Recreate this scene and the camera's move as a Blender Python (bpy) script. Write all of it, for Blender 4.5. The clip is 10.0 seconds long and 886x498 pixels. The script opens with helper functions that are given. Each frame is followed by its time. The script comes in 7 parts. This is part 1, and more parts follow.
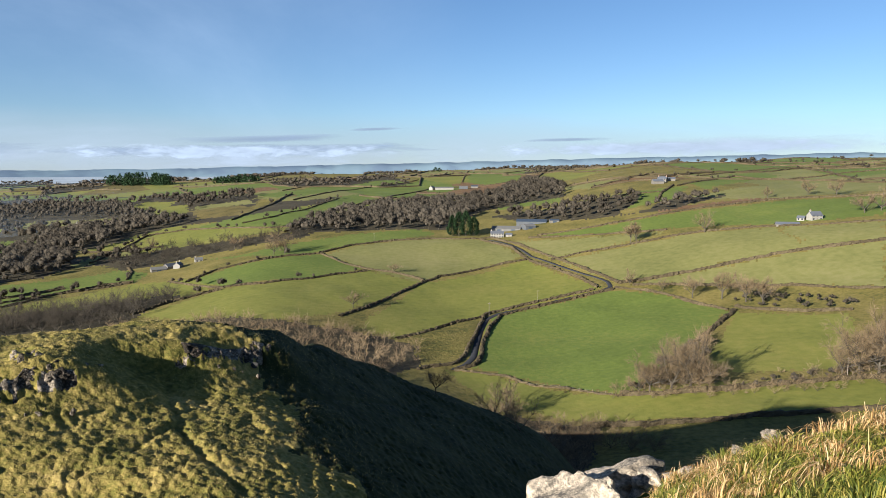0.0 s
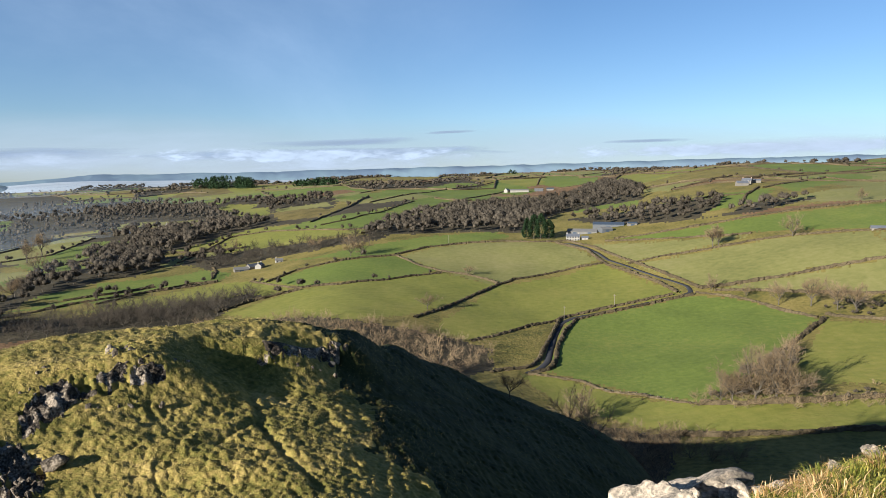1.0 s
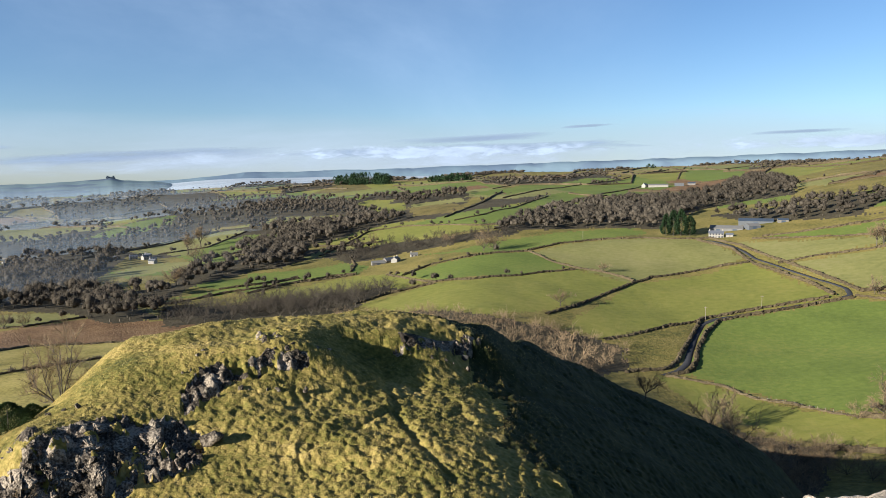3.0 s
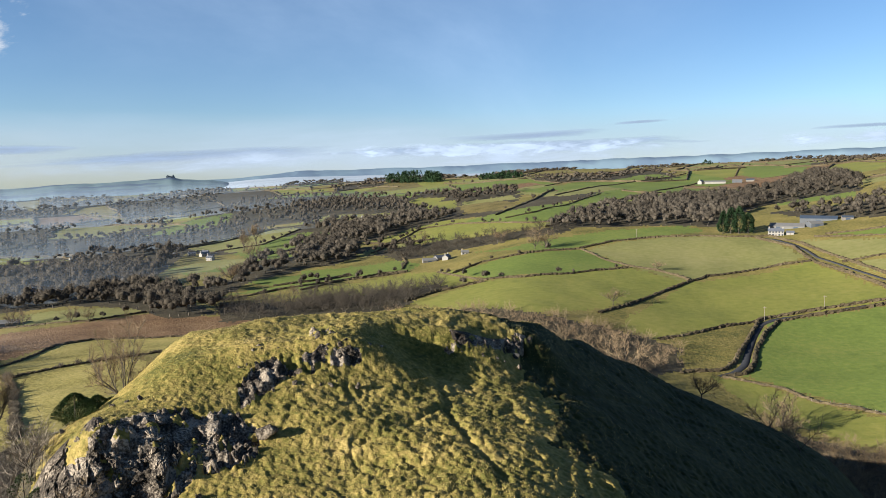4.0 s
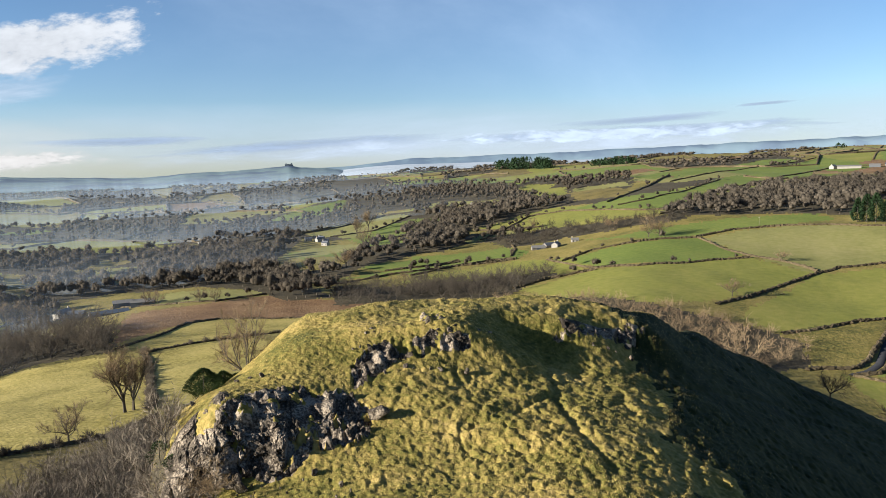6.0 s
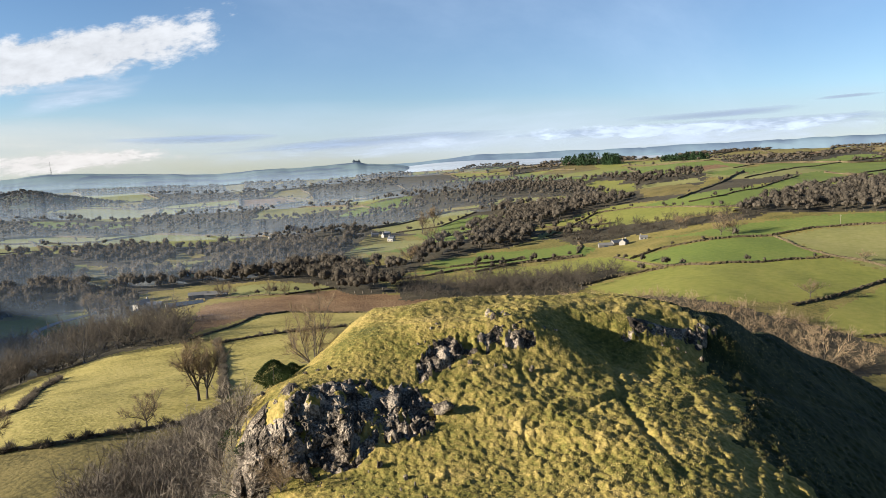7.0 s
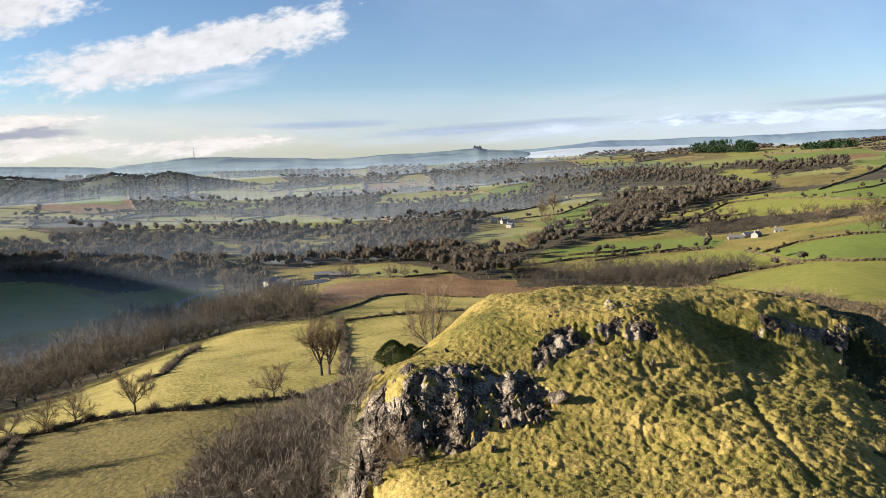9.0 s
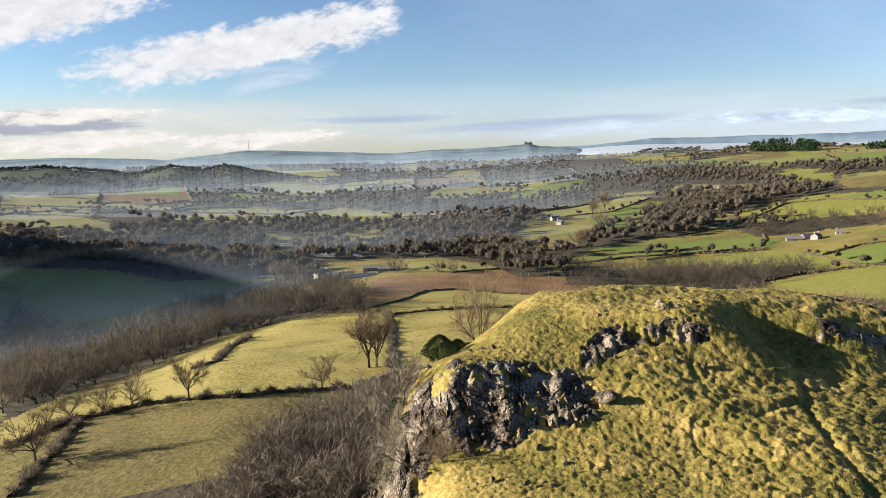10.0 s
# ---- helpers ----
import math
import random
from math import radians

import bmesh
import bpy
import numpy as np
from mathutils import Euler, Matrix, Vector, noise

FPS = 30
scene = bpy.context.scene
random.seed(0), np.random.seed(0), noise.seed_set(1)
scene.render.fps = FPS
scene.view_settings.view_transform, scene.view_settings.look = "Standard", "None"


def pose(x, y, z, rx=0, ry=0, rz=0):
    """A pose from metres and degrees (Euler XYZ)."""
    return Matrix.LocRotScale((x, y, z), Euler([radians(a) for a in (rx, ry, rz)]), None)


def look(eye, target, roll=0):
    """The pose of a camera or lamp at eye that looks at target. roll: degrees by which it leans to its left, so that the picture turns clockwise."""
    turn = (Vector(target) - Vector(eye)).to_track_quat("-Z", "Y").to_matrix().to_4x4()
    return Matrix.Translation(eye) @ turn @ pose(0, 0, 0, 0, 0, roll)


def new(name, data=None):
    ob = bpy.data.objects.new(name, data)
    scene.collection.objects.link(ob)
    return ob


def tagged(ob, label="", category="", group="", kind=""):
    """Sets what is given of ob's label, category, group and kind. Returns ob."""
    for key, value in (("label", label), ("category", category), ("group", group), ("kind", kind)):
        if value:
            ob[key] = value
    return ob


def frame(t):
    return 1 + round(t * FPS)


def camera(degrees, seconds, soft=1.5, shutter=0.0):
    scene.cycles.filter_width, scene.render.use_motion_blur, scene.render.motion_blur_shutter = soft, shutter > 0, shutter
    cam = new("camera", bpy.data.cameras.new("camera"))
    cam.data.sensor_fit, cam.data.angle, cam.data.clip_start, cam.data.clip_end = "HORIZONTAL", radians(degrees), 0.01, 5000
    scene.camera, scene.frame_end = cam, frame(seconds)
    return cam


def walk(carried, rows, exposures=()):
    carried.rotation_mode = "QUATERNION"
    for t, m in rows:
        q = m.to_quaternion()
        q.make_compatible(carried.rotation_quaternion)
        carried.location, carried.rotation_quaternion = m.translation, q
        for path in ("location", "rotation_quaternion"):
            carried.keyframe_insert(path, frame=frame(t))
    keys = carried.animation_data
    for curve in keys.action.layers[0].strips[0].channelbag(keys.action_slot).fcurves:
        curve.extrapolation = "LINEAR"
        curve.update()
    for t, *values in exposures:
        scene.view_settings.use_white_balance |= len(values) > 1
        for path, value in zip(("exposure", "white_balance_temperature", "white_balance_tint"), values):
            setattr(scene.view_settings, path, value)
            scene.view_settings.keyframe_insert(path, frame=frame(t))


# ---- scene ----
EXPOSURES = ((0, 1.36, 5350, 9), (5, 1.53, 5480, 9), (10, 1.66, 5830, 11))
EYE = 100.0
cam = camera(63.25, 10.0, soft=0.6)
# seconds, x, y, then the turns about x, y and z
ROWS = [
    (0.0, -0.000, 0.000, 83.670, -0.000, 0.000),
    (0.5, -0.029, -0.001, 83.695, 0.144, 3.067),
    (1.0, -0.057, -0.003, 83.881, 0.252, 5.925),
    (1.5, -0.084, -0.007, 84.005, 0.313, 8.831),
    (2.0, -0.112, -0.011, 84.199, 0.330, 11.729),
    (2.5, -0.135, -0.017, 83.861, 0.503, 14.262),
    (4.0, -0.193, -0.035, 83.493, 1.097, 20.497),
    (4.5, -0.212, -0.042, 83.309, 1.118, 22.626),
    (5.0, -0.231, -0.051, 82.923, 1.325, 24.793),
    (6.5, -0.288, -0.082, 82.621, 1.702, 31.613),
    (7.0, -0.310, -0.096, 82.511, 1.781, 34.340),
    (7.5, -0.329, -0.110, 82.311, 1.699, 36.787),
    (8.0, -0.346, -0.122, 81.995, 1.545, 38.988),
    (8.5, -0.365, -0.138, 81.760, 1.558, 41.564),
    (9.0, -0.381, -0.153, 81.679, 1.476, 43.863),
    (9.5, -0.394, -0.166, 81.683, 1.239, 45.682),
    (10.0, -0.408, -0.181, 81.408, 0.937, 47.849),
]
walk(cam, [(t, pose(x, y, EYE, rx, ry, rz)) for t, x, y, rx, ry, rz in ROWS], exposures=EXPOSURES)

# ---- world, sun ----
SUN_BEARING, SUN_HEIGHT = -137.0, 16.0
world = bpy.data.worlds.new("sky")
scene.world = world
world.use_nodes = True
wn = world.node_tree.nodes
wl = world.node_tree.links
wn.clear()
sky = wn.new("ShaderNodeTexSky")
sky.sky_type, sky.sun_disc = "NISHITA", False
sky.sun_elevation, sky.sun_rotation = radians(SUN_HEIGHT), radians(SUN_BEARING)
sky.altitude, sky.air_density, sky.dust_density, sky.ozone_density = 100, 0.8, 0.15, 1.8
back = wn.new("ShaderNodeBackground")
back.inputs[1].default_value = 0.042
wout = wn.new("ShaderNodeOutputWorld")
wl.new(sky.outputs[0], back.inputs[0])
wl.new(back.outputs[0], wout.inputs[0])

sun_data = bpy.data.lights.new("sun", "SUN")
sun_data.energy, sun_data.angle, sun_data.color = 5.0, radians(0.6), (1.0, 0.85, 0.64)
sun = new("sun", sun_data)
sun_way = Vector((math.sin(radians(SUN_BEARING)) * math.cos(radians(SUN_HEIGHT)), math.cos(radians(SUN_BEARING)) * math.cos(radians(SUN_HEIGHT)), math.sin(radians(SUN_HEIGHT))))
sun.matrix_world = look(sun_way * 500, (0, 0, 0))

# ---- materials ----
def nodes_of(name):
    m = bpy.data.materials.new(name)
    m.use_nodes = True
    return m, m.node_tree.nodes, m.node_tree.links, m.node_tree.nodes["Principled BSDF"]


def surface(name, tones, coarse=0.05, fine=1.2, rough=0.9, bump=0.3, bump_scale=4.0, gloss=0.2, hue=0.0, metal=0.0, contrast=0.0, thin=0.0):
    """Matt natural surface: tones dark to light, mixed by a coarse and a fine noise in metres."""
    m, n, l, b = nodes_of(name)
    co = n.new("ShaderNodeTexCoord")
    big, small, knob = n.new("ShaderNodeTexNoise"), n.new("ShaderNodeTexNoise"), n.new("ShaderNodeTexNoise")
    for node, size, detail in ((big, coarse, 6), (small, fine, 5), (knob, bump_scale, 4)):
        node.inputs["Scale"].default_value, node.inputs["Detail"].default_value = size, detail
        l.new(co.outputs["Object"], node.inputs["Vector"])
    mix = n.new("ShaderNodeMath")
    mix.operation = "MULTIPLY_ADD"
    mix.inputs[1].default_value = 0.5
    half = n.new("ShaderNodeMath")
    half.operation = "MULTIPLY"
    half.inputs[1].default_value = 0.5
    l.new(small.outputs[0], half.inputs[0])
    l.new(big.outputs[0], mix.inputs[0])
    l.new(half.outputs[0], mix.inputs[2])
    ramp = n.new("ShaderNodeValToRGB")
    lo, hi = 0.32 + contrast, 0.68 - contrast
    ramp.color_ramp.elements[0].position, ramp.color_ramp.elements[-1].position = lo, hi
    for i, c in enumerate(tones):
        e = ramp.color_ramp.elements[0] if i == 0 else ramp.color_ramp.elements[-1] if i == len(tones) - 1 else ramp.color_ramp.elements.new(lo + (hi - lo) * i / (len(tones) - 1))
        e.color = (*c, 1)
    l.new(mix.outputs[0], ramp.inputs[0])
    tint = ramp.outputs[0]
    if hue:
        info = n.new("ShaderNodeObjectInfo")
        isle = n.new("ShaderNodeNewGeometry")
        add = n.new("ShaderNodeMath")
        l.new(info.outputs["Random"], add.inputs[0])
        l.new(isle.outputs["Random Per Island"], add.inputs[1])
        rng = n.new("ShaderNodeMapRange")
        rng.inputs["From Max"].default_value = 2.0
        rng.inputs["To Min"].default_value, rng.inputs["To Max"].default_value = 1 - hue, 1 + hue
        l.new(add.outputs[0], rng.inputs[0])
        hsv = n.new("ShaderNodeHueSaturation")
        l.new(rng.outputs[0], hsv.inputs["Value"])
        l.new(tint, hsv.inputs["Color"])
        tint = hsv.outputs[0]
    l.new(tint, b.inputs["Base Color"])
    b.inputs["Roughness"].default_value, b.inputs["Metallic"].default_value = rough, metal
    b.inputs["Specular IOR Level"].default_value = gloss
    if thin:
        thin_side = n.new("ShaderNodeBsdfTranslucent")
        l.new(tint, thin_side.inputs["Color"])
        both = n.new("ShaderNodeMixShader")
        both.inputs[0].default_value = thin
        l.new(b.outputs[0], both.inputs[1])
        l.new(thin_side.outputs[0], both.inputs[2])
        l.new(both.outputs[0], n["Material Output"].inputs["Surface"])
    if bump:
        bp = n.new("ShaderNodeBump")
        bp.inputs["Strength"].default_value, bp.inputs["Distance"].default_value = bump, 0.5 / bump_scale
        l.new(knob.outputs[0], bp.inputs["Height"])
        l.new(bp.outputs[0], b.inputs["Normal"])
    return m


MAT = {
    "scrub": surface("woodland_floor", [(0.03, 0.025, 0.014), (0.058, 0.047, 0.026), (0.09, 0.073, 0.038)], 0.03, 0.3, bump=0.6, bump_scale=0.5),
    "rough": surface("rough_pasture", [(0.0605, 0.066, 0.0132), (0.169, 0.138, 0.033), (0.242, 0.187, 0.055)], 0.04, 0.5, bump=0.7, bump_scale=0.8),
    "lush": surface("lush_pasture", [(0.0923, 0.1197, 0.0186), (0.1225, 0.153, 0.0256), (0.1719, 0.1824, 0.0349)], 0.02, 0.35, bump=0.2, bump_scale=0.6),
    "pale": surface("grazed_pasture", [(0.1352, 0.1368, 0.0374), (0.1856, 0.176, 0.0523), (0.228, 0.2048, 0.0748)], 0.018, 0.25, bump=0.2, bump_scale=0.7),
    "olive": surface("olive_pasture", [(0.1275, 0.1368, 0.0223), (0.1776, 0.1759, 0.0315), (0.227, 0.2031, 0.0445)], 0.018, 0.25, bump=0.2, bump_scale=0.7),
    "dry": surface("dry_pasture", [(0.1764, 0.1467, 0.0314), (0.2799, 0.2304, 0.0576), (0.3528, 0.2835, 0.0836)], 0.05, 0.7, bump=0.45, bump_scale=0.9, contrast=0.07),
    # brown pasture, its tones also darkened for tree shade on the lower field
    "field_dim": surface("brown_shade_pasture", [(0.0842, 0.068, 0.0188), (0.1339, 0.1058, 0.0301), (0.1757, 0.1361, 0.0414)], 0.05, 0.8, bump=0.45, bump_scale=0.9, contrast=0.07),
    "bracken": surface("dead_bracken", [(0.1, 0.055, 0.025), (0.17, 0.1, 0.045), (0.25, 0.16, 0.08)], 0.06, 0.5, bump=1.0, bump_scale=0.7),
    "knoll": surface("tussock_grass", [(0.0546, 0.0567, 0.0095), (0.1365, 0.1176, 0.0231), (0.252, 0.1911, 0.0494), (0.3885, 0.2835, 0.0924)], 0.22, 2.6, bump=1.0, bump_scale=5.0),
    # greener turf, its tones darkened further for the shade on the knoll's flank
    "shaded_green": surface("green_shade_turf", [(0.0105, 0.0138, 0.0026), (0.021, 0.0255, 0.0043), (0.038, 0.0385, 0.008), (0.066, 0.056, 0.0145)], 0.25, 2.6, bump=1.0, bump_scale=5.0),
    "crag": surface("crag_limestone", [(0.024, 0.019, 0.013), (0.066, 0.052, 0.038), (0.13, 0.105, 0.077), (0.28, 0.23, 0.17)], 0.7, 7.0, contrast=0.1, rough=0.95, bump=1.0, bump_scale=5),
    "asphalt": surface("lane_asphalt", [(0.035, 0.036, 0.04), (0.06, 0.06, 0.064)], 0.2, 2.0, rough=0.95, bump=0.2, gloss=0.05),
    "turf": surface("short_turf", [(0.05, 0.09, 0.012), (0.1, 0.13, 0.022), (0.2, 0.17, 0.05)], 0.8, 6.0, bump=0.8, bump_scale=20),
}
HEDGE = surface("hedge_twigs", [(0.042, 0.032, 0.017), (0.075, 0.057, 0.03), (0.12, 0.092, 0.05)], 0.05, 0.8, bump=1.0, bump_scale=2.0, hue=0.25)
BARK = surface("grey_bark", [(0.04, 0.034, 0.026), (0.085, 0.072, 0.055), (0.14, 0.12, 0.09)], 0.3, 2.5, bump=0.6, bump_scale=8, hue=0.2)
TWIG = surface("bare_twigs", [(0.115, 0.079, 0.042), (0.205, 0.146, 0.08), (0.31, 0.228, 0.128)], 0.04, 0.6, bump=0, hue=0.35)
TWIG_PALE = surface("pale_sapling_twigs", [(0.1, 0.082, 0.06), (0.18, 0.148, 0.108), (0.27, 0.225, 0.165)], 0.04, 0.6, bump=0, hue=0.35)
TWIG_FAR = surface("distant_twigs", [(0.066, 0.055, 0.042), (0.112, 0.094, 0.071), (0.165, 0.139, 0.105)], 0.015, 0.2, bump=0, hue=0.35, gloss=0.0, thin=0.5)
NEEDLE = surface("conifer_needles", [(0.008, 0.02, 0.008), (0.02, 0.04, 0.014), (0.035, 0.06, 0.02)], 0.3, 2, bump=0, hue=0.3)
IVY = surface("ivy_leaves", [(0.012, 0.022, 0.006), (0.03, 0.05, 0.012), (0.06, 0.08, 0.02)], 0.5, 3, bump=0, hue=0.3)


# ---- the lie of the land ----
# Height profiles of the land: compass bearing from the viewpoint (0 = ahead at the start,
# clockwise), then (distance, height) pairs outwards.
PROFILES = {}


def profile(bearing, *pairs):
    PROFILES[bearing] = pairs


profile(-150, (0, 98.4), (3, 98.3), (10, 97), (40, 93), (80, 84), (200, 45), (400, 20), (800, 15), (2000, 25), (4900, 40))
# The rise near 900 m is an unseen hill, added to shade the left valley.
profile(-126, (0, 98.4), (3, 98.3), (10, 96), (40, 88), (80, 72), (200, 40), (400, 20), (700, 60), (900, 80), (2000, 40), (4900, 40))
profile(-103, (0, 98.4), (3, 98.2), (10, 95), (40, 82), (80, 64), (200, 38), (400, 22), (540, 50), (760, 165), (950, 185), (1300, 120), (2000, 40), (4900, 40))
profile(-96, (0, 98.4), (3, 98.1), (10, 94.5), (25, 84), (60, 66), (90, 56), (140, 44), (200, 36), (300, 20), (430, 8), (640, 14), (1200, 14), (2600, 50), (4900, 60))
profile(-90, (0, 98.4), (3, 98), (10, 93), (25, 80), (60, 58), (120, 44), (200, 35), (300, 20), (430, 6), (640, 14), (850, 20), (1200, 12), (1800, 14), (2600, 30), (3600, -30), (4900, -30))
profile(-76, (0, 98.4), (3, 98), (10, 93), (25, 80), (60, 58), (120, 43), (200, 33), (290, 13), (400, 1), (520, 6), (640, 10), (850, 14), (1200, 9), (1800, 9), (2600, 20), (3300, -30), (4300, -30), (4900, -30))
profile(-64, (0, 98.4), (3, 98), (10, 93), (25, 80), (60, 57), (120, 43), (200, 37), (290, 23), (400, 4), (520, -5), (640, -2), (850, 0), (1200, 4), (1800, 8), (2600, 15), (3600, -30), (4200, -24), (4900, -30))
profile(-57.5, (0, 98.4), (3, 98), (10, 93), (25, 80), (40, 66), (60, 57), (90, 48), (120, 43), (200, 36), (290, 24), (400, 15), (520, 2), (640, 0), (850, -1), (1200, 2), (1800, 6), (2600, 13), (3600, -30), (4200, -24), (4900, -30))
profile(-55, (0, 98.4), (3, 98), (10, 93), (25, 81), (38, 76), (46, 75), (52, 70), (60, 60), (90, 50), (120, 44), (200, 36), (290, 24), (400, 16), (520, 3), (640, 0), (850, -1), (1200, 2), (1800, 6), (2600, 13), (3600, -30), (4200, -24), (4900, -30))
profile(-52, (0, 98.4), (3, 98), (10, 93), (25, 81), (38, 78), (44, 79), (52, 81.4), (58, 78), (70, 62), (90, 51), (120, 45), (200, 36), (290, 24), (400, 16), (520, 6), (640, 1), (850, -1), (1200, 3), (1800, 7), (2600, 14), (3600, -30), (4200, -24), (4900, -30))
profile(-47, (0, 98.4), (3, 98), (10, 93), (25, 82), (41, 80.6), (44, 81.2), (48, 84.5), (57, 83), (64, 80), (80, 66), (120, 47), (200, 36), (290, 25), (400, 15), (520, 11), (640, 4), (850, 1), (1200, 4), (1800, 10), (2600, 22), (3600, -28), (4200, -24), (4900, -30))
profile(-40, (0, 98.4), (3, 98), (10, 93), (25, 82.5), (40, 81.3), (46, 82.6), (53, 84.6), (58, 86.2), (66, 85.9), (78, 80), (95, 66), (120, 50), (200, 34), (290, 25), (400, 13), (520, 9.5), (640, 7), (850, 4), (1200, 8), (1800, 16), (2600, 30), (3600, -24), (4200, -24), (4900, -30))
profile(-30, (0, 98.4), (3, 98), (10, 93), (25, 83), (40, 81.6), (48, 83), (54.5, 84.6), (57.5, 86.7), (68, 86.5), (82, 78.5), (120, 51), (200, 30), (290, 21), (400, 14), (520, 12), (640, 13.5), (850, 16), (1200, 23), (1800, 39), (2400, 52), (3000, 48), (3600, 25), (4900, 5))
profile(-21, (0, 98.4), (3, 98), (10, 93), (25, 83), (41, 81.9), (53, 82.6), (60.5, 83.5), (64, 85.7), (70, 86.1), (84, 77.5), (120, 52), (200, 30), (290, 22), (400, 18), (520, 17.5), (640, 19.5), (850, 28), (1200, 40), (1800, 55), (2300, 63), (3000, 45), (3600, 20), (4900, 0))
profile(-14, (0, 98.4), (3, 98), (10, 93), (25, 82.7), (41, 81.6), (50, 81.6), (57, 81.3), (65, 82.1), (68.5, 83.8), (75, 83.5), (90, 74), (125, 52), (200, 32), (290, 24), (400, 27), (520, 31), (640, 37), (850, 47), (1200, 59), (1800, 72), (2400, 74), (3600, 40), (4900, 15))
profile(-10.3, (0, 98.4), (3, 98), (10, 92.8), (25, 82.2), (41, 81.0), (50, 80.6), (58, 80.0), (70, 80.1), (85, 79.7), (102, 70), (130, 54), (200, 31), (290, 21), (400, 24), (520, 30), (640, 38), (850, 48.5), (1200, 60.5), (1800, 77), (2400, 79), (3600, 45), (4900, 18))
profile(-6.7, (0, 98.4), (3, 98), (10, 92.5), (25, 81.4), (41, 79.9), (50, 79.1), (58, 78.1), (70, 77.2), (92, 75.4), (110, 64), (140, 48), (200, 30), (290, 18), (400, 22), (520, 29.5), (640, 39), (850, 50), (1200, 62), (1800, 83), (2400, 84), (3600, 50), (4900, 20))
profile(-2, (0, 98.4), (3, 98), (8, 93.5), (25, 80.2), (41, 77.7), (50, 76.5), (58, 75.0), (75, 72.7), (100, 69.4), (118, 58), (150, 40), (200, 24), (290, 15), (400, 20), (520, 29), (640, 41), (850, 51.5), (1200, 64), (1800, 88), (2400, 89), (3600, 60), (4900, 30))
profile(3.5, (0, 98.4), (3, 98), (6, 96), (10, 91), (25, 79), (41, 73.5), (55, 71.5), (80, 68.2), (105, 64.4), (122, 52), (150, 34), (180, 20), (220, 13), (290, 12), (400, 18), (520, 28), (640, 43), (850, 53), (1200, 66), (1800, 93), (2400, 94), (3600, 70), (4900, 40))
profile(10, (0, 98.4), (3, 98), (4.5, 97.3), (5.6, 96.8), (7, 96.2), (9, 92), (25, 77), (41, 70), (60, 65), (85, 61), (110, 57), (130, 44), (160, 27), (185, 18), (220, 13), (290, 13), (400, 20), (520, 35), (640, 53), (850, 72), (1200, 88), (1800, 102), (2400, 100), (3600, 80), (4900, 50))
profile(16, (0, 98.4), (3, 98.1), (5, 97.45), (6, 97.15), (6.9, 96.9), (9, 92.5), (25, 76), (60, 54), (100, 38), (140, 27), (180, 23), (220, 20.5), (290, 21), (400, 26), (520, 45), (640, 63), (850, 88), (1200, 105), (1800, 110), (2400, 105), (3600, 80), (4900, 50))
profile(26, (0, 98.4), (3, 98.3), (5, 98.0), (6.4, 97.75), (9, 93), (25, 76), (60, 52), (110, 32), (180, 26), (220, 24.5), (290, 26), (400, 34), (520, 59), (640, 73), (850, 85), (1200, 104), (1800, 121), (2400, 115), (3600, 80), (4900, 50))
profile(38, (0, 98.4), (3, 98.5), (5, 98.4), (6, 98.2), (9, 95), (25, 80), (60, 55), (110, 34), (180, 29), (290, 34), (400, 45), (520, 68), (640, 83), (850, 97), (1200, 113), (1800, 124), (2400, 118), (3600, 80), (4900, 50))
profile(80, (0, 98.4), (3, 98.8), (10, 98), (40, 90), (90, 70), (200, 45), (400, 60), (800, 95), (1500, 115), (2400, 110), (4900, 50))
profile(130, (0, 98.4), (3, 98.9), (10, 98.5), (40, 96), (90, 84), (200, 50), (400, 30), (800, 40), (2000, 60), (4900, 40))
profile(180, (0, 98.4), (3, 98.6), (10, 98.3), (40, 96), (90, 84), (200, 50), (400, 20), (800, 20), (2000, 40), (4900, 40))


def smooth_through(xs, ys, at):
    """Monotone cubic through (xs, ys); ys may have several columns."""
    h = np.diff(xs)
    ys = ys.reshape(len(xs), -1)
    slope = np.diff(ys, axis=0) / h[:, None]
    m = np.zeros_like(ys)
    w1, w2 = (2 * h[1:] + h[:-1])[:, None], (h[1:] + 2 * h[:-1])[:, None]
    a, b = slope[:-1], slope[1:]
    with np.errstate(divide="ignore", invalid="ignore"):
        mean = (w1 + w2) / (w1 / a + w2 / b)
    m[1:-1] = np.where(a * b > 0, mean, 0)
    m[0], m[-1] = slope[0], slope[-1]
    k = np.clip(np.searchsorted(xs, at) - 1, 0, len(xs) - 2)
    t = ((at - xs[k]) / h[k])[:, None]
    hk = h[k][:, None]
    return ((1 + 2 * t) * (1 - t) ** 2 * ys[k] + t * (1 - t) ** 2 * hk * m[k]
            + t * t * (3 - 2 * t) * ys[k + 1] + t * t * (t - 1) * hk * m[k + 1])


def radial_steps():
    r = [0.0, 0.5]
    while r[-1] < 4900:
        d = r[-1]
        r.append(d + (0.16 if d < 10 else 0.5 if d < 33 else 0.2 if d < 37 else 0.16 if d < 62 else 0.34 if d < 112 else d * 0.0105 if d < 700 else d * 0.0128))
    return np.array(r)


BEARINGS = np.concatenate([np.arange(-180, -84, 2.0), np.arange(-84, 36, 0.24), np.arange(36, 180.1, 2.0)])
RADII = radial_steps()
_keys = sorted(PROFILES)
_rows = np.array([smooth_through(np.array([p[0] for p in PROFILES[k]], float), np.array([p[1] for p in PROFILES[k]], float), RADII)[:, 0] for k in _keys])
_round = np.array([_keys[-2] - 360, _keys[-1] - 360] + _keys + [_keys[0] + 360, _keys[1] + 360], float)
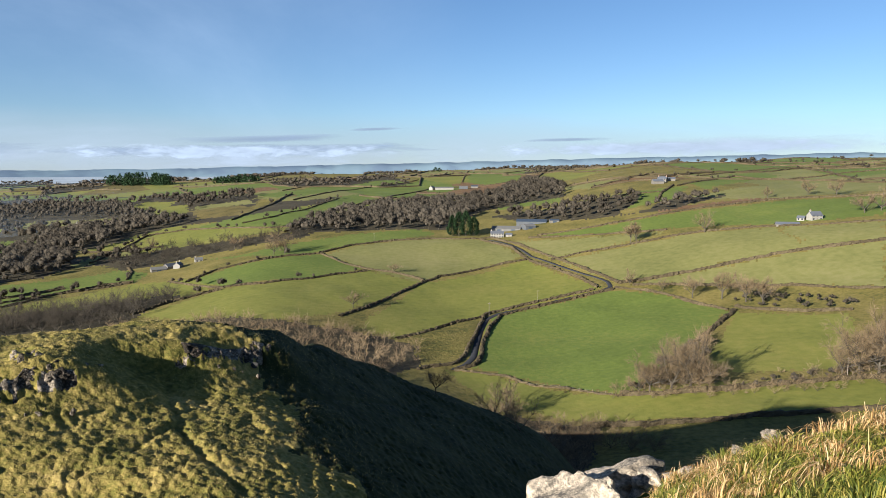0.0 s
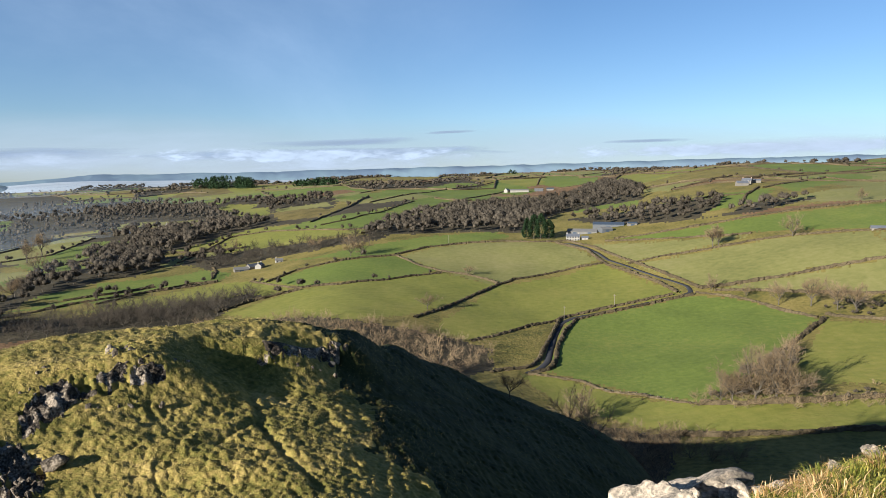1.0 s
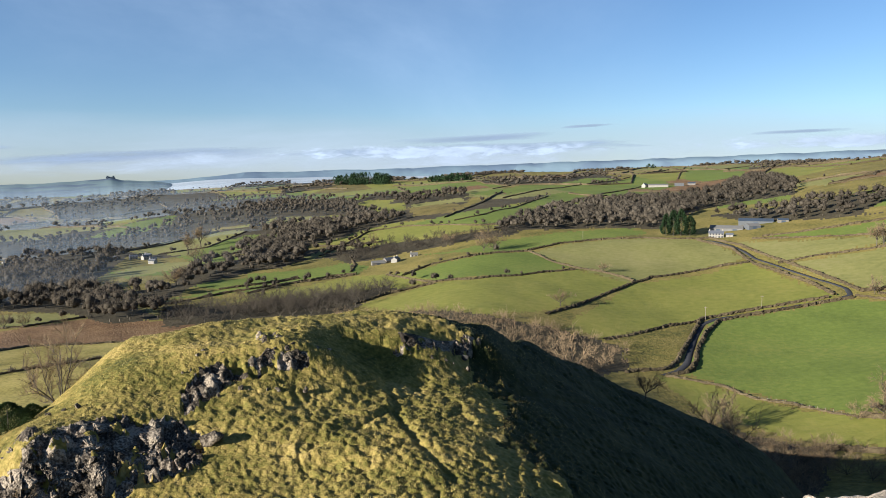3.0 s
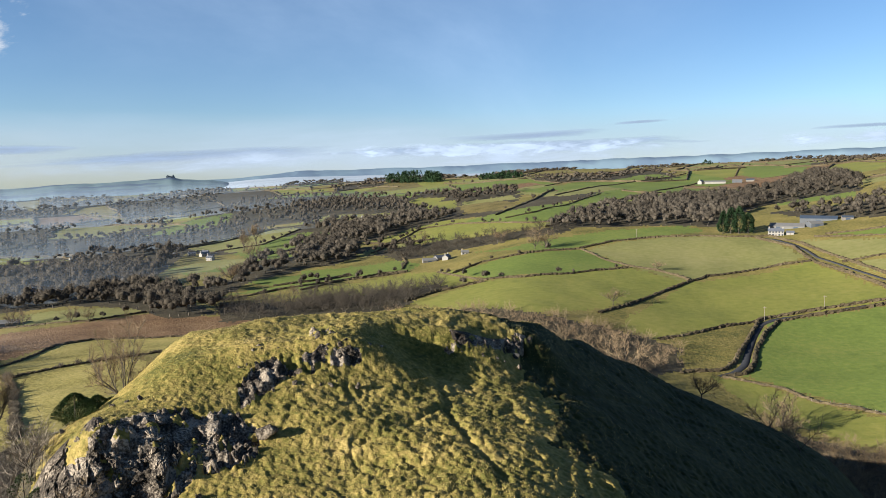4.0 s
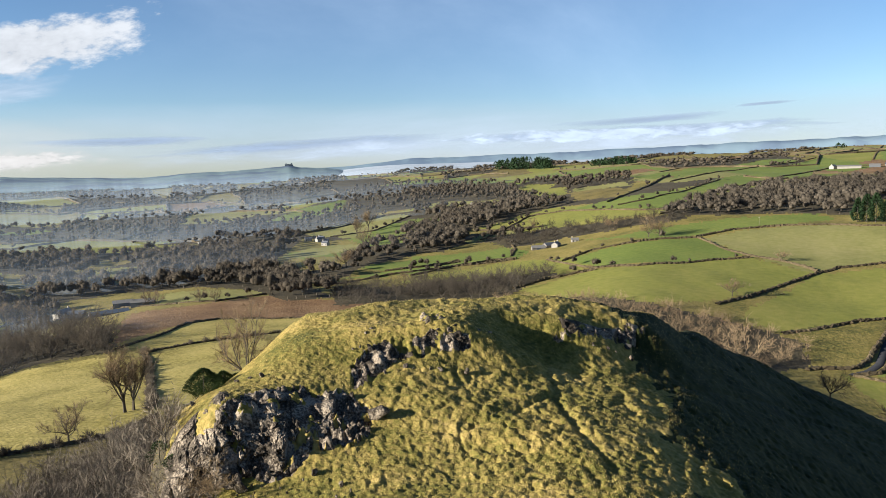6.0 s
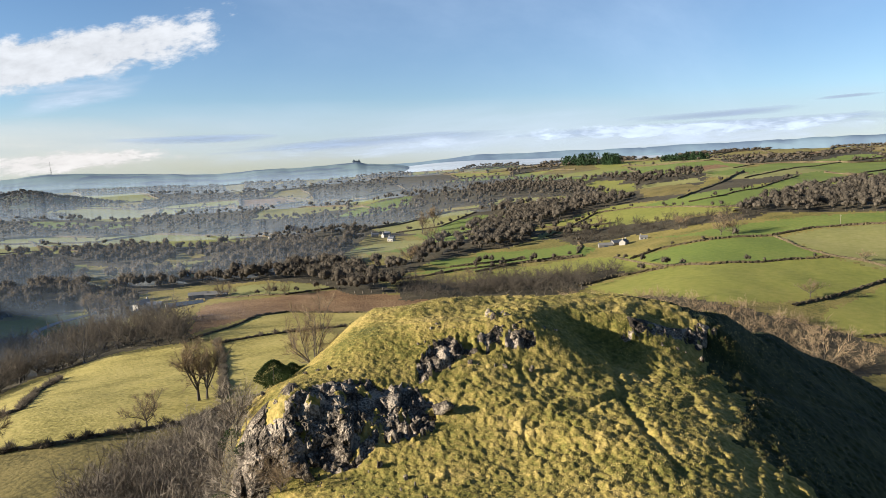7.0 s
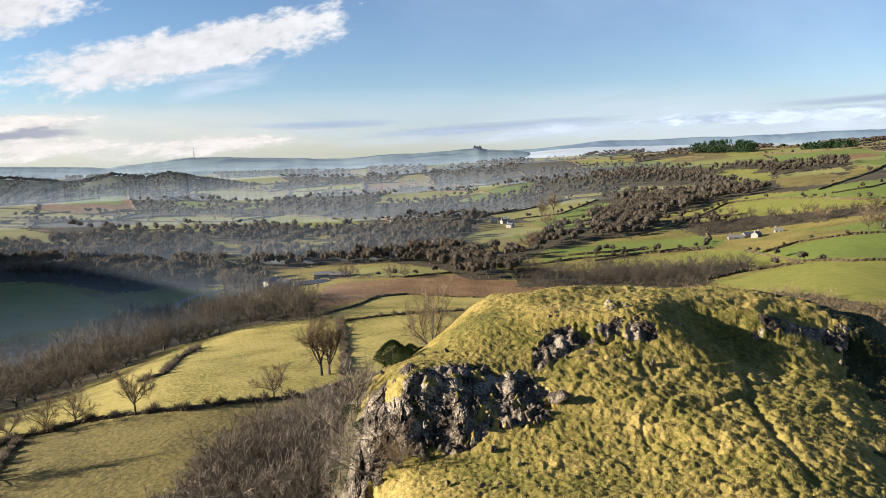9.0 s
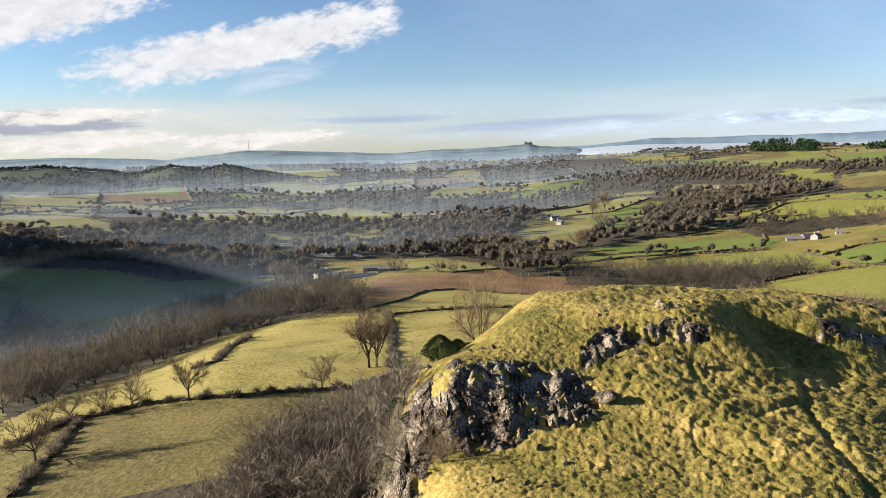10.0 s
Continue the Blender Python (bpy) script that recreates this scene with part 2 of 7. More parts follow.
_rows = np.concatenate([_rows[-2:], _rows, _rows[:2]])
HEIGHTS = smooth_through(_round, _rows, BEARINGS)
# round off the land between the profiles, more with distance
_soft = np.exp(-0.5 * (np.arange(-40, 41) / 11.0) ** 2)
_soft /= _soft.sum()
_wide = np.apply_along_axis(lambda c: np.convolve(np.pad(c, 40, mode="edge"), _soft, "valid"), 0, HEIGHTS)
_mix = np.clip((RADII - 80) / 40, 0.0, 1)[None, :] * np.clip(1 - np.abs(BEARINGS + 24) / 58, 0, 0.1)[:, None] * 10
HEIGHTS = HEIGHTS * (1 - _mix) + _wide * _mix
# a finer grid over the knoll
_fine = np.concatenate([BEARINGS[BEARINGS < -70], np.arange(-70, 33, 0.14), BEARINGS[BEARINGS > 33]])
_at = np.clip(np.searchsorted(BEARINGS, _fine) - 1, 0, len(BEARINGS) - 2)
_part = ((_fine - BEARINGS[_at]) / (BEARINGS[_at + 1] - BEARINGS[_at]))[:, None]
HEIGHTS, BEARINGS = HEIGHTS[_at] * (1 - _part) + HEIGHTS[_at + 1] * _part, _fine


def height(x, y):
    """Height of the bare land at a place of the plan."""
    r, b = math.hypot(x, y), math.degrees(math.atan2(x, y))
    i = min(max(int(np.searchsorted(BEARINGS, b)) - 1, 0), len(BEARINGS) - 2)
    j = min(max(int(np.searchsorted(RADII, r)) - 1, 0), len(RADII) - 2)
    u = (b - BEARINGS[i]) / (BEARINGS[i + 1] - BEARINGS[i])
    v = min(1.0, (r - RADII[j]) / (RADII[j + 1] - RADII[j]))
    return float((1 - u) * ((1 - v) * HEIGHTS[i, j] + v * HEIGHTS[i, j + 1]) + u * ((1 - v) * HEIGHTS[i + 1, j] + v * HEIGHTS[i + 1, j + 1]))

# ---- mesh helpers ----
def mesh(name, co, tris, materials, index=None, smooth=False):
    me = bpy.data.meshes.new(name)
    co, tris = np.asarray(co, float), np.asarray(tris, np.int32)
    k = tris.shape[1]
    me.vertices.add(len(co))
    me.vertices.foreach_set("co", co.ravel())
    me.loops.add(tris.size)
    me.loops.foreach_set("vertex_index", tris.ravel())
    me.polygons.add(len(tris))
    me.polygons.foreach_set("loop_start", np.arange(0, tris.size, k))
    for m in materials:
        me.materials.append(m)
    if index is not None:
        me.polygons.foreach_set("material_index", np.asarray(index, np.int32))
    me.update(calc_edges=True)
    me.polygons.foreach_set("use_smooth", np.full(len(tris), smooth))
    return me


def part(name, me, parent, label="", at=None):
    ob = new(name, me)
    ob.parent = parent
    if at is not None:
        ob.matrix_basis = at
    return tagged(ob, label)


class Soup:
    """Collects triangles."""

    def __init__(self):
        self.co, self.tri, self.n = [], [], 0

    def add(self, co, tri):
        self.co.append(np.asarray(co, float))
        self.tri.append(np.asarray(tri, np.int64) + self.n)
        self.n += len(co)

    def tube(self, a, b, ra, rb, sides=4):
        a, b = np.asarray(a, float), np.asarray(b, float)
        d = b - a
        d = d / (np.linalg.norm(d) + 1e-9)
        u = np.cross(d, (0.31, 0.95, 0.07))
        u /= np.linalg.norm(u) + 1e-9
        v = np.cross(d, u)
        w = np.arange(sides) * 2 * math.pi / sides
        ring = np.cos(w)[:, None] * u + np.sin(w)[:, None] * v
        i = np.arange(sides)
        j = (i + 1) % sides
        self.add(np.concatenate([a + ring * ra, b + ring * rb]), np.concatenate([np.stack([i, j, j + sides], 1), np.stack([i, j + sides, i + sides], 1)]))

    def slivers(self, roots, ways, lengths, width, rng):
        """Thin twig triangles from the roots along the ways."""
        n = len(roots)
        side = np.cross(ways, rng.normal(size=(n, 3)))
        side /= np.linalg.norm(side, axis=1)[:, None] + 1e-9
        w = np.broadcast_to(width, (n,))[:, None] * 0.5
        tip = roots + ways * lengths[:, None]
        self.add(np.stack([roots - side * w, roots + side * w, tip], 1).reshape(-1, 3), np.arange(3 * n).reshape(n, 3))

    def arrays(self):
        return np.concatenate(self.co), np.concatenate(self.tri)


def inside(poly, x, y):
    """Which of the points lie inside the polygon."""
    p = np.asarray(poly, float)
    q = np.roll(p, -1, axis=0)
    hit = np.zeros(np.shape(x), bool)
    for (ax, ay), (bx, by) in zip(p, q):
        if ay != by:
            hit ^= ((ay > y) != (by > y)) & (x < (bx - ax) * (y - ay) / (by - ay) + ax)
    return hit


def hash2(i, j, seed):
    h = (i * 374761393 + j * 668265263 + seed * 974634541) & 0x7FFFFFFF
    h = ((h ^ (h >> 13)) * 1274126177) & 0x7FFFFFFF
    return ((h ^ (h >> 16)) & 0xFFFF) / 65535.0


def lumps(x, y, seed=0):
    """Smooth value noise, 0 to 1."""
    i, j = np.floor(x).astype(np.int64), np.floor(y).astype(np.int64)
    u, v = x - i, y - j
    u, v = u * u * (3 - 2 * u), v * v * (3 - 2 * v)
    a, b = hash2(i, j, seed), hash2(i + 1, j, seed)
    c, d = hash2(i, j + 1, seed), hash2(i + 1, j + 1, seed)
    return (a * (1 - u) + b * u) * (1 - v) + (c * (1 - u) + d * u) * v


def domes(x, y, seed):
    """Rounded cushions strewn at about one to a unit square, 0 in the gaps and up to 1 on top."""
    i, j = np.floor(x).astype(np.int64), np.floor(y).astype(np.int64)
    best = np.zeros(np.shape(x))
    ragged = 0.7 * lumps(x * 3.1, y * 3.1, seed + 4) - 0.35
    for di in (-1, 0, 1):
        for dj in (-1, 0, 1):
            a, b = i + di, j + dj
            px, py = a + hash2(a, b, seed), b + hash2(a, b, seed + 1)
            tall, wide = 0.2 + 0.8 * hash2(a, b, seed + 2), 0.55 + 0.4 * hash2(a, b, seed + 3)
            q = ((x - px) ** 2 + (y - py) ** 2) / wide ** 2 + ragged
            best = np.maximum(best, tall * np.clip(1 - q, 0, 1) ** 0.7)
    return best


def from_line(points, x, y):
    """Distance of the places (x, y) from a line through the points."""
    best = np.full(np.shape(x), 1e9)
    for (ax, ay), (bx, by) in zip(points[:-1], points[1:]):
        dx, dy = bx - ax, by - ay
        t = np.clip(((x - ax) * dx + (y - ay) * dy) / (dx * dx + dy * dy + 1e-9), 0, 1)
        best = np.minimum(best, np.hypot(x - ax - t * dx, y - ay - t * dy))
    return best


def heights(x, y):
    """height() for arrays."""
    r, b = np.hypot(x, y), np.degrees(np.arctan2(x, y))
    i = np.clip(np.searchsorted(BEARINGS, b) - 1, 0, len(BEARINGS) - 2)
    j = np.clip(np.searchsorted(RADII, r) - 1, 0, len(RADII) - 2)
    u = (b - BEARINGS[i]) / (BEARINGS[i + 1] - BEARINGS[i])
    v = np.minimum(1.0, (r - RADII[j]) / (RADII[j + 1] - RADII[j]))
    return (1 - u) * ((1 - v) * HEIGHTS[i, j] + v * HEIGHTS[i, j + 1]) + u * ((1 - v) * HEIGHTS[i + 1, j] + v * HEIGHTS[i + 1, j + 1])


def spot(bearing, distance):
    b = radians(bearing)
    return distance * math.sin(b), distance * math.cos(b)

# ---- fields ----
FIELDS = []


def field(kind, outline):
    FIELDS.append((kind, outline))


# Far hillsides: rings of small fields between crooked hedges.
FAR_HEDGES, FAR_WOODS = [], []


def patchwork():
    rng = random.Random(5)
    rings = [830, 930, 1050, 1190, 1360, 1560, 1800, 2080, 2400, 2800, 3300, 3900]

    def at(ring, b):
        r = rings[ring] * (1 + 0.09 * math.sin(b * 0.11 + ring * 1.7) + 0.05 * math.sin(b * 0.31 + ring * 2.9) + 0.02 * math.sin(b * 0.9 + ring))
        return spot(b, r)

    for k in range(len(rings) - 1):
        b = -86.0 + rng.uniform(0, 3)
        while b < 38:
            if k >= 9 and b < -42:
                b = -40.0
            step = math.degrees(rng.uniform(110, 230) / rings[k])
            c = b + step
            skew = rng.uniform(-0.5, 0.5) * step
            low = [at(k, b + (c - b) * s / 3) for s in range(4)]
            high = [at(k + 1, b + skew + (c - b) * s / 3) for s in range(4)]
            woody = 0.5 if b < -38 else 0.36 if b < -16 else 0.14
            pick = rng.random()
            kind = "scrub" if pick < woody else "bracken" if pick < woody + 0.06 else rng.choice(["lush", "olive", "pale", "olive", "lush", "pale", "rough"])
            FIELDS.append((kind, low + high[::-1]))
            if kind == "scrub":
                FAR_WOODS.append((low + high[::-1], k))
            FAR_HEDGES.append((low, k))
            FAR_HEDGES.append(([low[0], ((low[0][0] + high[0][0]) / 2 + rng.uniform(-8, 8), (low[0][1] + high[0][1]) / 2), high[0]], k))
            b = c


patchwork()
PATCHES = len(FIELDS)
field("rough", [(-346, 555), (-268, 429), (-170, 383), (-11, 303), (52, 233), (134, 210), (289, 468), (210, 516), (55, 599), (-122, 542), (-282, 669)])
field("olive", [(-40, 376), (-14, 474), (61, 529), (97, 435), (28, 404), (5, 380), (-23, 344), (-41, 353)])
field("pale", [(-95, 564), (-50, 610), (-12, 620), (41, 607), (60, 541), (40, 529), (-2, 497), (-14, 474), (-54, 513)])
field("olive", [(-178, 406), (-141, 450), (-71, 489), (-54, 507), (-15, 474), (-32, 433), (-56, 382), (-94, 351)])
field("lush", [(-181, 502), (-149, 532), (-98, 566), (-57, 513), (-92, 474), (-141, 462)])
field("lush", [(-124, 554), (-209, 595), (-163, 584), (-85, 656), (-24, 684), (-5, 654), (-41, 622), (-85, 587)])
field("pale", [(84, 517), (133, 517), (188, 511), (227, 492), (221, 432), (179, 438), (131, 438), (111, 442)])
field("pale", [(228, 491), (284, 460), (260, 421), (223, 433)])
field("lush", [(79, 604), (148, 594), (217, 594), (287, 593), (345, 561), (296, 480), (240, 496), (204, 523), (140, 561)])
field("pale", [(59, 595), (142, 551), (167, 536), (132, 528), (79, 525)])
field("pale", [(116, 433), (177, 434), (219, 429), (258, 417), (221, 354), (189, 386), (152, 409)])
field("olive", [(146, 354), (184, 321), (169, 286), (152, 250), (109, 263), (103, 281), (127, 319)])
field("olive", [(57, 264), (150, 237), (134, 210), (91, 217), (52, 232)])
field("rough", [(-17, 339), (21, 393), (14, 336), (4, 315), (-11, 307)])
field("olive", [(1, 303), (16, 304), (36, 284), (65, 256), (51, 234), (14, 271)])
field("lush", [(27, 396), (100, 427), (129, 398), (145, 359), (120, 320), (89, 279), (67, 257), (49, 279), (28, 298), (15, 310), (20, 354)])
field("lush", [(-324, 520), (-255, 580), (-228, 527), (-268, 508), (-288, 460)])
field("olive", [(-281, 449), (-237, 511), (-149, 463), (-198, 449), (-239, 445), (-273, 436)])
field("olive", [(-315, 637), (-327, 792), (-282, 789), (-230, 762), (-130, 737), (-145, 696), (-206, 681), (-283, 683)])
field("lush", [(-279, 808), (-205, 828), (-169, 898), (-135, 863), (-139, 739), (-182, 736)])
field("pale", [(-595, 1016), (-503, 1008), (-430, 927), (-541, 949)])
field("lush", [(-519, 838), (-467, 817), (-432, 750), (-462, 745)])
field("bracken", [(180, 608), (227, 607), (289, 609), (278, 638), (230, 628), (187, 624)])
field("lush", [(-112, 872), (-70, 1059), (-4, 1166), (-19, 1026), (-64, 862)])
field("lush", [(61, 808), (85, 935), (131, 947), (132, 778), (92, 804)])
field("lush", [(143, 740), (200, 738), (256, 751), (220, 675), (161, 650)])
field("pale", [(218, 669), (359, 758), (487, 795), (371, 604), (293, 617)])
field("lush", [(262, 778), (411, 963), (410, 881), (263, 721)])
field("lush", [(-98, 1330), (-40, 1499), (46, 1279), (-4, 1193)])
field("lush", [(45, 1396), (63, 1760), (192, 1683), (143, 1345), (88, 1313)])
field("lush", [(-155, 881), (-155, 1078), (-88, 1189), (-103, 983)])
field("lush", [(-337, 434), (-317, 471), (-271, 509), (-260, 583), (-230, 532), (-266, 500), (-304, 453)])
field("lush", [(-362, 482), (-341, 508), (-297, 556), (-264, 589), (-239, 539), (-271, 509), (-317, 471)])
field("olive", [(-280, 431), (-258, 484), (-214, 514), (-160, 474), (-167, 449), (-200, 440), (-243, 426)])
field("pale", [(-635, 755), (-629, 876), (-612, 923), (-549, 884), (-515, 741), (-553, 701)])
field("lush", [(-501, 666), (-526, 757), (-518, 833), (-452, 789), (-429, 691), (-453, 631)])
field("lush", [(-453, 622), (-443, 659), (-400, 635), (-393, 566), (-413, 541), (-495, 553)])
field("lush", [(-807, 860), (-845, 1006), (-880, 1167), (-773, 1010), (-759, 875)])
field("pale", [(-446, 317), (-450, 342), (-399, 368), (-359, 371), (-345, 362), (-357, 329), (-394, 320)])
field("bracken", [(-398, 293), (-356, 318), (-338, 354), (-287, 353), (-243, 363), (-225, 286), (-278, 283), (-309, 267), (-302, 233), (-291, 206), (-346, 250)])
field("dry", [(-283, 201), (-292, 229), (-311, 265), (-307, 284), (-285, 290), (-260, 302), (-233, 253), (-248, 214)])
field("dry", [(-251, 195), (-247, 213), (-237, 237), (-213, 227), (-148, 145), (-157, 122)])
field("dry", [(-173, 27), (-211, 34), (-248, 55), (-255, 75), (-253, 96), (-288, 131), (-303, 162), (-282, 174), (-266, 188), (-241, 184), (-165, 127), (-146, 103), (-150, 92), (-157, 78), (-168, 66), (-180, 51), (-184, 44)])
# lower field: the darker tone carries the shade of trees and thicket
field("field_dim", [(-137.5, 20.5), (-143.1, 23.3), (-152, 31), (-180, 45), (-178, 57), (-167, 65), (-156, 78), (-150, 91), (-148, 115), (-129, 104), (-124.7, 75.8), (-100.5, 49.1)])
field("olive", [(-590, 126), (-570, 174), (-463, 186), (-402, 136), (-423, 104), (-506, 94)])
field("olive", [(-519, 206), (-510, 237), (-492, 270), (-454, 244), (-447, 215), (-481, 194)])
field("pale", [(-1278, 235), (-1229, 286), (-1156, 333), (-1000, 284), (-1095, 254), (-1163, 213)])
field("pale", [(-1586, 293), (-1442, 346), (-1341, 402), (-1187, 424), (-1026, 435), (-1075, 384), (-1213, 363), (-1278, 297), (-1357, 250)])
field("pale", [(-1038, 208), (-938, 260), (-871, 284), (-841, 267), (-846, 205), (-896, 163)])
field("pale", [(-940, 364), (-978, 461), (-880, 434), (-903, 356)])
field("pale", [(-986, 491), (-938, 548), (-847, 525), (-862, 437)])
field("olive", [(-908, 578), (-813, 582), (-748, 590), (-697, 635), (-662, 593), (-749, 535)])
field("pale", [(-596, 385), (-643, 459), (-604, 476), (-561, 435), (-552, 394)])
field("lush", [(-509, 569), (-494, 626), (-447, 567), (-452, 529)])
field("olive", [(-460, 1097), (-392, 1125), (-347, 971), (-403, 978)])
field("pale", [(-476, 877), (-444, 934), (-422, 831), (-445, 800)])
field("lush", [(-988, 1607), (-885, 1627), (-685, 1399), (-749, 1318), (-820, 1332)])
field("olive", [(-823, 1712), (-671, 1735), (-519, 1494), (-600, 1406)])
field("scrub", [(-162, 726), (-140, 792), (-103, 914), (-34, 978), (13, 1015), (42, 808), (15, 728), (3, 673), (-45, 684), (-93, 675), (-139, 666)])
field("scrub", [(4, 941), (84, 1117), (155, 1314), (171, 1033), (138, 818), (97, 849), (49, 821), (10, 766)])
field("scrub", [(45, 746), (102, 737), (168, 722), (197, 708), (151, 628), (106, 653), (78, 679)])
field("scrub", [(151, 628), (181, 629), (194, 659), (220, 675), (265, 669), (191, 613)])
field("scrub", [(-770, 1250), (-695, 1275), (-531, 1157), (-377, 970), (-380, 922), (-475, 1017), (-600, 1100), (-654, 1059)])
field("scrub", [(-459, 826), (-457, 916), (-390, 928), (-334, 935), (-301, 861), (-344, 833), (-347, 751), (-367, 698), (-402, 728)])
field("scrub", [(-453, 731), (-413, 722), (-370, 684), (-324, 626), (-320, 572), (-346, 555)])
field("scrub", [(-606, 982), (-565, 964), (-514, 871), (-539, 872)])
field("scrub", [(-594, 1297), (-461, 1294), (-354, 1239), (-326, 1142), (-403, 1107), (-506, 1142)])
field("scrub", [(-414, 1161), (-351, 1167), (-316, 1205), (-286, 1107), (-300, 996), (-347, 982)])
field("scrub", [(-268, 429), (-236, 439), (-207, 444), (-183, 466), (-167, 453), (-177, 425), (-173, 391), (-206, 376), (-236, 376)])
field("scrub", [(-184, 388), (-124, 374), (-87, 358), (-63, 351), (-37, 347), (-13, 335), (-10, 305), (-20, 289), (-10.6, 91.1), (-69, 302), (-140, 299)])
field("scrub", [(-299, 625), (-288, 657), (-262, 685), (-191, 666), (-150, 670), (-120, 679), (-124, 642), (-178, 619), (-220, 612), (-263, 583)])
field("scrub", [(4.4, 97.4), (23, 249), (35, 242), (53, 229), (46, 212), (8.2, 86.3)])
field("scrub", [(-819, 148), (-749, 206), (-832, 321), (-756, 368), (-619, 342), (-498, 271), (-507, 250), (-525, 235), (-521, 198), (-569, 178), (-597, 142), (-620, 110)])
field("scrub", [(-432, 73), (-482, 92), (-414, 98), (-396, 133), (-454, 183), (-438, 203), (-391, 173), (-354, 119), (-336, 76), (-303, 49)])
field("scrub", [(-600, 349), (-667, 525), (-595, 596), (-442, 479), (-349, 409), (-286, 363), (-306, 341), (-366, 372), (-433, 375), (-499, 356), (-504, 313)])
field("scrub", [(-588, 367), (-531, 297), (-477, 257), (-424, 254), (-458, 284)])
field("scrub", [(-288, 47), (-344, 78), (-383, 129), (-410, 189), (-375, 224), (-339, 241), (-274, 194), (-300, 173), (-309, 142), (-271, 101), (-248, 64), (-198, 31)])
field("scrub", [(-1472, 697), (-1154, 724), (-979, 773), (-816, 857), (-613, 664), (-684, 664), (-819, 646), (-1005, 630), (-1176, 576)])
field("scrub", [(-1022, 305), (-905, 350), (-841, 411), (-778, 486), (-710, 507), (-642, 400), (-758, 383), (-843, 326)])
field("scrub", [(-793, 496), (-694, 547), (-597, 607), (-546, 600), (-635, 687), (-599, 713), (-479, 519), (-641, 505)])
field("scrub", [(-319, 405), (-267, 417), (-225, 430), (-204, 456), (-187, 422), (-216, 381), (-269, 341)])
field("scrub", [(-402, 463), (-371, 478), (-431, 601), (-408, 617), (-308, 695), (-266, 659), (-337, 590), (-349, 488), (-333, 422)])
field("scrub", [(-450, 659), (-467, 764), (-543, 947), (-409, 889), (-374, 956), (-378, 782), (-379, 662)])
field("scrub", [(-798, 864), (-1061, 1453), (-877, 1525), (-585, 1290), (-424, 1043), (-565, 986), (-676, 926), (-684, 813)])
field("scrub", [(-4349, 815), (-2482, 667), (-1973, 596), (-1836, 455), (-1935, 360)])
field("scrub", [(-1951, 673), (-1841, 764), (-1526, 750), (-1374, 650), (-1553, 558)])
field("scrub", [(-104.2, 46.1), (-117.8, 58), (-126.2, 68.7), (-132, 80), (-132, 86), (-136, 95), (-136, 102), (-134, 107), (-47.3, 38.1), (-104.7, 79.7), (-79.8, 55.3)])
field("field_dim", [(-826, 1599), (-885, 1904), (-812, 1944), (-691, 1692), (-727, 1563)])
field("lush", [(-1044, 1700), (-983, 1686), (-885, 1532), (-905, 1471)])
field("lush", [(-647, 1401), (-614, 1440), (-535, 1307), (-555, 1255)])
field("olive", [(-504, 1148), (-511, 1242), (-448, 1208), (-421, 1108), (-456, 1087)])
field("lush", [(-603, 1497), (-562, 1582), (-480, 1401), (-522, 1349)])
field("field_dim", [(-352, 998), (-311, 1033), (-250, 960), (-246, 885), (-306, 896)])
field("pale", [(-367, 1054), (-293, 1085), (-264, 1013), (-346, 1004)])
field("lush", [(-278, 814), (-236, 871), (-185, 925), (-137, 877), (-144, 799), (-144, 736), (-203, 750)])
field("olive", [(-312, 819), (-232, 766), (-150, 721), (-166, 691), (-206, 681), (-269, 689), (-333, 729), (-332, 787)])
field("pale", [(-327, 626), (-325, 669), (-328, 717), (-293, 711), (-293, 682), (-311, 650), (-312, 612)])
field("pale", [(-595, 1016), (-563, 1031), (-503, 1008), (-444, 944), (-461, 922), (-564, 969)])
field("lush", [(-512, 828), (-467, 817), (-441, 761), (-467, 754)])
field("pale", [(-238, 1030), (-174, 1209), (-128, 1132), (-194, 1013)])
field("lush", [(-194, 1344), (-125, 1536), (-72, 1443), (-145, 1286)])
field("lush", [(-170, 906), (-154, 1066), (-62, 1237), (-57, 1142), (-126, 979), (-137, 898)])
field("bracken", [(-391, 1299), (-341, 1388), (-288, 1306), (-328, 1216)])
field("lush", [(-310, 1168), (-277, 1203), (-227, 1295), (-207, 1190), (-247, 1073)])
field("pale", [(-1531, 283), (-1442, 346), (-1317, 324), (-1318, 290), (-1343, 247)])
field("pale", [(-1316, 242), (-1279, 281), (-1166, 337), (-1054, 296), (-1141, 250), (-1207, 221)])
field("pale", [(-1071, 234), (-1004, 278), (-943, 268), (-852, 277), (-842, 233), (-872, 195), (-973, 206)])
field("pale", [(-1116, 204), (-1103, 232), (-869, 187), (-841, 152)])
field("pale", [(-1351, 341), (-1260, 395), (-1061, 450), (-1012, 425), (-1115, 349), (-1256, 350)])
field("pale", [(-957, 367), (-993, 468), (-898, 443), (-923, 365)])
field("pale", [(-987, 489), (-931, 544), (-852, 530), (-867, 441)])
field("olive", [(-844, 537), (-796, 570), (-735, 561), (-766, 513)])
field("pale", [(-607, 391), (-639, 456), (-612, 482), (-568, 440), (-538, 390)])
field("lush", [(-1564, 527), (-1477, 600), (-1335, 541), (-1419, 462)])
field("lush", [(-1344, 636), (-1283, 677), (-1201, 680), (-1180, 589)])
field("lush", [(-1136, 621), (-1163, 681), (-1108, 698), (-1088, 637)])
field("olive", [(-488, 94), (-552, 112), (-578, 130), (-566, 169), (-500, 182), (-463, 186), (-430, 159), (-438, 126), (-452, 103)])
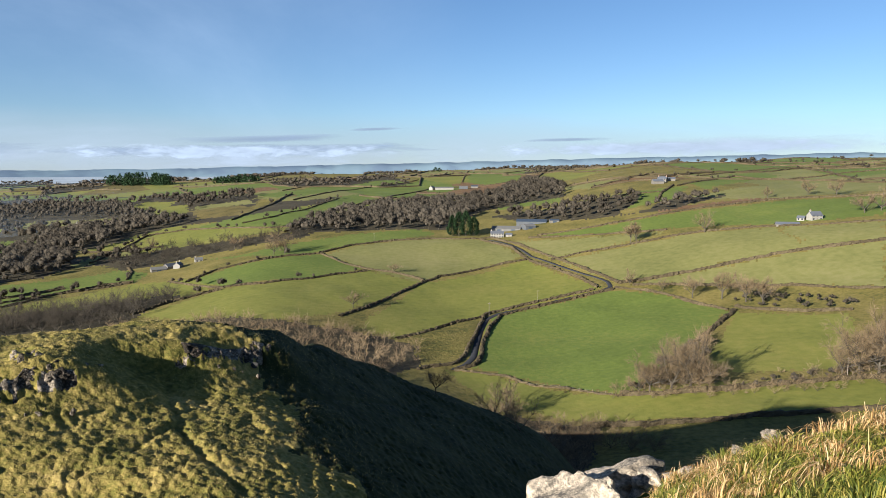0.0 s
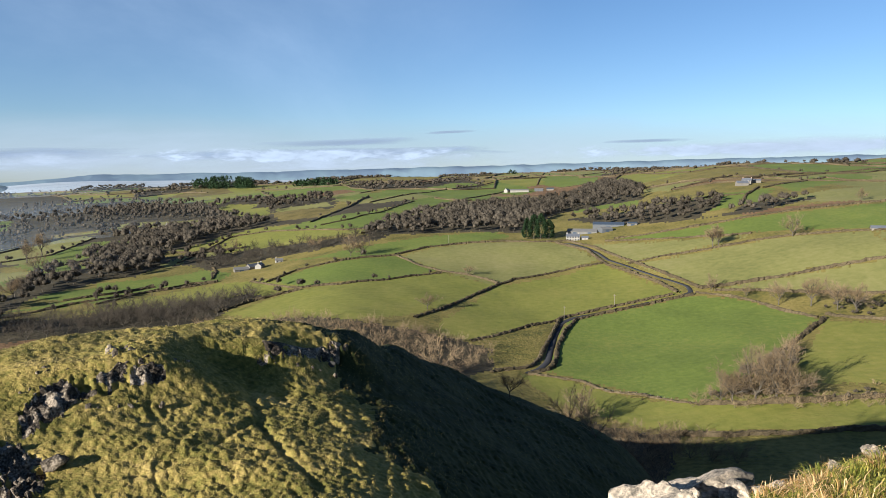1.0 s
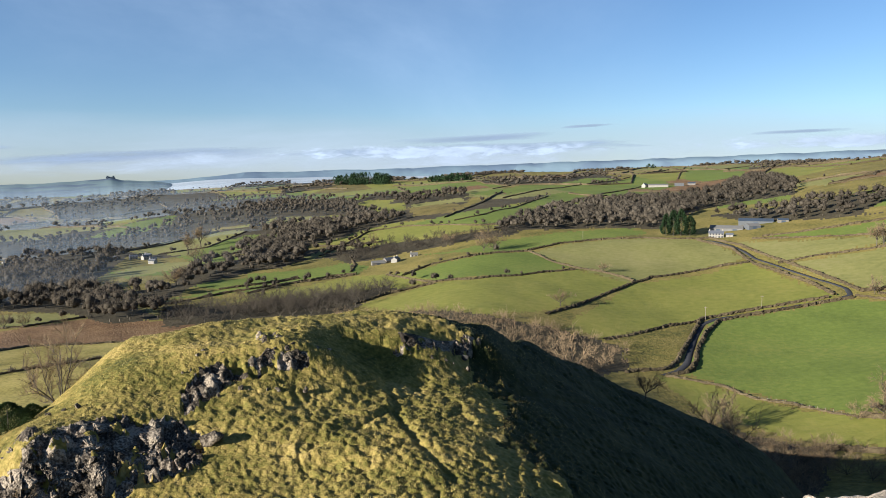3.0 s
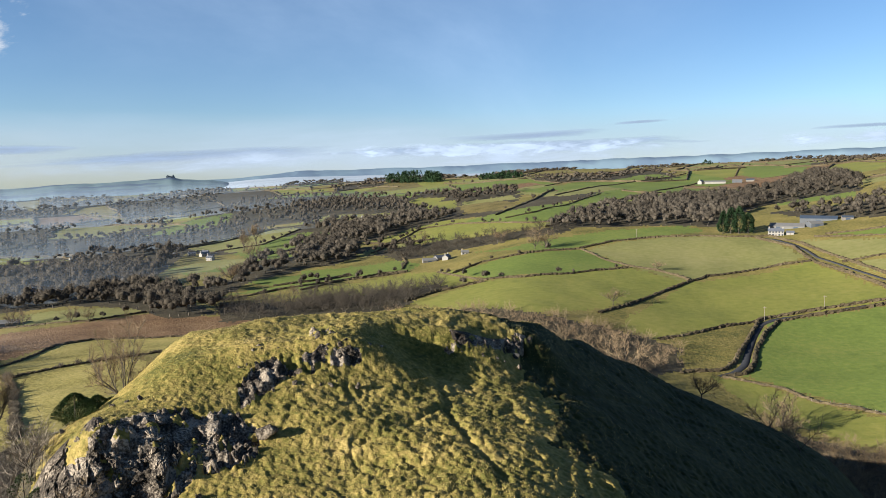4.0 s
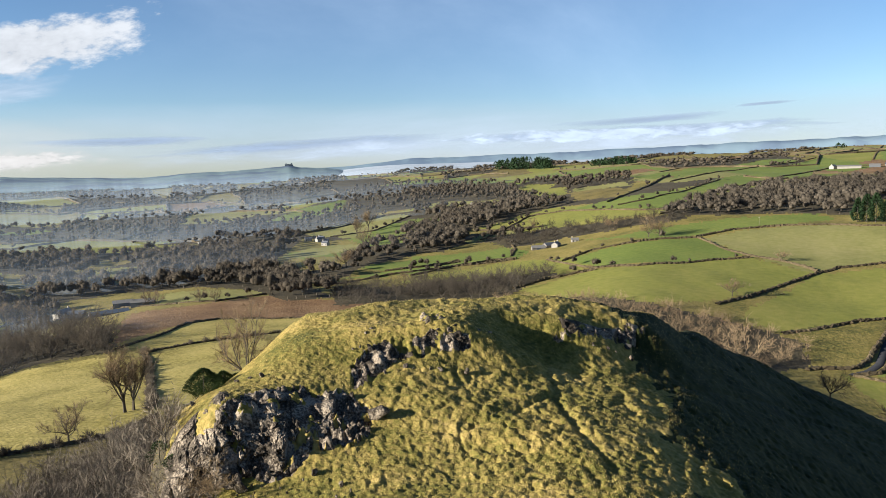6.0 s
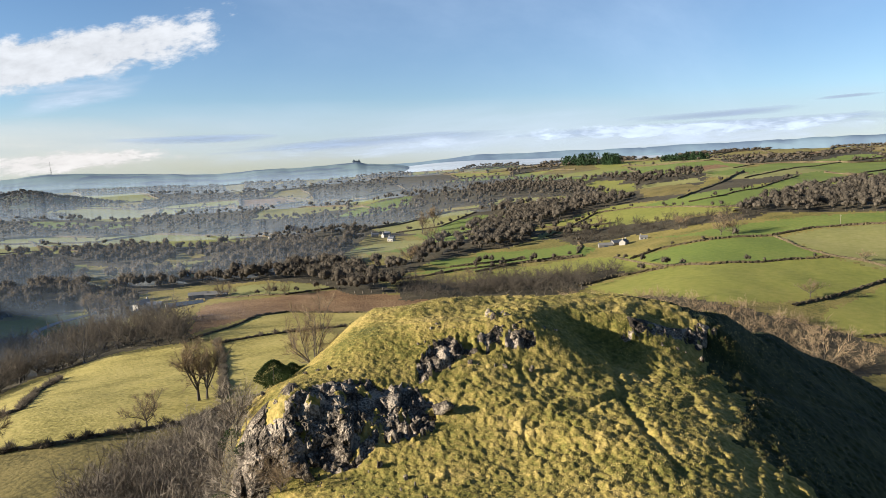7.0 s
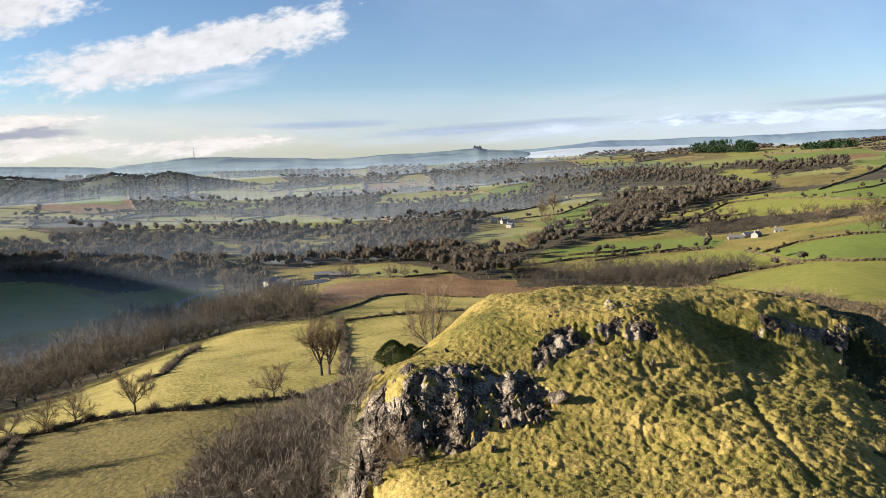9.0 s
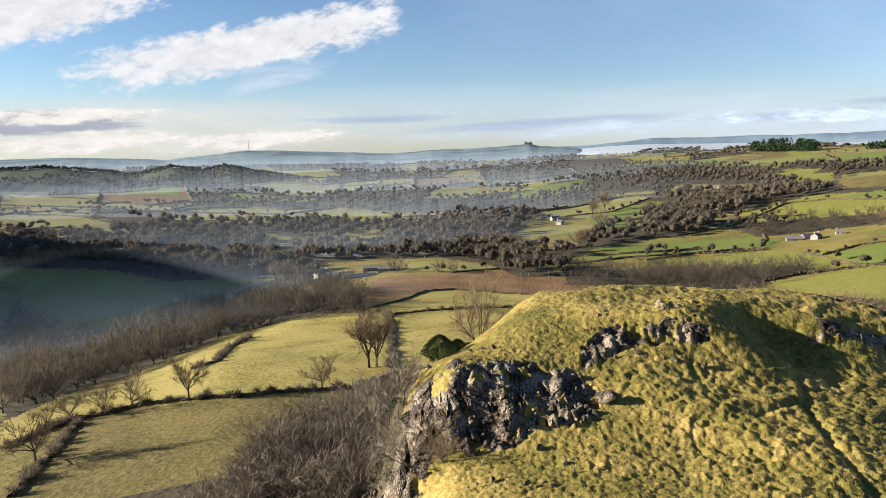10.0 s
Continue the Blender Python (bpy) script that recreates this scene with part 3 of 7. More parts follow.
field("olive", [(-610, 108), (-606, 125), (-577, 123), (-559, 108), (-561, 98)])
field("olive", [(-509, 214), (-505, 244), (-483, 260), (-463, 254), (-471, 235), (-455, 219), (-467, 212)])
field("lush", [(-807, 860), (-870, 1035), (-904, 1204), (-768, 1010), (-759, 875)])
field("pale", [(-599, 713), (-629, 810), (-625, 850), (-577, 789), (-545, 691)])
field("pale", [(-534, 687), (-593, 813), (-589, 887), (-546, 871), (-531, 789), (-493, 676)])
field("lush", [(-469, 644), (-507, 777), (-510, 821), (-461, 805), (-450, 724), (-436, 659)])
field("pale", [(-490, 540), (-506, 602), (-494, 626), (-435, 637), (-435, 597), (-455, 542)])

field("lush", [(-338, 542), (-256, 582), (-230, 554), (-227, 525), (-277, 517), (-303, 486)])
field("olive", [(-284, 455), (-252, 484), (-224, 519), (-184, 511), (-157, 480), (-157, 466), (-175, 472), (-223, 488), (-250, 452), (-278, 444)])

LANE = [(4, 306), (10, 314), (14, 325), (16, 343), (19, 366), (24, 392), (32, 403), (48, 410), (72, 421), (94, 428), (103, 434), (104, 447), (98, 465), (88, 490), (78, 515), (67, 539), (63, 563), (56, 583), (46, 601), (32, 612)]
TRACKS = [[(-22.9, 57.6), (-20.9, 53.1), (-18.6, 49), (-16.8, 45.7), (-14.8, 43.2), (-12.8, 41.1), (-11.1, 39.1)],
          [(-22.6, 38.9), (-20.8, 40.5), (-19.6, 43.2), (-18.6, 48)],
          [(-13.7, 55.8), (-5.3, 77.3), (7.2, 91.8)]]
CRAGS = [[(-35.3, 31.7), (-35.2, 34.6), (-34.5, 36.8), (-33.6, 38.1), (-31.5, 37.9), (-30.3, 35.5), (-28.8, 33.2), (-28.8, 31.1), (-29.8, 30.2), (-32.1, 30.4), (-34.2, 30.3)],
         [(-32.4, 37.4), (-31.1, 39.6), (-28.1, 38.9), (-26.6, 36.5), (-27.2, 34.6), (-28.4, 33.6)],
         [(-32.3, 42.3), (-32.1, 45), (-30.8, 46.8), (-29.8, 46.1), (-30, 42.2), (-30.6, 40.3)],
         [(-30.6, 44.9), (-29.6, 47.2), (-26, 50), (-25.7, 49.2), (-29.5, 44.9)],
         [(-33, 25.4), (-35, 28.1), (-35.8, 29.5), (-34.3, 30.1), (-33.6, 29.5), (-32.9, 27.5), (-31.2, 25.4)],
         [(-30.8, 49.9), (-30.9, 52.7), (-28.7, 50.6), (-29.5, 48.7)],
         [(-22.1, 57.7), (-20.9, 59.3), (-16.1, 65.9), (-15.9, 64.2), (-21.5, 57.6)]]


# ---- the ground: one sheet out to the horizon ----
def knoll_relief(x, y, r, b):
    """Tussocks, little terraces and trodden tracks on the grassy knoll."""
    on = np.clip((r - 24) / 6, 0, 1) * np.clip((128 - r) / 20, 0, 1) * np.clip((b + 62) / 4, 0, 1) * np.clip((22 - b) / 8, 0, 1)
    wx, wy = 0.9 * lumps(x * 0.6, y * 0.6, 3), 0.9 * lumps(x * 0.6, y * 0.6, 4)
    lush = (0.3 + 0.8 * lumps(x * 0.3, y * 0.3, 6)) * np.clip((b + 46) / 16, 0.3, 1)
    z = 0.27 * lush * domes(x * 1.5 + wx, y * 1.25 + wy, 7) + 0.13 * domes(x * 3.3 + wx, y * 2.7 - wy, 11)
    z += 0.06 * lumps(x * 6, y * 5, 13) + 0.55 * lumps(x * 0.21, y * 0.24, 17)
    z += 0.08 * lush * np.sin(6.28 * (heights(x, y) / 0.6 + 0.8 * lumps(x * 0.45, y * 0.45, 8)))
    z -= 0.5
    for line in TRACKS:
        z -= 0.24 * np.exp(-(from_line(line, x, y) / 0.32) ** 2)
    return z * on


def crag_relief(x, y):
    a = 1 - np.abs(2 * lumps(x * 0.8, y * 0.8, 31) - 1)
    c = np.floor(4 * lumps(x * 1.7 + a, y * 1.7, 37)) / 4
    return 0.5 * a + 0.7 * c + 0.5 * lumps(x * 3.3, y * 3.3, 41) - 0.85


def ground():
    global HEIGHTS
    b, r = np.broadcast_arrays(BEARINGS[:, None], RADII[None, :])
    x, y = np.sin(np.radians(b)) * r, np.cos(np.radians(b)) * r
    far = np.clip((r - 110) / 60, 0, 1)
    z = HEIGHTS + far * (2.0 * lumps(x / 60, y / 60, 1) + 0.6 * lumps(x / 17, y / 17, 2) - 1.3)
    z += np.clip((r - 900) / 400, 0, 1) * (10 * lumps(x / 210, y / 210, 5) - 5)
    z -= 0.6 * np.exp(-(from_line(LANE, x, y) / 2.6) ** 2) * far
    HEIGHTS = z + 0
    z = z + knoll_relief(x, y, r, b)
    near = np.clip((9 - r) / 2, 0, 1) * np.clip(r - 2, 0, 1)
    z = z + near * (0.24 * lumps(x * 2.2, y * 2.2, 51) + 0.09 * lumps(x * 6, y * 6, 52) - 0.18)
    rocky = np.zeros(x.shape)
    for edge in CRAGS:
        rocky = np.maximum(rocky, inside(edge, x, y))
    z = z + rocky * crag_relief(x, y)
    nb, nr = z.shape
    push = rocky * 0.5 * (lumps(b * 1.3, z * 1.3, 61) + 0.6 * lumps(b * 3.1, z * 2.9, 62) - 0.8)
    co = np.stack([x + np.sin(np.radians(b)) * push, y + np.cos(np.radians(b)) * push, z], -1).reshape(-1, 3)
    i = (np.arange(nb - 1)[:, None] * nr + np.arange(nr - 1)[None, :]).ravel()
    quads = np.stack([i + nr, i + nr + 1, i + 1, i], 1)
    c = co[quads].mean(1)
    cx, cy = c[:, 0], c[:, 1]
    cr, cb = np.hypot(cx, cy), np.degrees(np.arctan2(cx, cy))
    kinds = ["scrub", "rough", "lush", "pale", "olive", "dry", "field_dim", "bracken", "knoll", "crag", "asphalt", "turf", "shaded_green"]
    index = np.full(len(quads), 1)
    index[cr > 3800] = 4
    wob = 2.5 * (lumps(cx / 9, cy / 9, 71) - 0.5), 2.5 * (lumps(cx / 9, cy / 9, 72) - 0.5)
    shake = np.random.default_rng(1).uniform(-1, 1, (2, len(cx))) * np.clip(cr / 260, 0.3, 4)
    wob = wob[0] + shake[0], wob[1] + shake[1]
    for kind, edge in FIELDS:
        e = np.asarray(edge)
        box = np.nonzero((cx > e[:, 0].min() - 3) & (cx < e[:, 0].max() + 3) & (cy > e[:, 1].min() - 3) & (cy < e[:, 1].max() + 3) & (cr > 90))[0]
        hit = inside(edge, cx[box] + wob[0][box], cy[box] + wob[1][box])
        index[box[hit]] = kinds.index(kind)
    index[(cr < np.where(cb > -16, 124, 102)) & (cb > -75) & (cb < 24)] = kinds.index("knoll")
    # turf with shade in its colour takes over towards the right flank
    index[(index == kinds.index("knoll")) & (cb > -9 - 9 * lumps(cx * 0.16, cy * 0.16, 95) - 3 * lumps(cx, cy, 96) + np.clip((60 - cr) / 3, -6, 5))] = kinds.index("shaded_green")
    index[(cr < 24)] = kinds.index("turf")
    index[(cr < 125) & (cr > 30) & (cb < -50.9 - 1.2 * lumps(cx * 0.6, cy * 0.6, 91))] = 0
    for edge in CRAGS:
        index[inside(edge, cx, cy) & (lumps(cx * 1.1, cy * 1.1, 81) > 0.28)] = kinds.index("crag")
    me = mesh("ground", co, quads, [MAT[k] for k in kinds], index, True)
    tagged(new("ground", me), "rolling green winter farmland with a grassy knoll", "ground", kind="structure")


ground()

# ---- hedges ----
def hedge_arrays(points, tall, wide, step, rng, loose=3):
    p = np.asarray(points, float)
    seg = np.hypot(*np.diff(p, axis=0).T)
    run = np.concatenate([[0], np.cumsum(seg)])
    s = np.arange(0, run[-1] + step, step).clip(0, run[-1])
    x, y = np.interp(s, run, p[:, 0]), np.interp(s, run, p[:, 1])
    x, y = x + rng.normal(0, 0.25, len(s)), y + rng.normal(0, 0.25, len(s))
    dx, dy = np.gradient(x), np.gradient(y)
    k = np.hypot(dx, dy) + 1e-9
    nx, ny = -dy / k, dx / k
    z = heights(x, y)
    big = 0.75 + 0.5 * lumps(s / 11, s * 0, int(run[-1])) + rng.normal(0, 0.07, len(s))
    rows = []
    for off, up in ((-0.6, -0.12), (-0.55, 0.35), (-0.36, 0.85), (0.05, 1.02), (0.4, 0.8), (0.56, 0.3), (0.6, -0.12)):
        j = rng.normal(0, 0.13, (2, len(s)))
        o, u = (off + j[0]) * wide * (0.8 + 0.2 * big), (up + j[1] * (up > 0)) * tall * big
        rows.append(np.stack([x + nx * o, y + ny * o, z + u], 1))
    co = np.stack(rows, 1).reshape(-1, 3)
    m = len(rows)
    i = (np.arange(len(s) - 1)[:, None] * m + np.arange(m - 1)[None, :]).ravel()
    tri = np.concatenate([np.stack([i, i + 1, i + m + 1], 1), np.stack([i, i + m + 1, i + m], 1)])
    soup = Soup()
    soup.add(co, tri)
    count = int(run[-1] * loose)
    if count:
        q = rng.integers(0, len(s) - 1, count)
        v = rng.random(count)[:, None]
        a = co.reshape(len(s), m, 3)
        h = rng.integers(1, m - 1, count)
        root = a[q, h] * (1 - v) + a[q + 1, h] * v
        way = rng.normal(0, 0.45, (count, 3)) + np.array([0, 0, 0.9])
        way /= np.linalg.norm(way, axis=1)[:, None]
        soup.slivers(root - way * 0.2, way, rng.uniform(0.4, 1.0, count) * min(1.2, tall * 0.5), 0.11, rng)
    return soup.arrays()


HEDGE_SEED, LEAFY, ROUGH_HEDGES = [100], [], []


def hedge(points, tall, wide, step=1.4, loose=7, label="clipped bare hawthorn hedge between fields"):
    HEDGE_SEED[0] += 1
    if -60 < math.degrees(math.atan2(*points[0])) < -15 and math.hypot(*points[0]) > 420:
        LEAFY.append(points)
    close = math.hypot(*points[0]) < 330 and math.atan2(*points[0]) < -0.75
    if close:
        ROUGH_HEDGES.append(points)
        tall, wide, loose, step = tall * 0.6, wide * 0.8, 30, 0.8
    tall, wide = tall * 0.72 * (0.85 if math.hypot(*points[0]) > 700 else 1), wide * 0.78
    co, tri = hedge_arrays(points, tall, wide, step, np.random.default_rng(HEDGE_SEED[0]), loose)
    tagged(new("hedge", mesh("hedge", co, tri, [HEDGE])), label, "hedge", group="field hedges")


# ---- bare winter trees ----
def unit(v):
    return v / (np.linalg.norm(v) + 1e-9)


def clump(soup, at, size, rings, sides, rng):
    """An uneven mass of fine twigs: a rough closed shell round a place."""
    co = [(0, 0, 1.0)]
    for k in range(1, rings + 1):
        q = math.pi * k / (rings + 1)
        turn = rng.uniform(0, 1)
        co += [(math.sin(q) * math.cos(a + turn), math.sin(q) * math.sin(a + turn), math.cos(q)) for a in (2 * math.pi * i / sides for i in range(sides))]
    co.append((0, 0, -1.0))
    co = np.array(co) * rng.uniform(0.84, 1.12, (len(co), 1)) * size + at
    last, tri = len(co) - 1, []
    for i in range(sides):
        j = (i + 1) % sides
        tri += [(0, 1 + i, 1 + j), (last, last - sides + j, last - sides + i)]
        for k in range(rings - 1):
            p = 1 + k * sides
            tri += [(p + i, p + sides + i, p + sides + j), (p + i, p + sides + j, p + j)]
    soup.add(co, tri)


def bare_tree(seed, shape, fine):
    """A leafless tree one unit high: wood and twigs as two sets of triangles. fine: 2 near, 1 middle, 0 to -2 far."""
    rng = np.random.default_rng(seed)
    wood, twig = Soup(), Soup()
    spread = {"broad": 0.5, "tall": 0.34, "bush": 0.5}[shape]
    bole = {"broad": 0.22 if fine > 1 else 0.1, "tall": 0.3 if fine > 1 else 0.15, "bush": 0.03}[shape]
    thick = 0.022 if shape != "bush" else 0.014
    limbs = {2: 7, 1: 6}.get(fine, 0)
    lean = np.array([rng.normal(0, 0.03), rng.normal(0, 0.03), 1.0])
    top = lean * bole
    wood.tube((0, 0, -0.03), top * 0.4, thick * 1.35, thick, 6 if fine == 2 else 3)
    wood.tube(top * 0.4, top, thick, thick * 0.85, 6 if fine == 2 else 3)
    if fine <= 0:
        n, wide, blobs, rings = {0: (118, 0.025, 5, 2), -1: (40, 0.04, 3, 2), -2: (18, 0.055, 2, 2)}[fine]
        heads = rng.normal(0, 1, (blobs, 3)) * np.array([1, 1, 0.6])
        heads = heads / np.linalg.norm(heads, axis=1)[:, None] * rng.uniform(0.25, 0.5, (blobs, 1)) * np.array([spread, spread, 0.3]) + np.array([0, 0, 0.52])
        heads[0] = (0, 0, 0.62)
        girth = rng.uniform(0.18, 0.27, blobs) * {0: 1, -1: 1.1, -2: 1.3}[fine]
        for head, g in zip(heads, girth):
            clump(twig, head, g * np.array([0.68, 0.68, 0.64]), rings, 5, rng)
        pick = rng.integers(0, blobs, n)
        out = rng.normal(0, 1, (n, 3)) + np.array([0, 0, 0.35])
        out /= np.linalg.norm(out, axis=1)[:, None]
        root = heads[pick] + out * girth[pick][:, None] * rng.uniform(0.45, 0.95, (n, 1))
        way = out * rng.uniform(0.25, 1.0, (n, 1)) + rng.normal(0, 0.4, (n, 3)) + np.array([0, 0, 0.55])
        way /= np.linalg.norm(way, axis=1)[:, None]
        broad = np.cross(way, out + rng.normal(0, 0.3, (n, 3)))
        broad *= (0.5 * wide * rng.uniform(0.7, 1.4, n) / (np.linalg.norm(broad, axis=1) + 1e-9))[:, None]
        reach = way * rng.uniform(0.1, 0.22, n)[:, None]
        twig.add(np.stack([root - broad, root + broad, root + reach], 1).reshape(-1, 3), np.arange(3 * n).reshape(n, 3))
        return wood.arrays(), twig.arrays()

    def limb(p, way, length, radius, level):
        n = (3 if level < 2 else 2) if fine == 2 else 2 - level
        pts = [p]
        for k in range(n):
            way = unit(way + rng.normal(0, 0.24 if fine == 2 else 0.16, 3) + np.array([0, 0, 0.07]))
            q = p + way * length / n
            r0, r1 = radius * (1 - 0.7 * k / n), radius * (1 - 0.7 * (k + 1) / n)
            if fine == 1 and level == 1:
                twig.slivers(p[None], way[None], np.array([length]), radius * 2.2, rng)
            else:
                wood.tube(p, q, r0, r1, 5 if level == 0 and fine == 2 else 3)
            p = q
            pts.append(p)
        last = 2 if fine == 2 else 1
        kids = 6 if level < last else 0
        for c in range(kids):
            t = (0.2 if fine == 2 else 0.3) + (0.8 if fine == 2 else 0.7) * (c + rng.random()) / kids
            base = pts[min(int(t * n), n - 1)]
            base = base + (pts[min(int(t * n), n - 1) + 1] - base) * (t * n % 1)
            side = unit(np.cross(way, rng.normal(0, 1, 3)))
            limb(base, unit(way * 0.75 + side * rng.uniform(0.5, 0.95) + np.array([0, 0, 0.15])), length * rng.uniform(0.42, 0.62) * (1.15 - 0.4 * t), radius * 0.42, level + 1)
        if level >= last:
            m = 15 if fine == 2 else 12
            t = rng.random(m)
            root = pts[0] + (pts[-1] - pts[0]) * t[:, None]
            ways = way + rng.normal(0, 0.55, (m, 3)) + np.array([0, 0, 0.2])
            ways /= np.linalg.norm(ways, axis=1)[:, None]
            twig.slivers(root, ways, rng.uniform(0.06, 0.17, m) * (1 if fine == 2 else 1.4), 0.0032 if fine == 2 else 0.0085, rng)

    for k in range(limbs):
        a = 2 * math.pi * (k + rng.uniform(-0.3, 0.3)) / limbs
        rise = rng.uniform(0.5, 1.5) if shape == "broad" else rng.uniform(1.1, 2.6) if shape == "tall" else rng.uniform(0.5, 2.0)
        way = unit(np.array([math.cos(a), math.sin(a), rise]))
        length = min((1 - bole) * 0.92 / max(way[2], 0.3), spread * 1.05 / max(math.hypot(way[0], way[1]), 0.15)) * rng.uniform(0.6, 1.0)
        limb(top * rng.uniform(0.55, 1.0), way, length, thick * 0.62, 0)
    return wood.arrays(), twig.arrays()


def sapling(seed):
    """A clump of slender upright stems with fine rising twigs."""
    rng = np.random.default_rng(seed)
    wood, twig = Soup(), Soup()
    for _ in range(4):
        a, lean = rng.uniform(0, 2 * math.pi), rng.uniform(0.03, 0.2)
        foot = np.array([math.cos(a), math.sin(a), 0]) * rng.uniform(0.02, 0.14)
        top = foot + np.array([math.cos(a) * lean, math.sin(a) * lean, rng.uniform(0.65, 1.0)])
        wood.tube(foot - (0, 0, 0.03), foot + (top - foot) * 0.55, 0.008, 0.005, 3)
        wood.tube(foot + (top - foot) * 0.55, top, 0.005, 0.0012, 3)
        m = 44
        t = rng.uniform(0.25, 0.98, m)
        root = foot + (top - foot) * t[:, None]
        way = rng.normal(0, 0.55, (m, 3)) + np.array([0, 0, 0.6])
        way /= np.linalg.norm(way, axis=1)[:, None]
        twig.slivers(root, way, rng.uniform(0.12, 0.34, m) * (1.15 - 0.6 * t), rng.uniform(0.004, 0.008, m), rng)
    return wood.arrays(), twig.arrays()


def thorn_bush(seed):
    """A low dome of crowded twigs rising from one root."""
    rng = np.random.default_rng(seed)
    wood, twig = Soup(), Soup()
    wood.tube((0, 0, -0.05), (0, 0, 0.3), 0.03, 0.02, 3)
    n = 170
    q, rise = rng.uniform(0, 2 * math.pi, n), rng.uniform(0.1, 1.0, n) ** 0.7
    flat = np.sqrt(1 - np.minimum(rise, 0.98) ** 2)
    way = np.stack([np.cos(q) * flat, np.sin(q) * flat, rise], 1)
    start = rng.uniform(0.1, 0.62, n)[:, None] * way * np.array([0.55, 0.55, 0.8])
    lean = way + rng.normal(0, 0.45, (n, 3)) + np.array([0, 0, 0.25])
    lean /= np.linalg.norm(lean, axis=1)[:, None]
    twig.slivers(start, lean, rng.uniform(0.2, 0.45, n), rng.uniform(0.02, 0.045, n), rng)
    return wood.arrays(), twig.arrays()


THORNS = [thorn_bush(950 + i) for i in range(6)]
SAPLINGS = [sapling(900 + i) for i in range(5)]
KIT = {(shape, fine): [bare_tree(40 * (fine + 2) + 7 * i + len(shape), shape, fine) for i in range(n)] for shape, fine, n in (("broad", 2, 4), ("tall", 2, 3), ("broad", 1, 5), ("tall", 1, 3), ("bush", 1, 5), ("broad", 0, 6), ("broad", -1, 6), ("broad", -2, 6), ("bush", 2, 3))}
KIT_MESH = {key: [(mesh("trunk", *w, [BARK]), mesh("crown", *t, [TWIG])) for w, t in sets] for key, sets in KIT.items() if key[1] == 2}


def tree(x, y, tall, shape="broad", turn=0.0, label="bare broadleaf tree standing in a field", z=None, name="tree", spread=1.0):
    sets = KIT_MESH[(shape, 2)]
    wood, crown = sets[int(abs(x * 7 + y * 3)) % len(sets)]
    ob = new(name)
    ob.matrix_basis = Matrix.Translation((x, y, height(x, y) - 0.05 if z is None else z)) @ Matrix.Rotation(turn or x + y, 4, "Z") @ Matrix.Diagonal((tall * spread, tall * spread, tall, 1))
    part("trunk", wood, ob)
    part("crown", crown, ob, "bare brown twigs")
    return tagged(ob, label, "tree", group="bare trees")


def grove(name, places, kit, label, far=False, pale=None):
    """Many trees as one mass. places: rows of x, y, height, width and, off the ground sheet, the level."""
    rng = np.random.default_rng(len(places))
    co, tri, index, n = [], [], [], 0
    for k, (x, y, tall, wide, *level) in enumerate(places):
        wood, twig = kit[k % len(kit)]
        a = rng.uniform(0, 2 * math.pi)
        c, s = math.cos(a) * wide, math.sin(a) * wide
        turn = np.array([[c, -s, 0], [s, c, 0], [0, 0, tall]])
        base = np.array([x, y, level[0] if level else height(x, y)])
        for (v, f), i in ((wood, 0), (twig, 1)):
            co.append(v @ turn.T + base)
            tri.append(f + n)
            index.append(np.full(len(f), i))
            n += len(v)
    me = mesh(name, np.concatenate(co), np.concatenate(tri), [BARK, TWIG_FAR if far else pale or TWIG], np.concatenate(index), True)
    return tagged(new(name, me), label, "woodland", kind="stuff")


def open_land(x, y):
    """Which of the places lie on farmed fields rather than in woods."""
    farmed = np.zeros(len(x), bool)
    for kind, edge in FIELDS[PATCHES:]:
        e = np.asarray(edge)
        near = np.nonzero((x > e[:, 0].min()) & (x < e[:, 0].max()) & (y > e[:, 1].min()) & (y < e[:, 1].max()))[0]
        if len(near):
            farmed[near[inside(edge, x[near], y[near])]] = kind != "scrub"
    return farmed


def scatter(edge, gap, tall, rng, most=2000, anywhere=False):
    e = np.asarray(edge, float)
    gx, gy = np.meshgrid(np.arange(e[:, 0].min(), e[:, 0].max(), gap), np.arange(e[:, 1].min(), e[:, 1].max(), gap))
    x, y = (gx + rng.uniform(-0.45, 0.45, gx.shape) * gap).ravel(), (gy + rng.uniform(-0.45, 0.45, gy.shape) * gap).ravel()
    ok = inside(edge, x, y) & (rng.random(len(x)) > 0.08)
    if not anywhere:
        ok &= ~open_land(x, y)
    keep = np.sort(rng.permutation(int(ok.sum()))[:most])
    x, y = x[ok][keep], y[ok][keep]
    t = tall * rng.uniform(0.65, 1.2, len(x))
    w = t * rng.uniform(0.85, 1.25, len(x))
    return list(zip(x, y, t, w))


WOOD_SEED = [500]


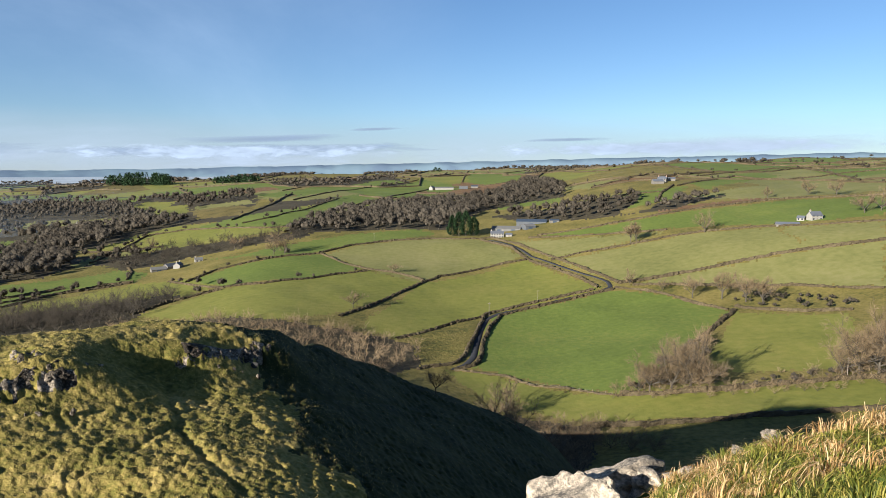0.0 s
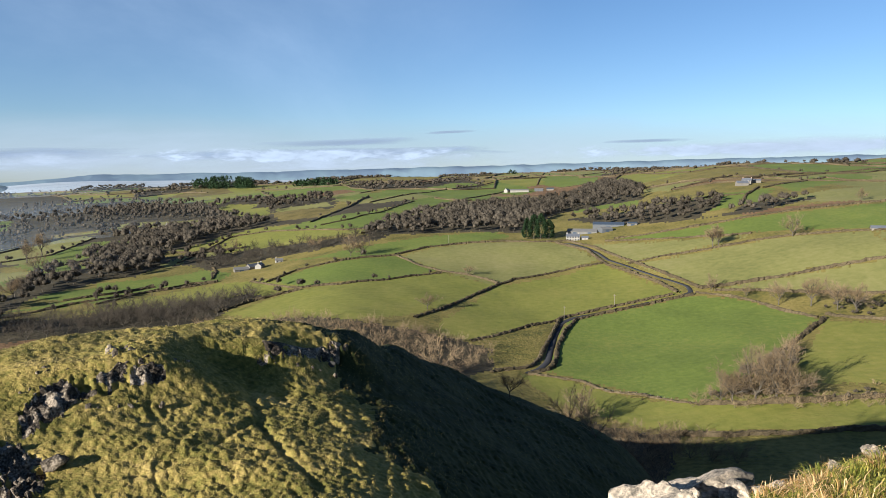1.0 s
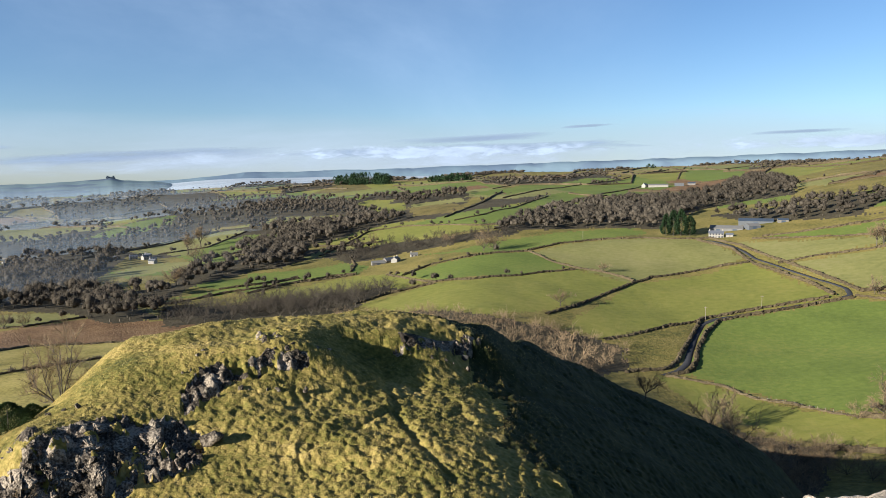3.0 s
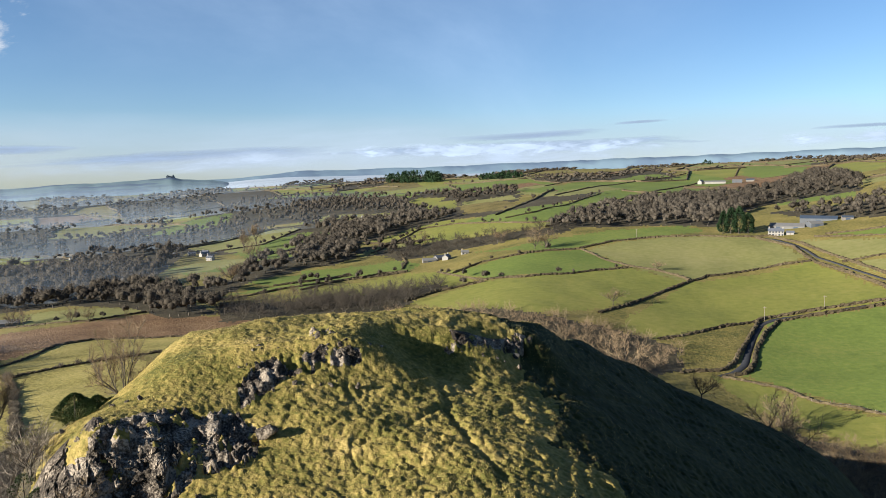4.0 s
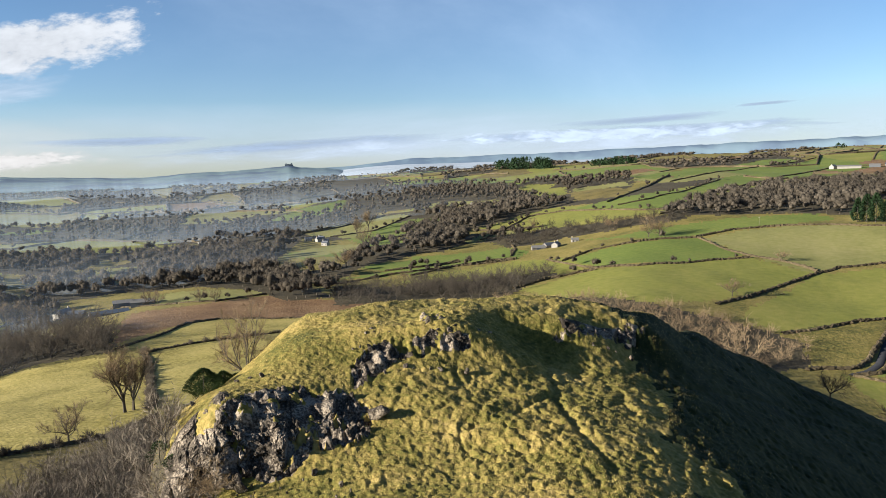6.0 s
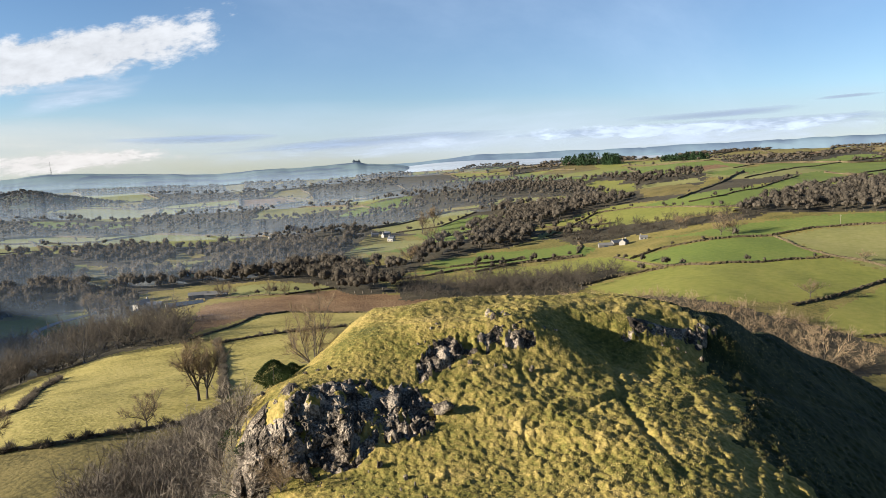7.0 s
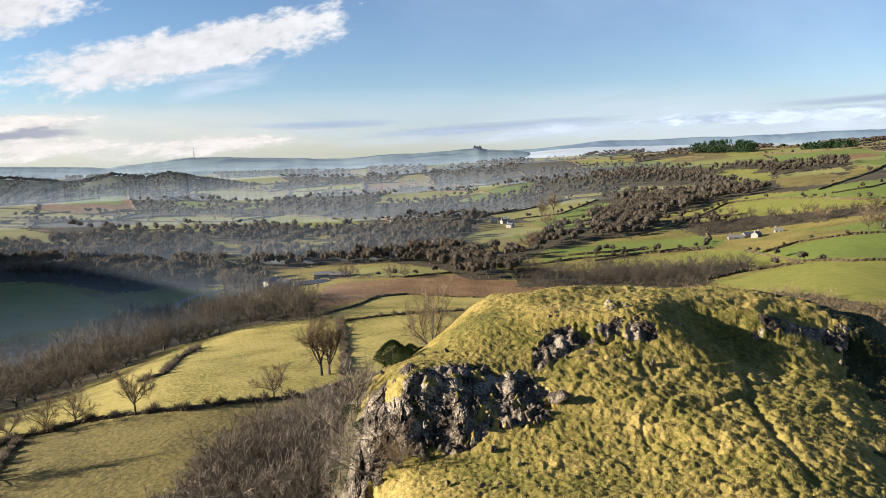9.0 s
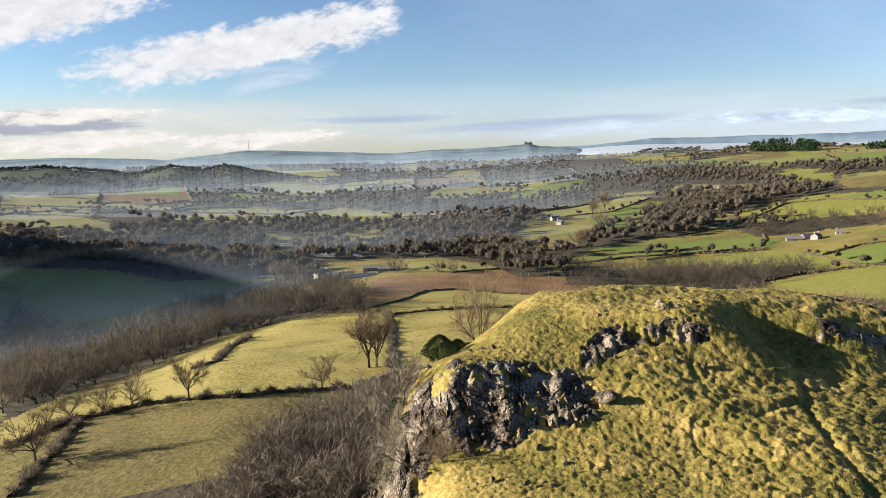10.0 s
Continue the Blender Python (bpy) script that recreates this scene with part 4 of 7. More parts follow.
def wood(edge, gap, tall, kind, anywhere=False):
    WOOD_SEED[0] += 1
    rng = np.random.default_rng(WOOD_SEED[0])
    if kind == "far" and tall > 6:
        gap, tall = gap * 1.2, tall * 1.42
    places = scatter(edge, gap, tall, rng, 640 if kind == "far" else 300 if kind == "scrub" else 800 if kind == "slope" else 270, anywhere)
    if not places:
        return
    if kind == "far":
        grove("woodland", places, KIT[("broad", 0 if math.hypot(*edge[0]) < 1150 else -1)], "leafless brown woodland on the hillside", True)
    elif kind == "scrub":
        grove("thicket", places, KIT[("bush", 1)], "leafless brown thicket below the slope")
    elif kind == "slope":
        grove("thicket", [(x, y, t * (0.45 + 0.7 * (k * 0.618 % 1)), t * (0.8 + 0.5 * (k * 0.37 % 1))) for k, (x, y, t, _) in enumerate(places)], [SAPLINGS[0], KIT[("bush", 1)][0], KIT[("tall", 1)][0], SAPLINGS[1], KIT[("bush", 1)][1], KIT[("broad", 1)][1], KIT[("tall", 1)][1]], "dense leafless saplings on the steep slope", pale=TWIG_PALE)
    else:
        # belts on the left take darker grey twigs in place of haze and shade
        grove("woodland", [(x, y, t * (0.6 + 0.6 * (k * 0.618 % 1)), w) for k, (x, y, t, w) in enumerate(places)], KIT[("broad", 1)] + KIT[("tall", 1)], "belt of leafless trees beside the fields", edge[0][0] < -150)

# ---- hedges, woods and trees in their places ----
hedge([(115, 430), (151, 407), (188, 384), (219, 352)], 1.6, 2.2)
hedge([(102, 427), (86, 423), (65, 414), (44, 406), (32, 396), (25, 374), (20, 350), (18, 327), (14, 312), (5, 306)], 1.8, 2.2)
hedge([(91, 432), (73, 427), (48, 416), (28, 404), (23, 397), (18, 369), (13, 343), (10, 326), (5, 314), (-6, 306), (-11, 301)], 1.8, 2.2)
hedge([(23, 397), (5, 379), (-10, 357), (-23, 343)], 1.5, 2)
hedge([(5, 306), (16, 302), (28, 297), (36, 284), (48, 277), (57, 266), (65, 255)], 0.9, 1.6)
hedge([(65, 256), (79, 247), (94, 244), (110, 244), (124, 242), (138, 240), (150, 238)], 2, 2.5)
hedge([(50, 230), (65, 220), (82, 216), (96, 216), (107, 214), (120, 212), (133, 209)], 1.8, 2.2)
hedge([(90, 279), (104, 300), (119, 320), (132, 337), (147, 357)], 2.4, 2.5)
hedge([(104, 431), (115, 419), (129, 398), (135, 379), (145, 359)], 1.6, 2)
hedge([(150, 364), (159, 352), (172, 339), (189, 327)], 1.8, 2.2)
hedge([(108, 438), (130, 435), (154, 435), (178, 435), (201, 434), (219, 430), (239, 423), (258, 418)], 2.2, 2.4)
hedge([(79, 520), (102, 525), (134, 520), (162, 518), (188, 513), (216, 502), (228, 494), (251, 479), (285, 462)], 1.6, 2)
hedge([(71, 598), (104, 581), (139, 558), (168, 538)], 1.6, 2)
hedge([(42, 613), (62, 581), (75, 541), (90, 503), (104, 459), (109, 439)], 1.8, 2.2)
hedge([(32, 608), (55, 575), (61, 539), (65, 523), (79, 494), (90, 463), (95, 435)], 1.8, 2.2)
hedge([(-98, 568), (-77, 595), (-50, 612), (-12, 622), (13, 613), (42, 613)], 1.8, 2.2)
hedge([(-97, 566), (-73, 530), (-54, 511), (-33, 500), (-19, 488), (-13, 478)], 1.6, 2)
hedge([(-55, 375), (-43, 400), (-32, 431), (-15, 472), (-2, 494), (19, 511), (40, 525), (61, 530)], 1.8, 2.3)
hedge([(-147, 459), (-114, 457), (-91, 472), (-72, 491), (-54, 505)], 1.5, 2)
hedge([(-180, 407), (-167, 434), (-154, 445), (-141, 451)], 2.2, 2.5)
hedge([(-180, 499), (-168, 525), (-150, 534), (-124, 551), (-98, 566)], 1.8, 2.2)
hedge([(-197, 512), (-172, 486), (-141, 456)], 1.4, 2)
hedge([(-284, 455), (-277, 474), (-266, 504), (-246, 521), (-229, 526)], 2, 2.4)
hedge([(-303, 486), (-290, 504), (-279, 522)], 1.8, 2.2)
hedge([(-313, 634), (-325, 787), (-286, 798), (-232, 766), (-181, 731), (-151, 726)], 2.2, 2.5)
hedge([(-219, 785), (-194, 812), (-171, 892), (-151, 1044)], 2, 2.5)
hedge([(-150, 684), (-139, 739), (-138, 782), (-132, 843), (-129, 919)], 2.2, 2.6)
hedge([(-134, 837), (-108, 957), (-73, 1108), (-24, 1268)], 2.2, 2.6)
hedge([(-213, 1029), (-172, 1195), (-110, 1348), (-51, 1486)], 2.2, 2.6)
hedge([(-276, 1243), (-245, 1396), (-176, 1566), (-98, 1961)], 2, 2.5)
hedge([(37, 1400), (47, 1572), (86, 2193), (120, 1603), (201, 1759), (265, 1687)], 2.2, 2.6)
hedge([(60, 1034), (100, 1199), (149, 1308), (170, 1393)], 2.2, 2.6)
hedge([(-24, 1282), (47, 1307), (119, 1316), (163, 1338)], 2, 2.6)
hedge([(197, 663), (216, 713), (243, 762)], 2.4, 2.6)
hedge([(135, 729), (179, 724), (216, 723)], 2.2, 2.6)
hedge([(79, 602), (130, 598), (176, 596), (226, 604), (287, 605), (347, 565)], 1.8, 2.4)
hedge([(311, 872), (416, 976), (515, 1038), (667, 1090)], 2.2, 3)
hedge([(246, 755), (351, 871), (384, 811), (466, 858), (533, 870)], 2.2, 3)
hedge([(163, 963), (221, 896), (285, 878), (336, 942)], 2.2, 3)
hedge([(-326, 413), (-306, 456), (-265, 498), (-228, 523)], 1.8, 2.2)
hedge([(-318, 470), (-295, 493), (-275, 516)], 1.8, 2.2)
hedge([(-238, 536), (-249, 570), (-264, 598)], 1.6, 2)
hedge([(-172, 27), (-178, 35), (-184, 44), (-180, 51), (-179, 57), (-168, 66), (-161, 73), (-157, 78), (-150, 92), (-146, 103), (-150, 116)], 1.8, 2.4)
hedge([(-136.1, 21.6), (-146.3, 27.2), (-154, 31)], 1.4, 1.8)
hedge([(-154, 32), (-165, 37), (-182, 45)], 1.4, 1.8)
hedge([(-209, 84), (-212, 93), (-247, 114), (-271, 134)], 1.5, 2)
hedge([(-158, 121), (-204, 157), (-238, 183), (-263, 200)], 2, 2.4)
hedge([(-257, 198), (-252, 218), (-240, 240), (-233, 253)], 1.8, 2.2)
hedge([(-280, 199), (-288, 226), (-308, 262), (-304, 281), (-289, 288), (-259, 301)], 1.2, 1.8)
hedge([(-441, 313), (-392, 318), (-355, 327), (-342, 361)], 1.3, 2)
hedge([(-1303, 239), (-1241, 289), (-1168, 349), (-1055, 377), (-986, 418)], 2.2, 3)
hedge([(-1140, 208), (-1072, 248), (-971, 276), (-886, 282)], 2.2, 3)
hedge([(-971, 275), (-1149, 340)], 2.6, 4)
hedge([(-898, 348), (-864, 422), (-851, 431)], 2.4, 3)
hedge([(-1253, 528), (-1165, 416), (-1341, 402), (-1442, 346)], 2.2, 3)
hedge([(-868, 428), (-990, 471)], 2.6, 4)
hedge([(-627, 744), (-620, 863), (-607, 915)], 2, 2.6)
hedge([(-545, 691), (-511, 736), (-545, 877)], 2, 2.6)
hedge([(-449, 627), (-426, 686), (-448, 783)], 2, 2.6)

wood([(-162, 726), (-140, 792), (-103, 914), (-34, 978), (13, 1015), (42, 808), (15, 728), (3, 673), (-45, 684), (-93, 675), (-139, 666)], 9, 9, "far")
wood([(4, 941), (84, 1117), (155, 1314), (171, 1033), (138, 818), (97, 849), (49, 821), (10, 766)], 10, 9, "far")
wood([(45, 746), (102, 737), (168, 722), (197, 708), (151, 628), (106, 653), (78, 679)], 10, 8, "far")
wood([(151, 628), (181, 629), (194, 659), (220, 675), (265, 669), (191, 613)], 11, 8, "far")
wood([(-770, 1250), (-695, 1275), (-531, 1157), (-377, 970), (-380, 922), (-475, 1017), (-600, 1100), (-654, 1059)], 13, 11, "far")
wood([(-459, 826), (-457, 916), (-390, 928), (-334, 935), (-301, 861), (-344, 833), (-347, 751), (-367, 698), (-402, 728)], 11, 11, "far")
wood([(-453, 731), (-413, 722), (-370, 684), (-324, 626), (-320, 572), (-346, 555)], 10, 11, "far")
wood([(-606, 982), (-565, 964), (-514, 871), (-539, 872)], 12, 10, "far")
wood([(-594, 1297), (-461, 1294), (-354, 1239), (-326, 1142), (-403, 1107), (-506, 1142)], 14, 10, "far")
wood([(-414, 1161), (-351, 1167), (-316, 1205), (-286, 1107), (-300, 996), (-347, 982)], 13, 10, "far")
wood([(-268, 429), (-236, 439), (-207, 444), (-183, 466), (-167, 453), (-177, 425), (-173, 391), (-206, 376), (-236, 376)], 7, 9, "near")
wood([(-184, 388), (-124, 374), (-87, 358), (-63, 351), (-37, 347), (-13, 335), (-10, 305), (-20, 289), (-10.6, 91.1), (-69, 302), (-140, 299)], 5.5, 5.5, "scrub")
wood([(-299, 625), (-288, 657), (-262, 685), (-191, 666), (-150, 670), (-120, 679), (-124, 642), (-178, 619), (-220, 612), (-263, 583)], 10, 9, "near")
wood([(152, 378), (177, 372), (195, 352), (199, 342), (191, 329), (159, 353)], 5.5, 4.2, "far", True)
wood([(67, 257), (84, 278), (113, 315), (120, 312), (98, 267), (93, 246)], 6, 7, "near", True)
wood([(67, 256), (80, 272), (107, 306), (120, 312), (102, 273), (94, 244)], 4, 5, "far", True)
wood([(101, 243), (121, 252), (140, 249), (176, 280), (151, 240), (126, 241)], 4.5, 3.4, "far", True)
wood([(96, 245), (122, 258), (140, 253), (160, 254), (151, 240), (125, 244)], 6.5, 4.5, "scrub", True)
wood([(148, 261), (174, 292), (194, 310), (155, 245), (140, 243)], 6, 9, "near", True)
wood([(57, 259), (65, 267), (84, 249), (103, 247), (124, 241), (150, 237), (145, 229), (119, 232), (99, 236), (77, 240)], 4.2, 3.6, "scrub", True)
wood([(-137, 105), (-38, 31), (-34.7, 28.4), (-32.2, 25.4), (-36.5, 26.3)], 1.7, 4.2, "slope", True)
wood([(-104, 38), (-114, 50), (-120, 62), (-122, 72), (-110, 66), (-98, 50), (-92, 40)], 2.2, 5, "slope", True)
wood([(4.4, 97.4), (23, 249), (35, 242), (53, 229), (46, 212), (8.2, 86.3)], 6, 5, "scrub")
wood([(-819, 148), (-749, 206), (-832, 321), (-756, 368), (-619, 342), (-498, 271), (-507, 250), (-525, 235), (-521, 198), (-569, 178), (-597, 142), (-620, 110)], 9.5, 11, "far")
wood([(-432, 73), (-482, 92), (-414, 98), (-396, 133), (-454, 183), (-438, 203), (-391, 173), (-354, 119), (-336, 76), (-303, 49)], 6.5, 9, "near")
wood([(-600, 349), (-667, 525), (-595, 596), (-442, 479), (-349, 409), (-286, 363), (-306, 341), (-366, 372), (-433, 375), (-499, 356), (-504, 313)], 9.5, 11, "far")
wood([(-588, 367), (-531, 297), (-477, 257), (-424, 254), (-458, 284)], 10, 10, "far")
wood([(-288, 47), (-344, 78), (-383, 129), (-410, 189), (-375, 224), (-339, 241), (-274, 194), (-300, 173), (-309, 142), (-271, 101), (-248, 64), (-198, 31)], 6.5, 14.5, "near")
wood([(-1472, 697), (-1154, 724), (-979, 773), (-816, 857), (-613, 664), (-684, 664), (-819, 646), (-1005, 630), (-1176, 576)], 20, 10, "far")
wood([(-1022, 305), (-905, 350), (-841, 411), (-778, 486), (-710, 507), (-642, 400), (-758, 383), (-843, 326)], 13, 10, "far")
wood([(-793, 496), (-694, 547), (-597, 607), (-546, 600), (-635, 687), (-599, 713), (-479, 519), (-641, 505)], 14, 11, "far")
wood([(-319, 405), (-267, 417), (-225, 430), (-204, 456), (-187, 422), (-216, 381), (-269, 341)], 8, 9, "near")
wood([(-402, 463), (-371, 478), (-431, 601), (-408, 617), (-308, 695), (-266, 659), (-337, 590), (-349, 488), (-333, 422)], 12, 10, "far")
wood([(-450, 659), (-467, 764), (-543, 947), (-409, 889), (-374, 956), (-378, 782), (-379, 662)], 11, 10, "far")
wood([(-798, 864), (-1061, 1453), (-877, 1525), (-585, 1290), (-424, 1043), (-565, 986), (-676, 926), (-684, 813)], 18, 10, "far")
wood([(-4349, 815), (-2482, 667), (-1973, 596), (-1836, 455), (-1935, 360)], 28, 11, "far")
wood([(-1951, 673), (-1841, 764), (-1526, 750), (-1374, 650), (-1553, 558)], 24, 11, "far")
wood([(-104.2, 46.1), (-117.8, 58), (-126.2, 68.7), (-132, 80), (-132, 86), (-136, 95), (-136, 102), (-134, 107), (-47.3, 38.1), (-104.7, 79.7), (-79.8, 55.3)], 2.5, 8, "slope")


def far_country():
    rng = random.Random(9)
    known = [e for _, e in FIELDS[PATCHES:]]
    lone, bushy = [], []
    rows = {}
    for line, k in FAR_HEDGES:
        mx, my = line[1]
        if any(inside(e, np.array([mx]), np.array([my]))[0] for e in known):
            continue
        rows.setdefault((k, int((math.degrees(math.atan2(mx, my)) + 90) // 22)), []).append(line)
        for (ax, ay), (bx, by) in zip(line[:-1], line[1:]):
            n = 5 if k < 6 else 4
            for _ in range(n):
                t = rng.random()
                near = ax > -0.2 * ay
                if rng.random() < (0.38 if near else 0.55):
                    (bushy if near else lone).append((ax + (bx - ax) * t, ay + (by - ay) * t, rng.uniform(5, 12), rng.uniform(7, 14)))
    soup = Soup()
    for (k, _), lines in rows.items():
        for line in lines:
            soup.add(*hedge_arrays(line, 1.7 + 0.12 * k, 2.0 + 0.2 * k, 7 + 1.5 * k, np.random.default_rng(int(abs(line[0][0]))), 0.5 if k < 5 else 0.15))
    tagged(new("hedgerows", mesh("hedgerows", *soup.arrays(), [HEDGE])), "far bare hedgerows dividing the hillside fields", "hedge", kind="stuff")
    grove("hedgerow_trees", [(x, y, t * 0.62, w * 0.7) for x, y, t, w in bushy], KIT[("broad", -1)], "bare bushes and small trees along hillside hedges", True)
    grove("hedgerow_trees", lone, KIT[("broad", -2)], "scattered bare hedgerow trees on far slopes", True)
    for edge, k in FAR_WOODS:
        if any(inside(e, np.array([edge[1][0]]), np.array([edge[1][1]]))[0] for e in known):
            continue
        gap = 15 + 2.1 * k
        places = scatter(edge, gap, 9 + 0.6 * k, np.random.default_rng(int(abs(edge[0][0]) + abs(edge[0][1]))), 130)
        places = [(x, y, t, w * (1.25 + 0.09 * k)) for x, y, t, w in places]
        if places:
            grove("woodland", places, KIT[("broad", -1 if k < 3 else -2)], "far leafless wood on the hillside", True)


far_country()


def hedge_trees():
    rng = random.Random(21)
    places = []
    for line in LEAFY:
        for (ax, ay), (bx, by) in zip(line[:-1], line[1:]):
            for _ in range(int(math.hypot(bx - ax, by - ay) / 16)):
                t = rng.random()
                tall = rng.uniform(4, 9)
                places.append((ax + (bx - ax) * t, ay + (by - ay) * t, tall, tall * rng.uniform(0.8, 1.2)))
    grove("hedgerow_trees", places, KIT[("broad", 0)], "bare trees growing along the valley hedges", True)


hedge_trees()


def hedge_bushes():
    rng = random.Random(31)
    places = []
    for line in ROUGH_HEDGES:
        for (ax, ay), (bx, by) in zip(line[:-1], line[1:]):
            for _ in range(int(math.hypot(bx - ax, by - ay) / 1.5)):
                t = rng.random()
                tall = rng.uniform(1.4, 4.6) * rng.uniform(0.7, 1)
                places.append((ax + (bx - ax) * t + rng.gauss(0, 0.5), ay + (by - ay) * t + rng.gauss(0, 0.5), tall, tall * rng.uniform(0.9, 1.3)))
    grove("hedge_bushes", places, THORNS, "straggling bare thorn bushes along the field hedge", True)


hedge_bushes()

tree(-133.8, 565.6, 15.1, "broad")
tree(-125.8, 568.3, 14.2, "broad")
tree(137.4, 524, 14.5, "tall")
tree(141, 522.3, 14.0, "tall")
tree(186.4, 510.7, 13.7, "broad")
tree(-50.4, 397.4, 9.4, "broad")
tree(-34.5, 500.3, 7.5, "broad")
tree(22.8, 248.7, 12.2, "broad")
tree(87.2, 246.5, 20.5, "broad")
tree(74.4, 251.6, 13.6, "broad")
tree(81.3, 249.1, 16.5, "broad")
tree(93.9, 246.9, 12.5, "broad")
tree(70.7, 252.7, 9.3, "broad")
tree(136.7, 389.3, 12.3, "tall")
tree(149.9, 381.2, 15.4, "tall")
tree(158, 370, 14.2, "tall")
tree(162.7, 360.6, 14.0, "tall")
tree(113.3, 430.9, 8.7, "broad")
tree(126.6, 410.1, 6.7, "broad")
tree(144.6, 243.7, 18.9, "broad")
tree(150.4, 241.8, 20.6, "broad")
tree(138.8, 243.8, 13.2, "broad")
tree(327.6, 600.5, 14.0, "broad")
tree(315.2, 622.6, 13.2, "broad")
tree(282.6, 628, 9.7, "broad")
tree(290.8, 496.1, 14.5, "broad")
tree(300.7, 493.4, 14.5, "broad")
tree(-181.2, 621.4, 12.2, "broad")
tree(-283.1, 696.9, 10.6, "broad")
tree(-155.3, 29.6, 10.9, "broad")
tree(-179.9, 49.9, 8.1, "broad")
tree(-179.3, 56.4, 9.2, "broad")
tree(-167.3, 65.9, 10.2, "tall")
tree(-184.9, 43.6, 6.7, "broad")
tree(-151.5, 93.9, 9.2, "broad")
tree(-162.9, 116.9, 16.4, "tall")
tree(-162.6, 119.3, 15.5, "tall")
tree(-400.2, 319.5, 9.7, "broad")
tree(-364.2, 323, 9.2, "broad")
tree(-352.8, 325.6, 8.3, "broad")
tree(-409.2, 318.7, 10.6, "broad")
tree(-504.8, 690.3, 22.8, "tall")
tree(-523.3, 740.8, 24.2, "tall")
tree(-462.7, 253.6, 17.4, "tall")
tree(-447.7, 258.9, 16.3, "broad")
tree(-440.3, 613.9, 17.8, "broad")
tree(-364.4, 481, 16.1, "broad")
tree(-283.8, 443.9, 6.6, "broad")

thorn = tree(*spot(-0.6, 97), 3.9, "broad", 0.4, "small windswept hawthorn on the knoll's flank", spread=0.95)
tree(*spot(-45.6, 69), 7.4, "broad", 1.2, "bare ash tree rising behind the knoll", spread=0.75)
tree(*spot(-48.9, 42.5), 2.6, "bush", 0.7, "small bare thorn bush below the crag", spread=1.1)
for b, d, t in ((10.4, 222, 9), (12.0, 218, 9), (8.6, 226, 8), (13.6, 214, 8), (4.5, 245, 8), (7.0, 215, 8), (15.2, 208, 7), (9.6, 205, 8), (11.2, 200, 8), (17.0, 205, 6)):
    tree(*spot(b, d), t, "bush", b, "dark bare shrub in the shaded hollow", name="shrub", spread=1.1)


def needle_tree(name, x, y, tall, wide, label, seed, leaves=700, leaf=0.9, material=NEEDLE, pointed=1.0, z=None):
    rng = np.random.default_rng(seed)
    soup = Soup()
    t = rng.random(leaves) ** 0.8
    reach = wide * 0.5 * (np.sin(np.pi * np.clip(t * 0.92 + 0.08, 0, 1)) ** 0.6 * (1 - pointed * 0.55 * t)) * (0.75 + 0.5 * lumps(t * 6 + seed, t * 0, seed))
    a = rng.uniform(0, 2 * math.pi, leaves)
    q = rng.uniform(0.35, 1.0, leaves) ** 0.5
    root = np.stack([np.cos(a) * reach * q, np.sin(a) * reach * q, tall * (0.06 + 0.9 * t)], 1)
    way = np.stack([np.cos(a), np.sin(a), rng.uniform(-0.2, 0.9, leaves)], 1) + rng.normal(0, 0.3, (leaves, 3))
    way /= np.linalg.norm(way, axis=1)[:, None]
    soup.slivers(root, way, rng.uniform(0.6, 1.3, leaves) * leaf, leaf * (0.75 if leaf > 0.5 else 0.4), rng)
    stem = Soup()
    stem.tube((0, 0, -0.2), (0, 0, tall * 0.85), tall * 0.018, 0.03, 6)
    ob = new(name)
    ob.location = (x, y, height(x, y) if z is None else z)
    part("trunk", mesh("trunk", *stem.arrays(), [BARK]), ob)
    part("crown", mesh("crown", *soup.arrays(), [material]), ob, "dense dark evergreen foliage")
    return tagged(ob, label, "tree")


for k, (x, y, t, w) in enumerate(((8, 631, 19, 10), (14, 629, 22, 12), (20, 627, 23, 13), (27, 626, 17, 12))):
    needle_tree("fir_tree", x, y, t, w, "dense dark evergreen conifer beside the white farmhouse", 20 + k, 1700, 1.25)
for k, (b, d, t, w) in enumerate(((-48.8, 56.5, 2.4, 3.0), (-48.1, 59, 1.7, 2.8), (-47.3, 62.5, 2.0, 2.4), (-46.3, 66, 1.4, 2.2))):
    x, y = spot(b, d)
    needle_tree("evergreen_bush", x, y, t, w, "dark evergreen bush on the crag's edge", 80 + k, 5200, 0.15, IVY, 0.55)
for k, (b, d, t, w) in enumerate(((-52.4, 49.5, 1.6, 1.7), (-53.6, 45.5, 1.8, 1.5), (-51.6, 47.5, 0.9, 1.0))):
    x, y = spot(b, d)
    needle_tree("ivy_clump", x, y, t, w, "green ivy clump hanging on the crag", 90 + k, 700, 0.13, IVY, 0.3)

copse = []
rng_copse = np.random.default_rng(4)
for k in range(70):
    s = rng_copse.random()
    copse.append((-902 + 205 * s, 1915 - 105 * s + rng_copse.uniform(0, 60), rng_copse.uniform(27, 35) * (0.75 + 0.25 * math.sin(math.pi * s)), rng_copse.uniform(16, 22)))


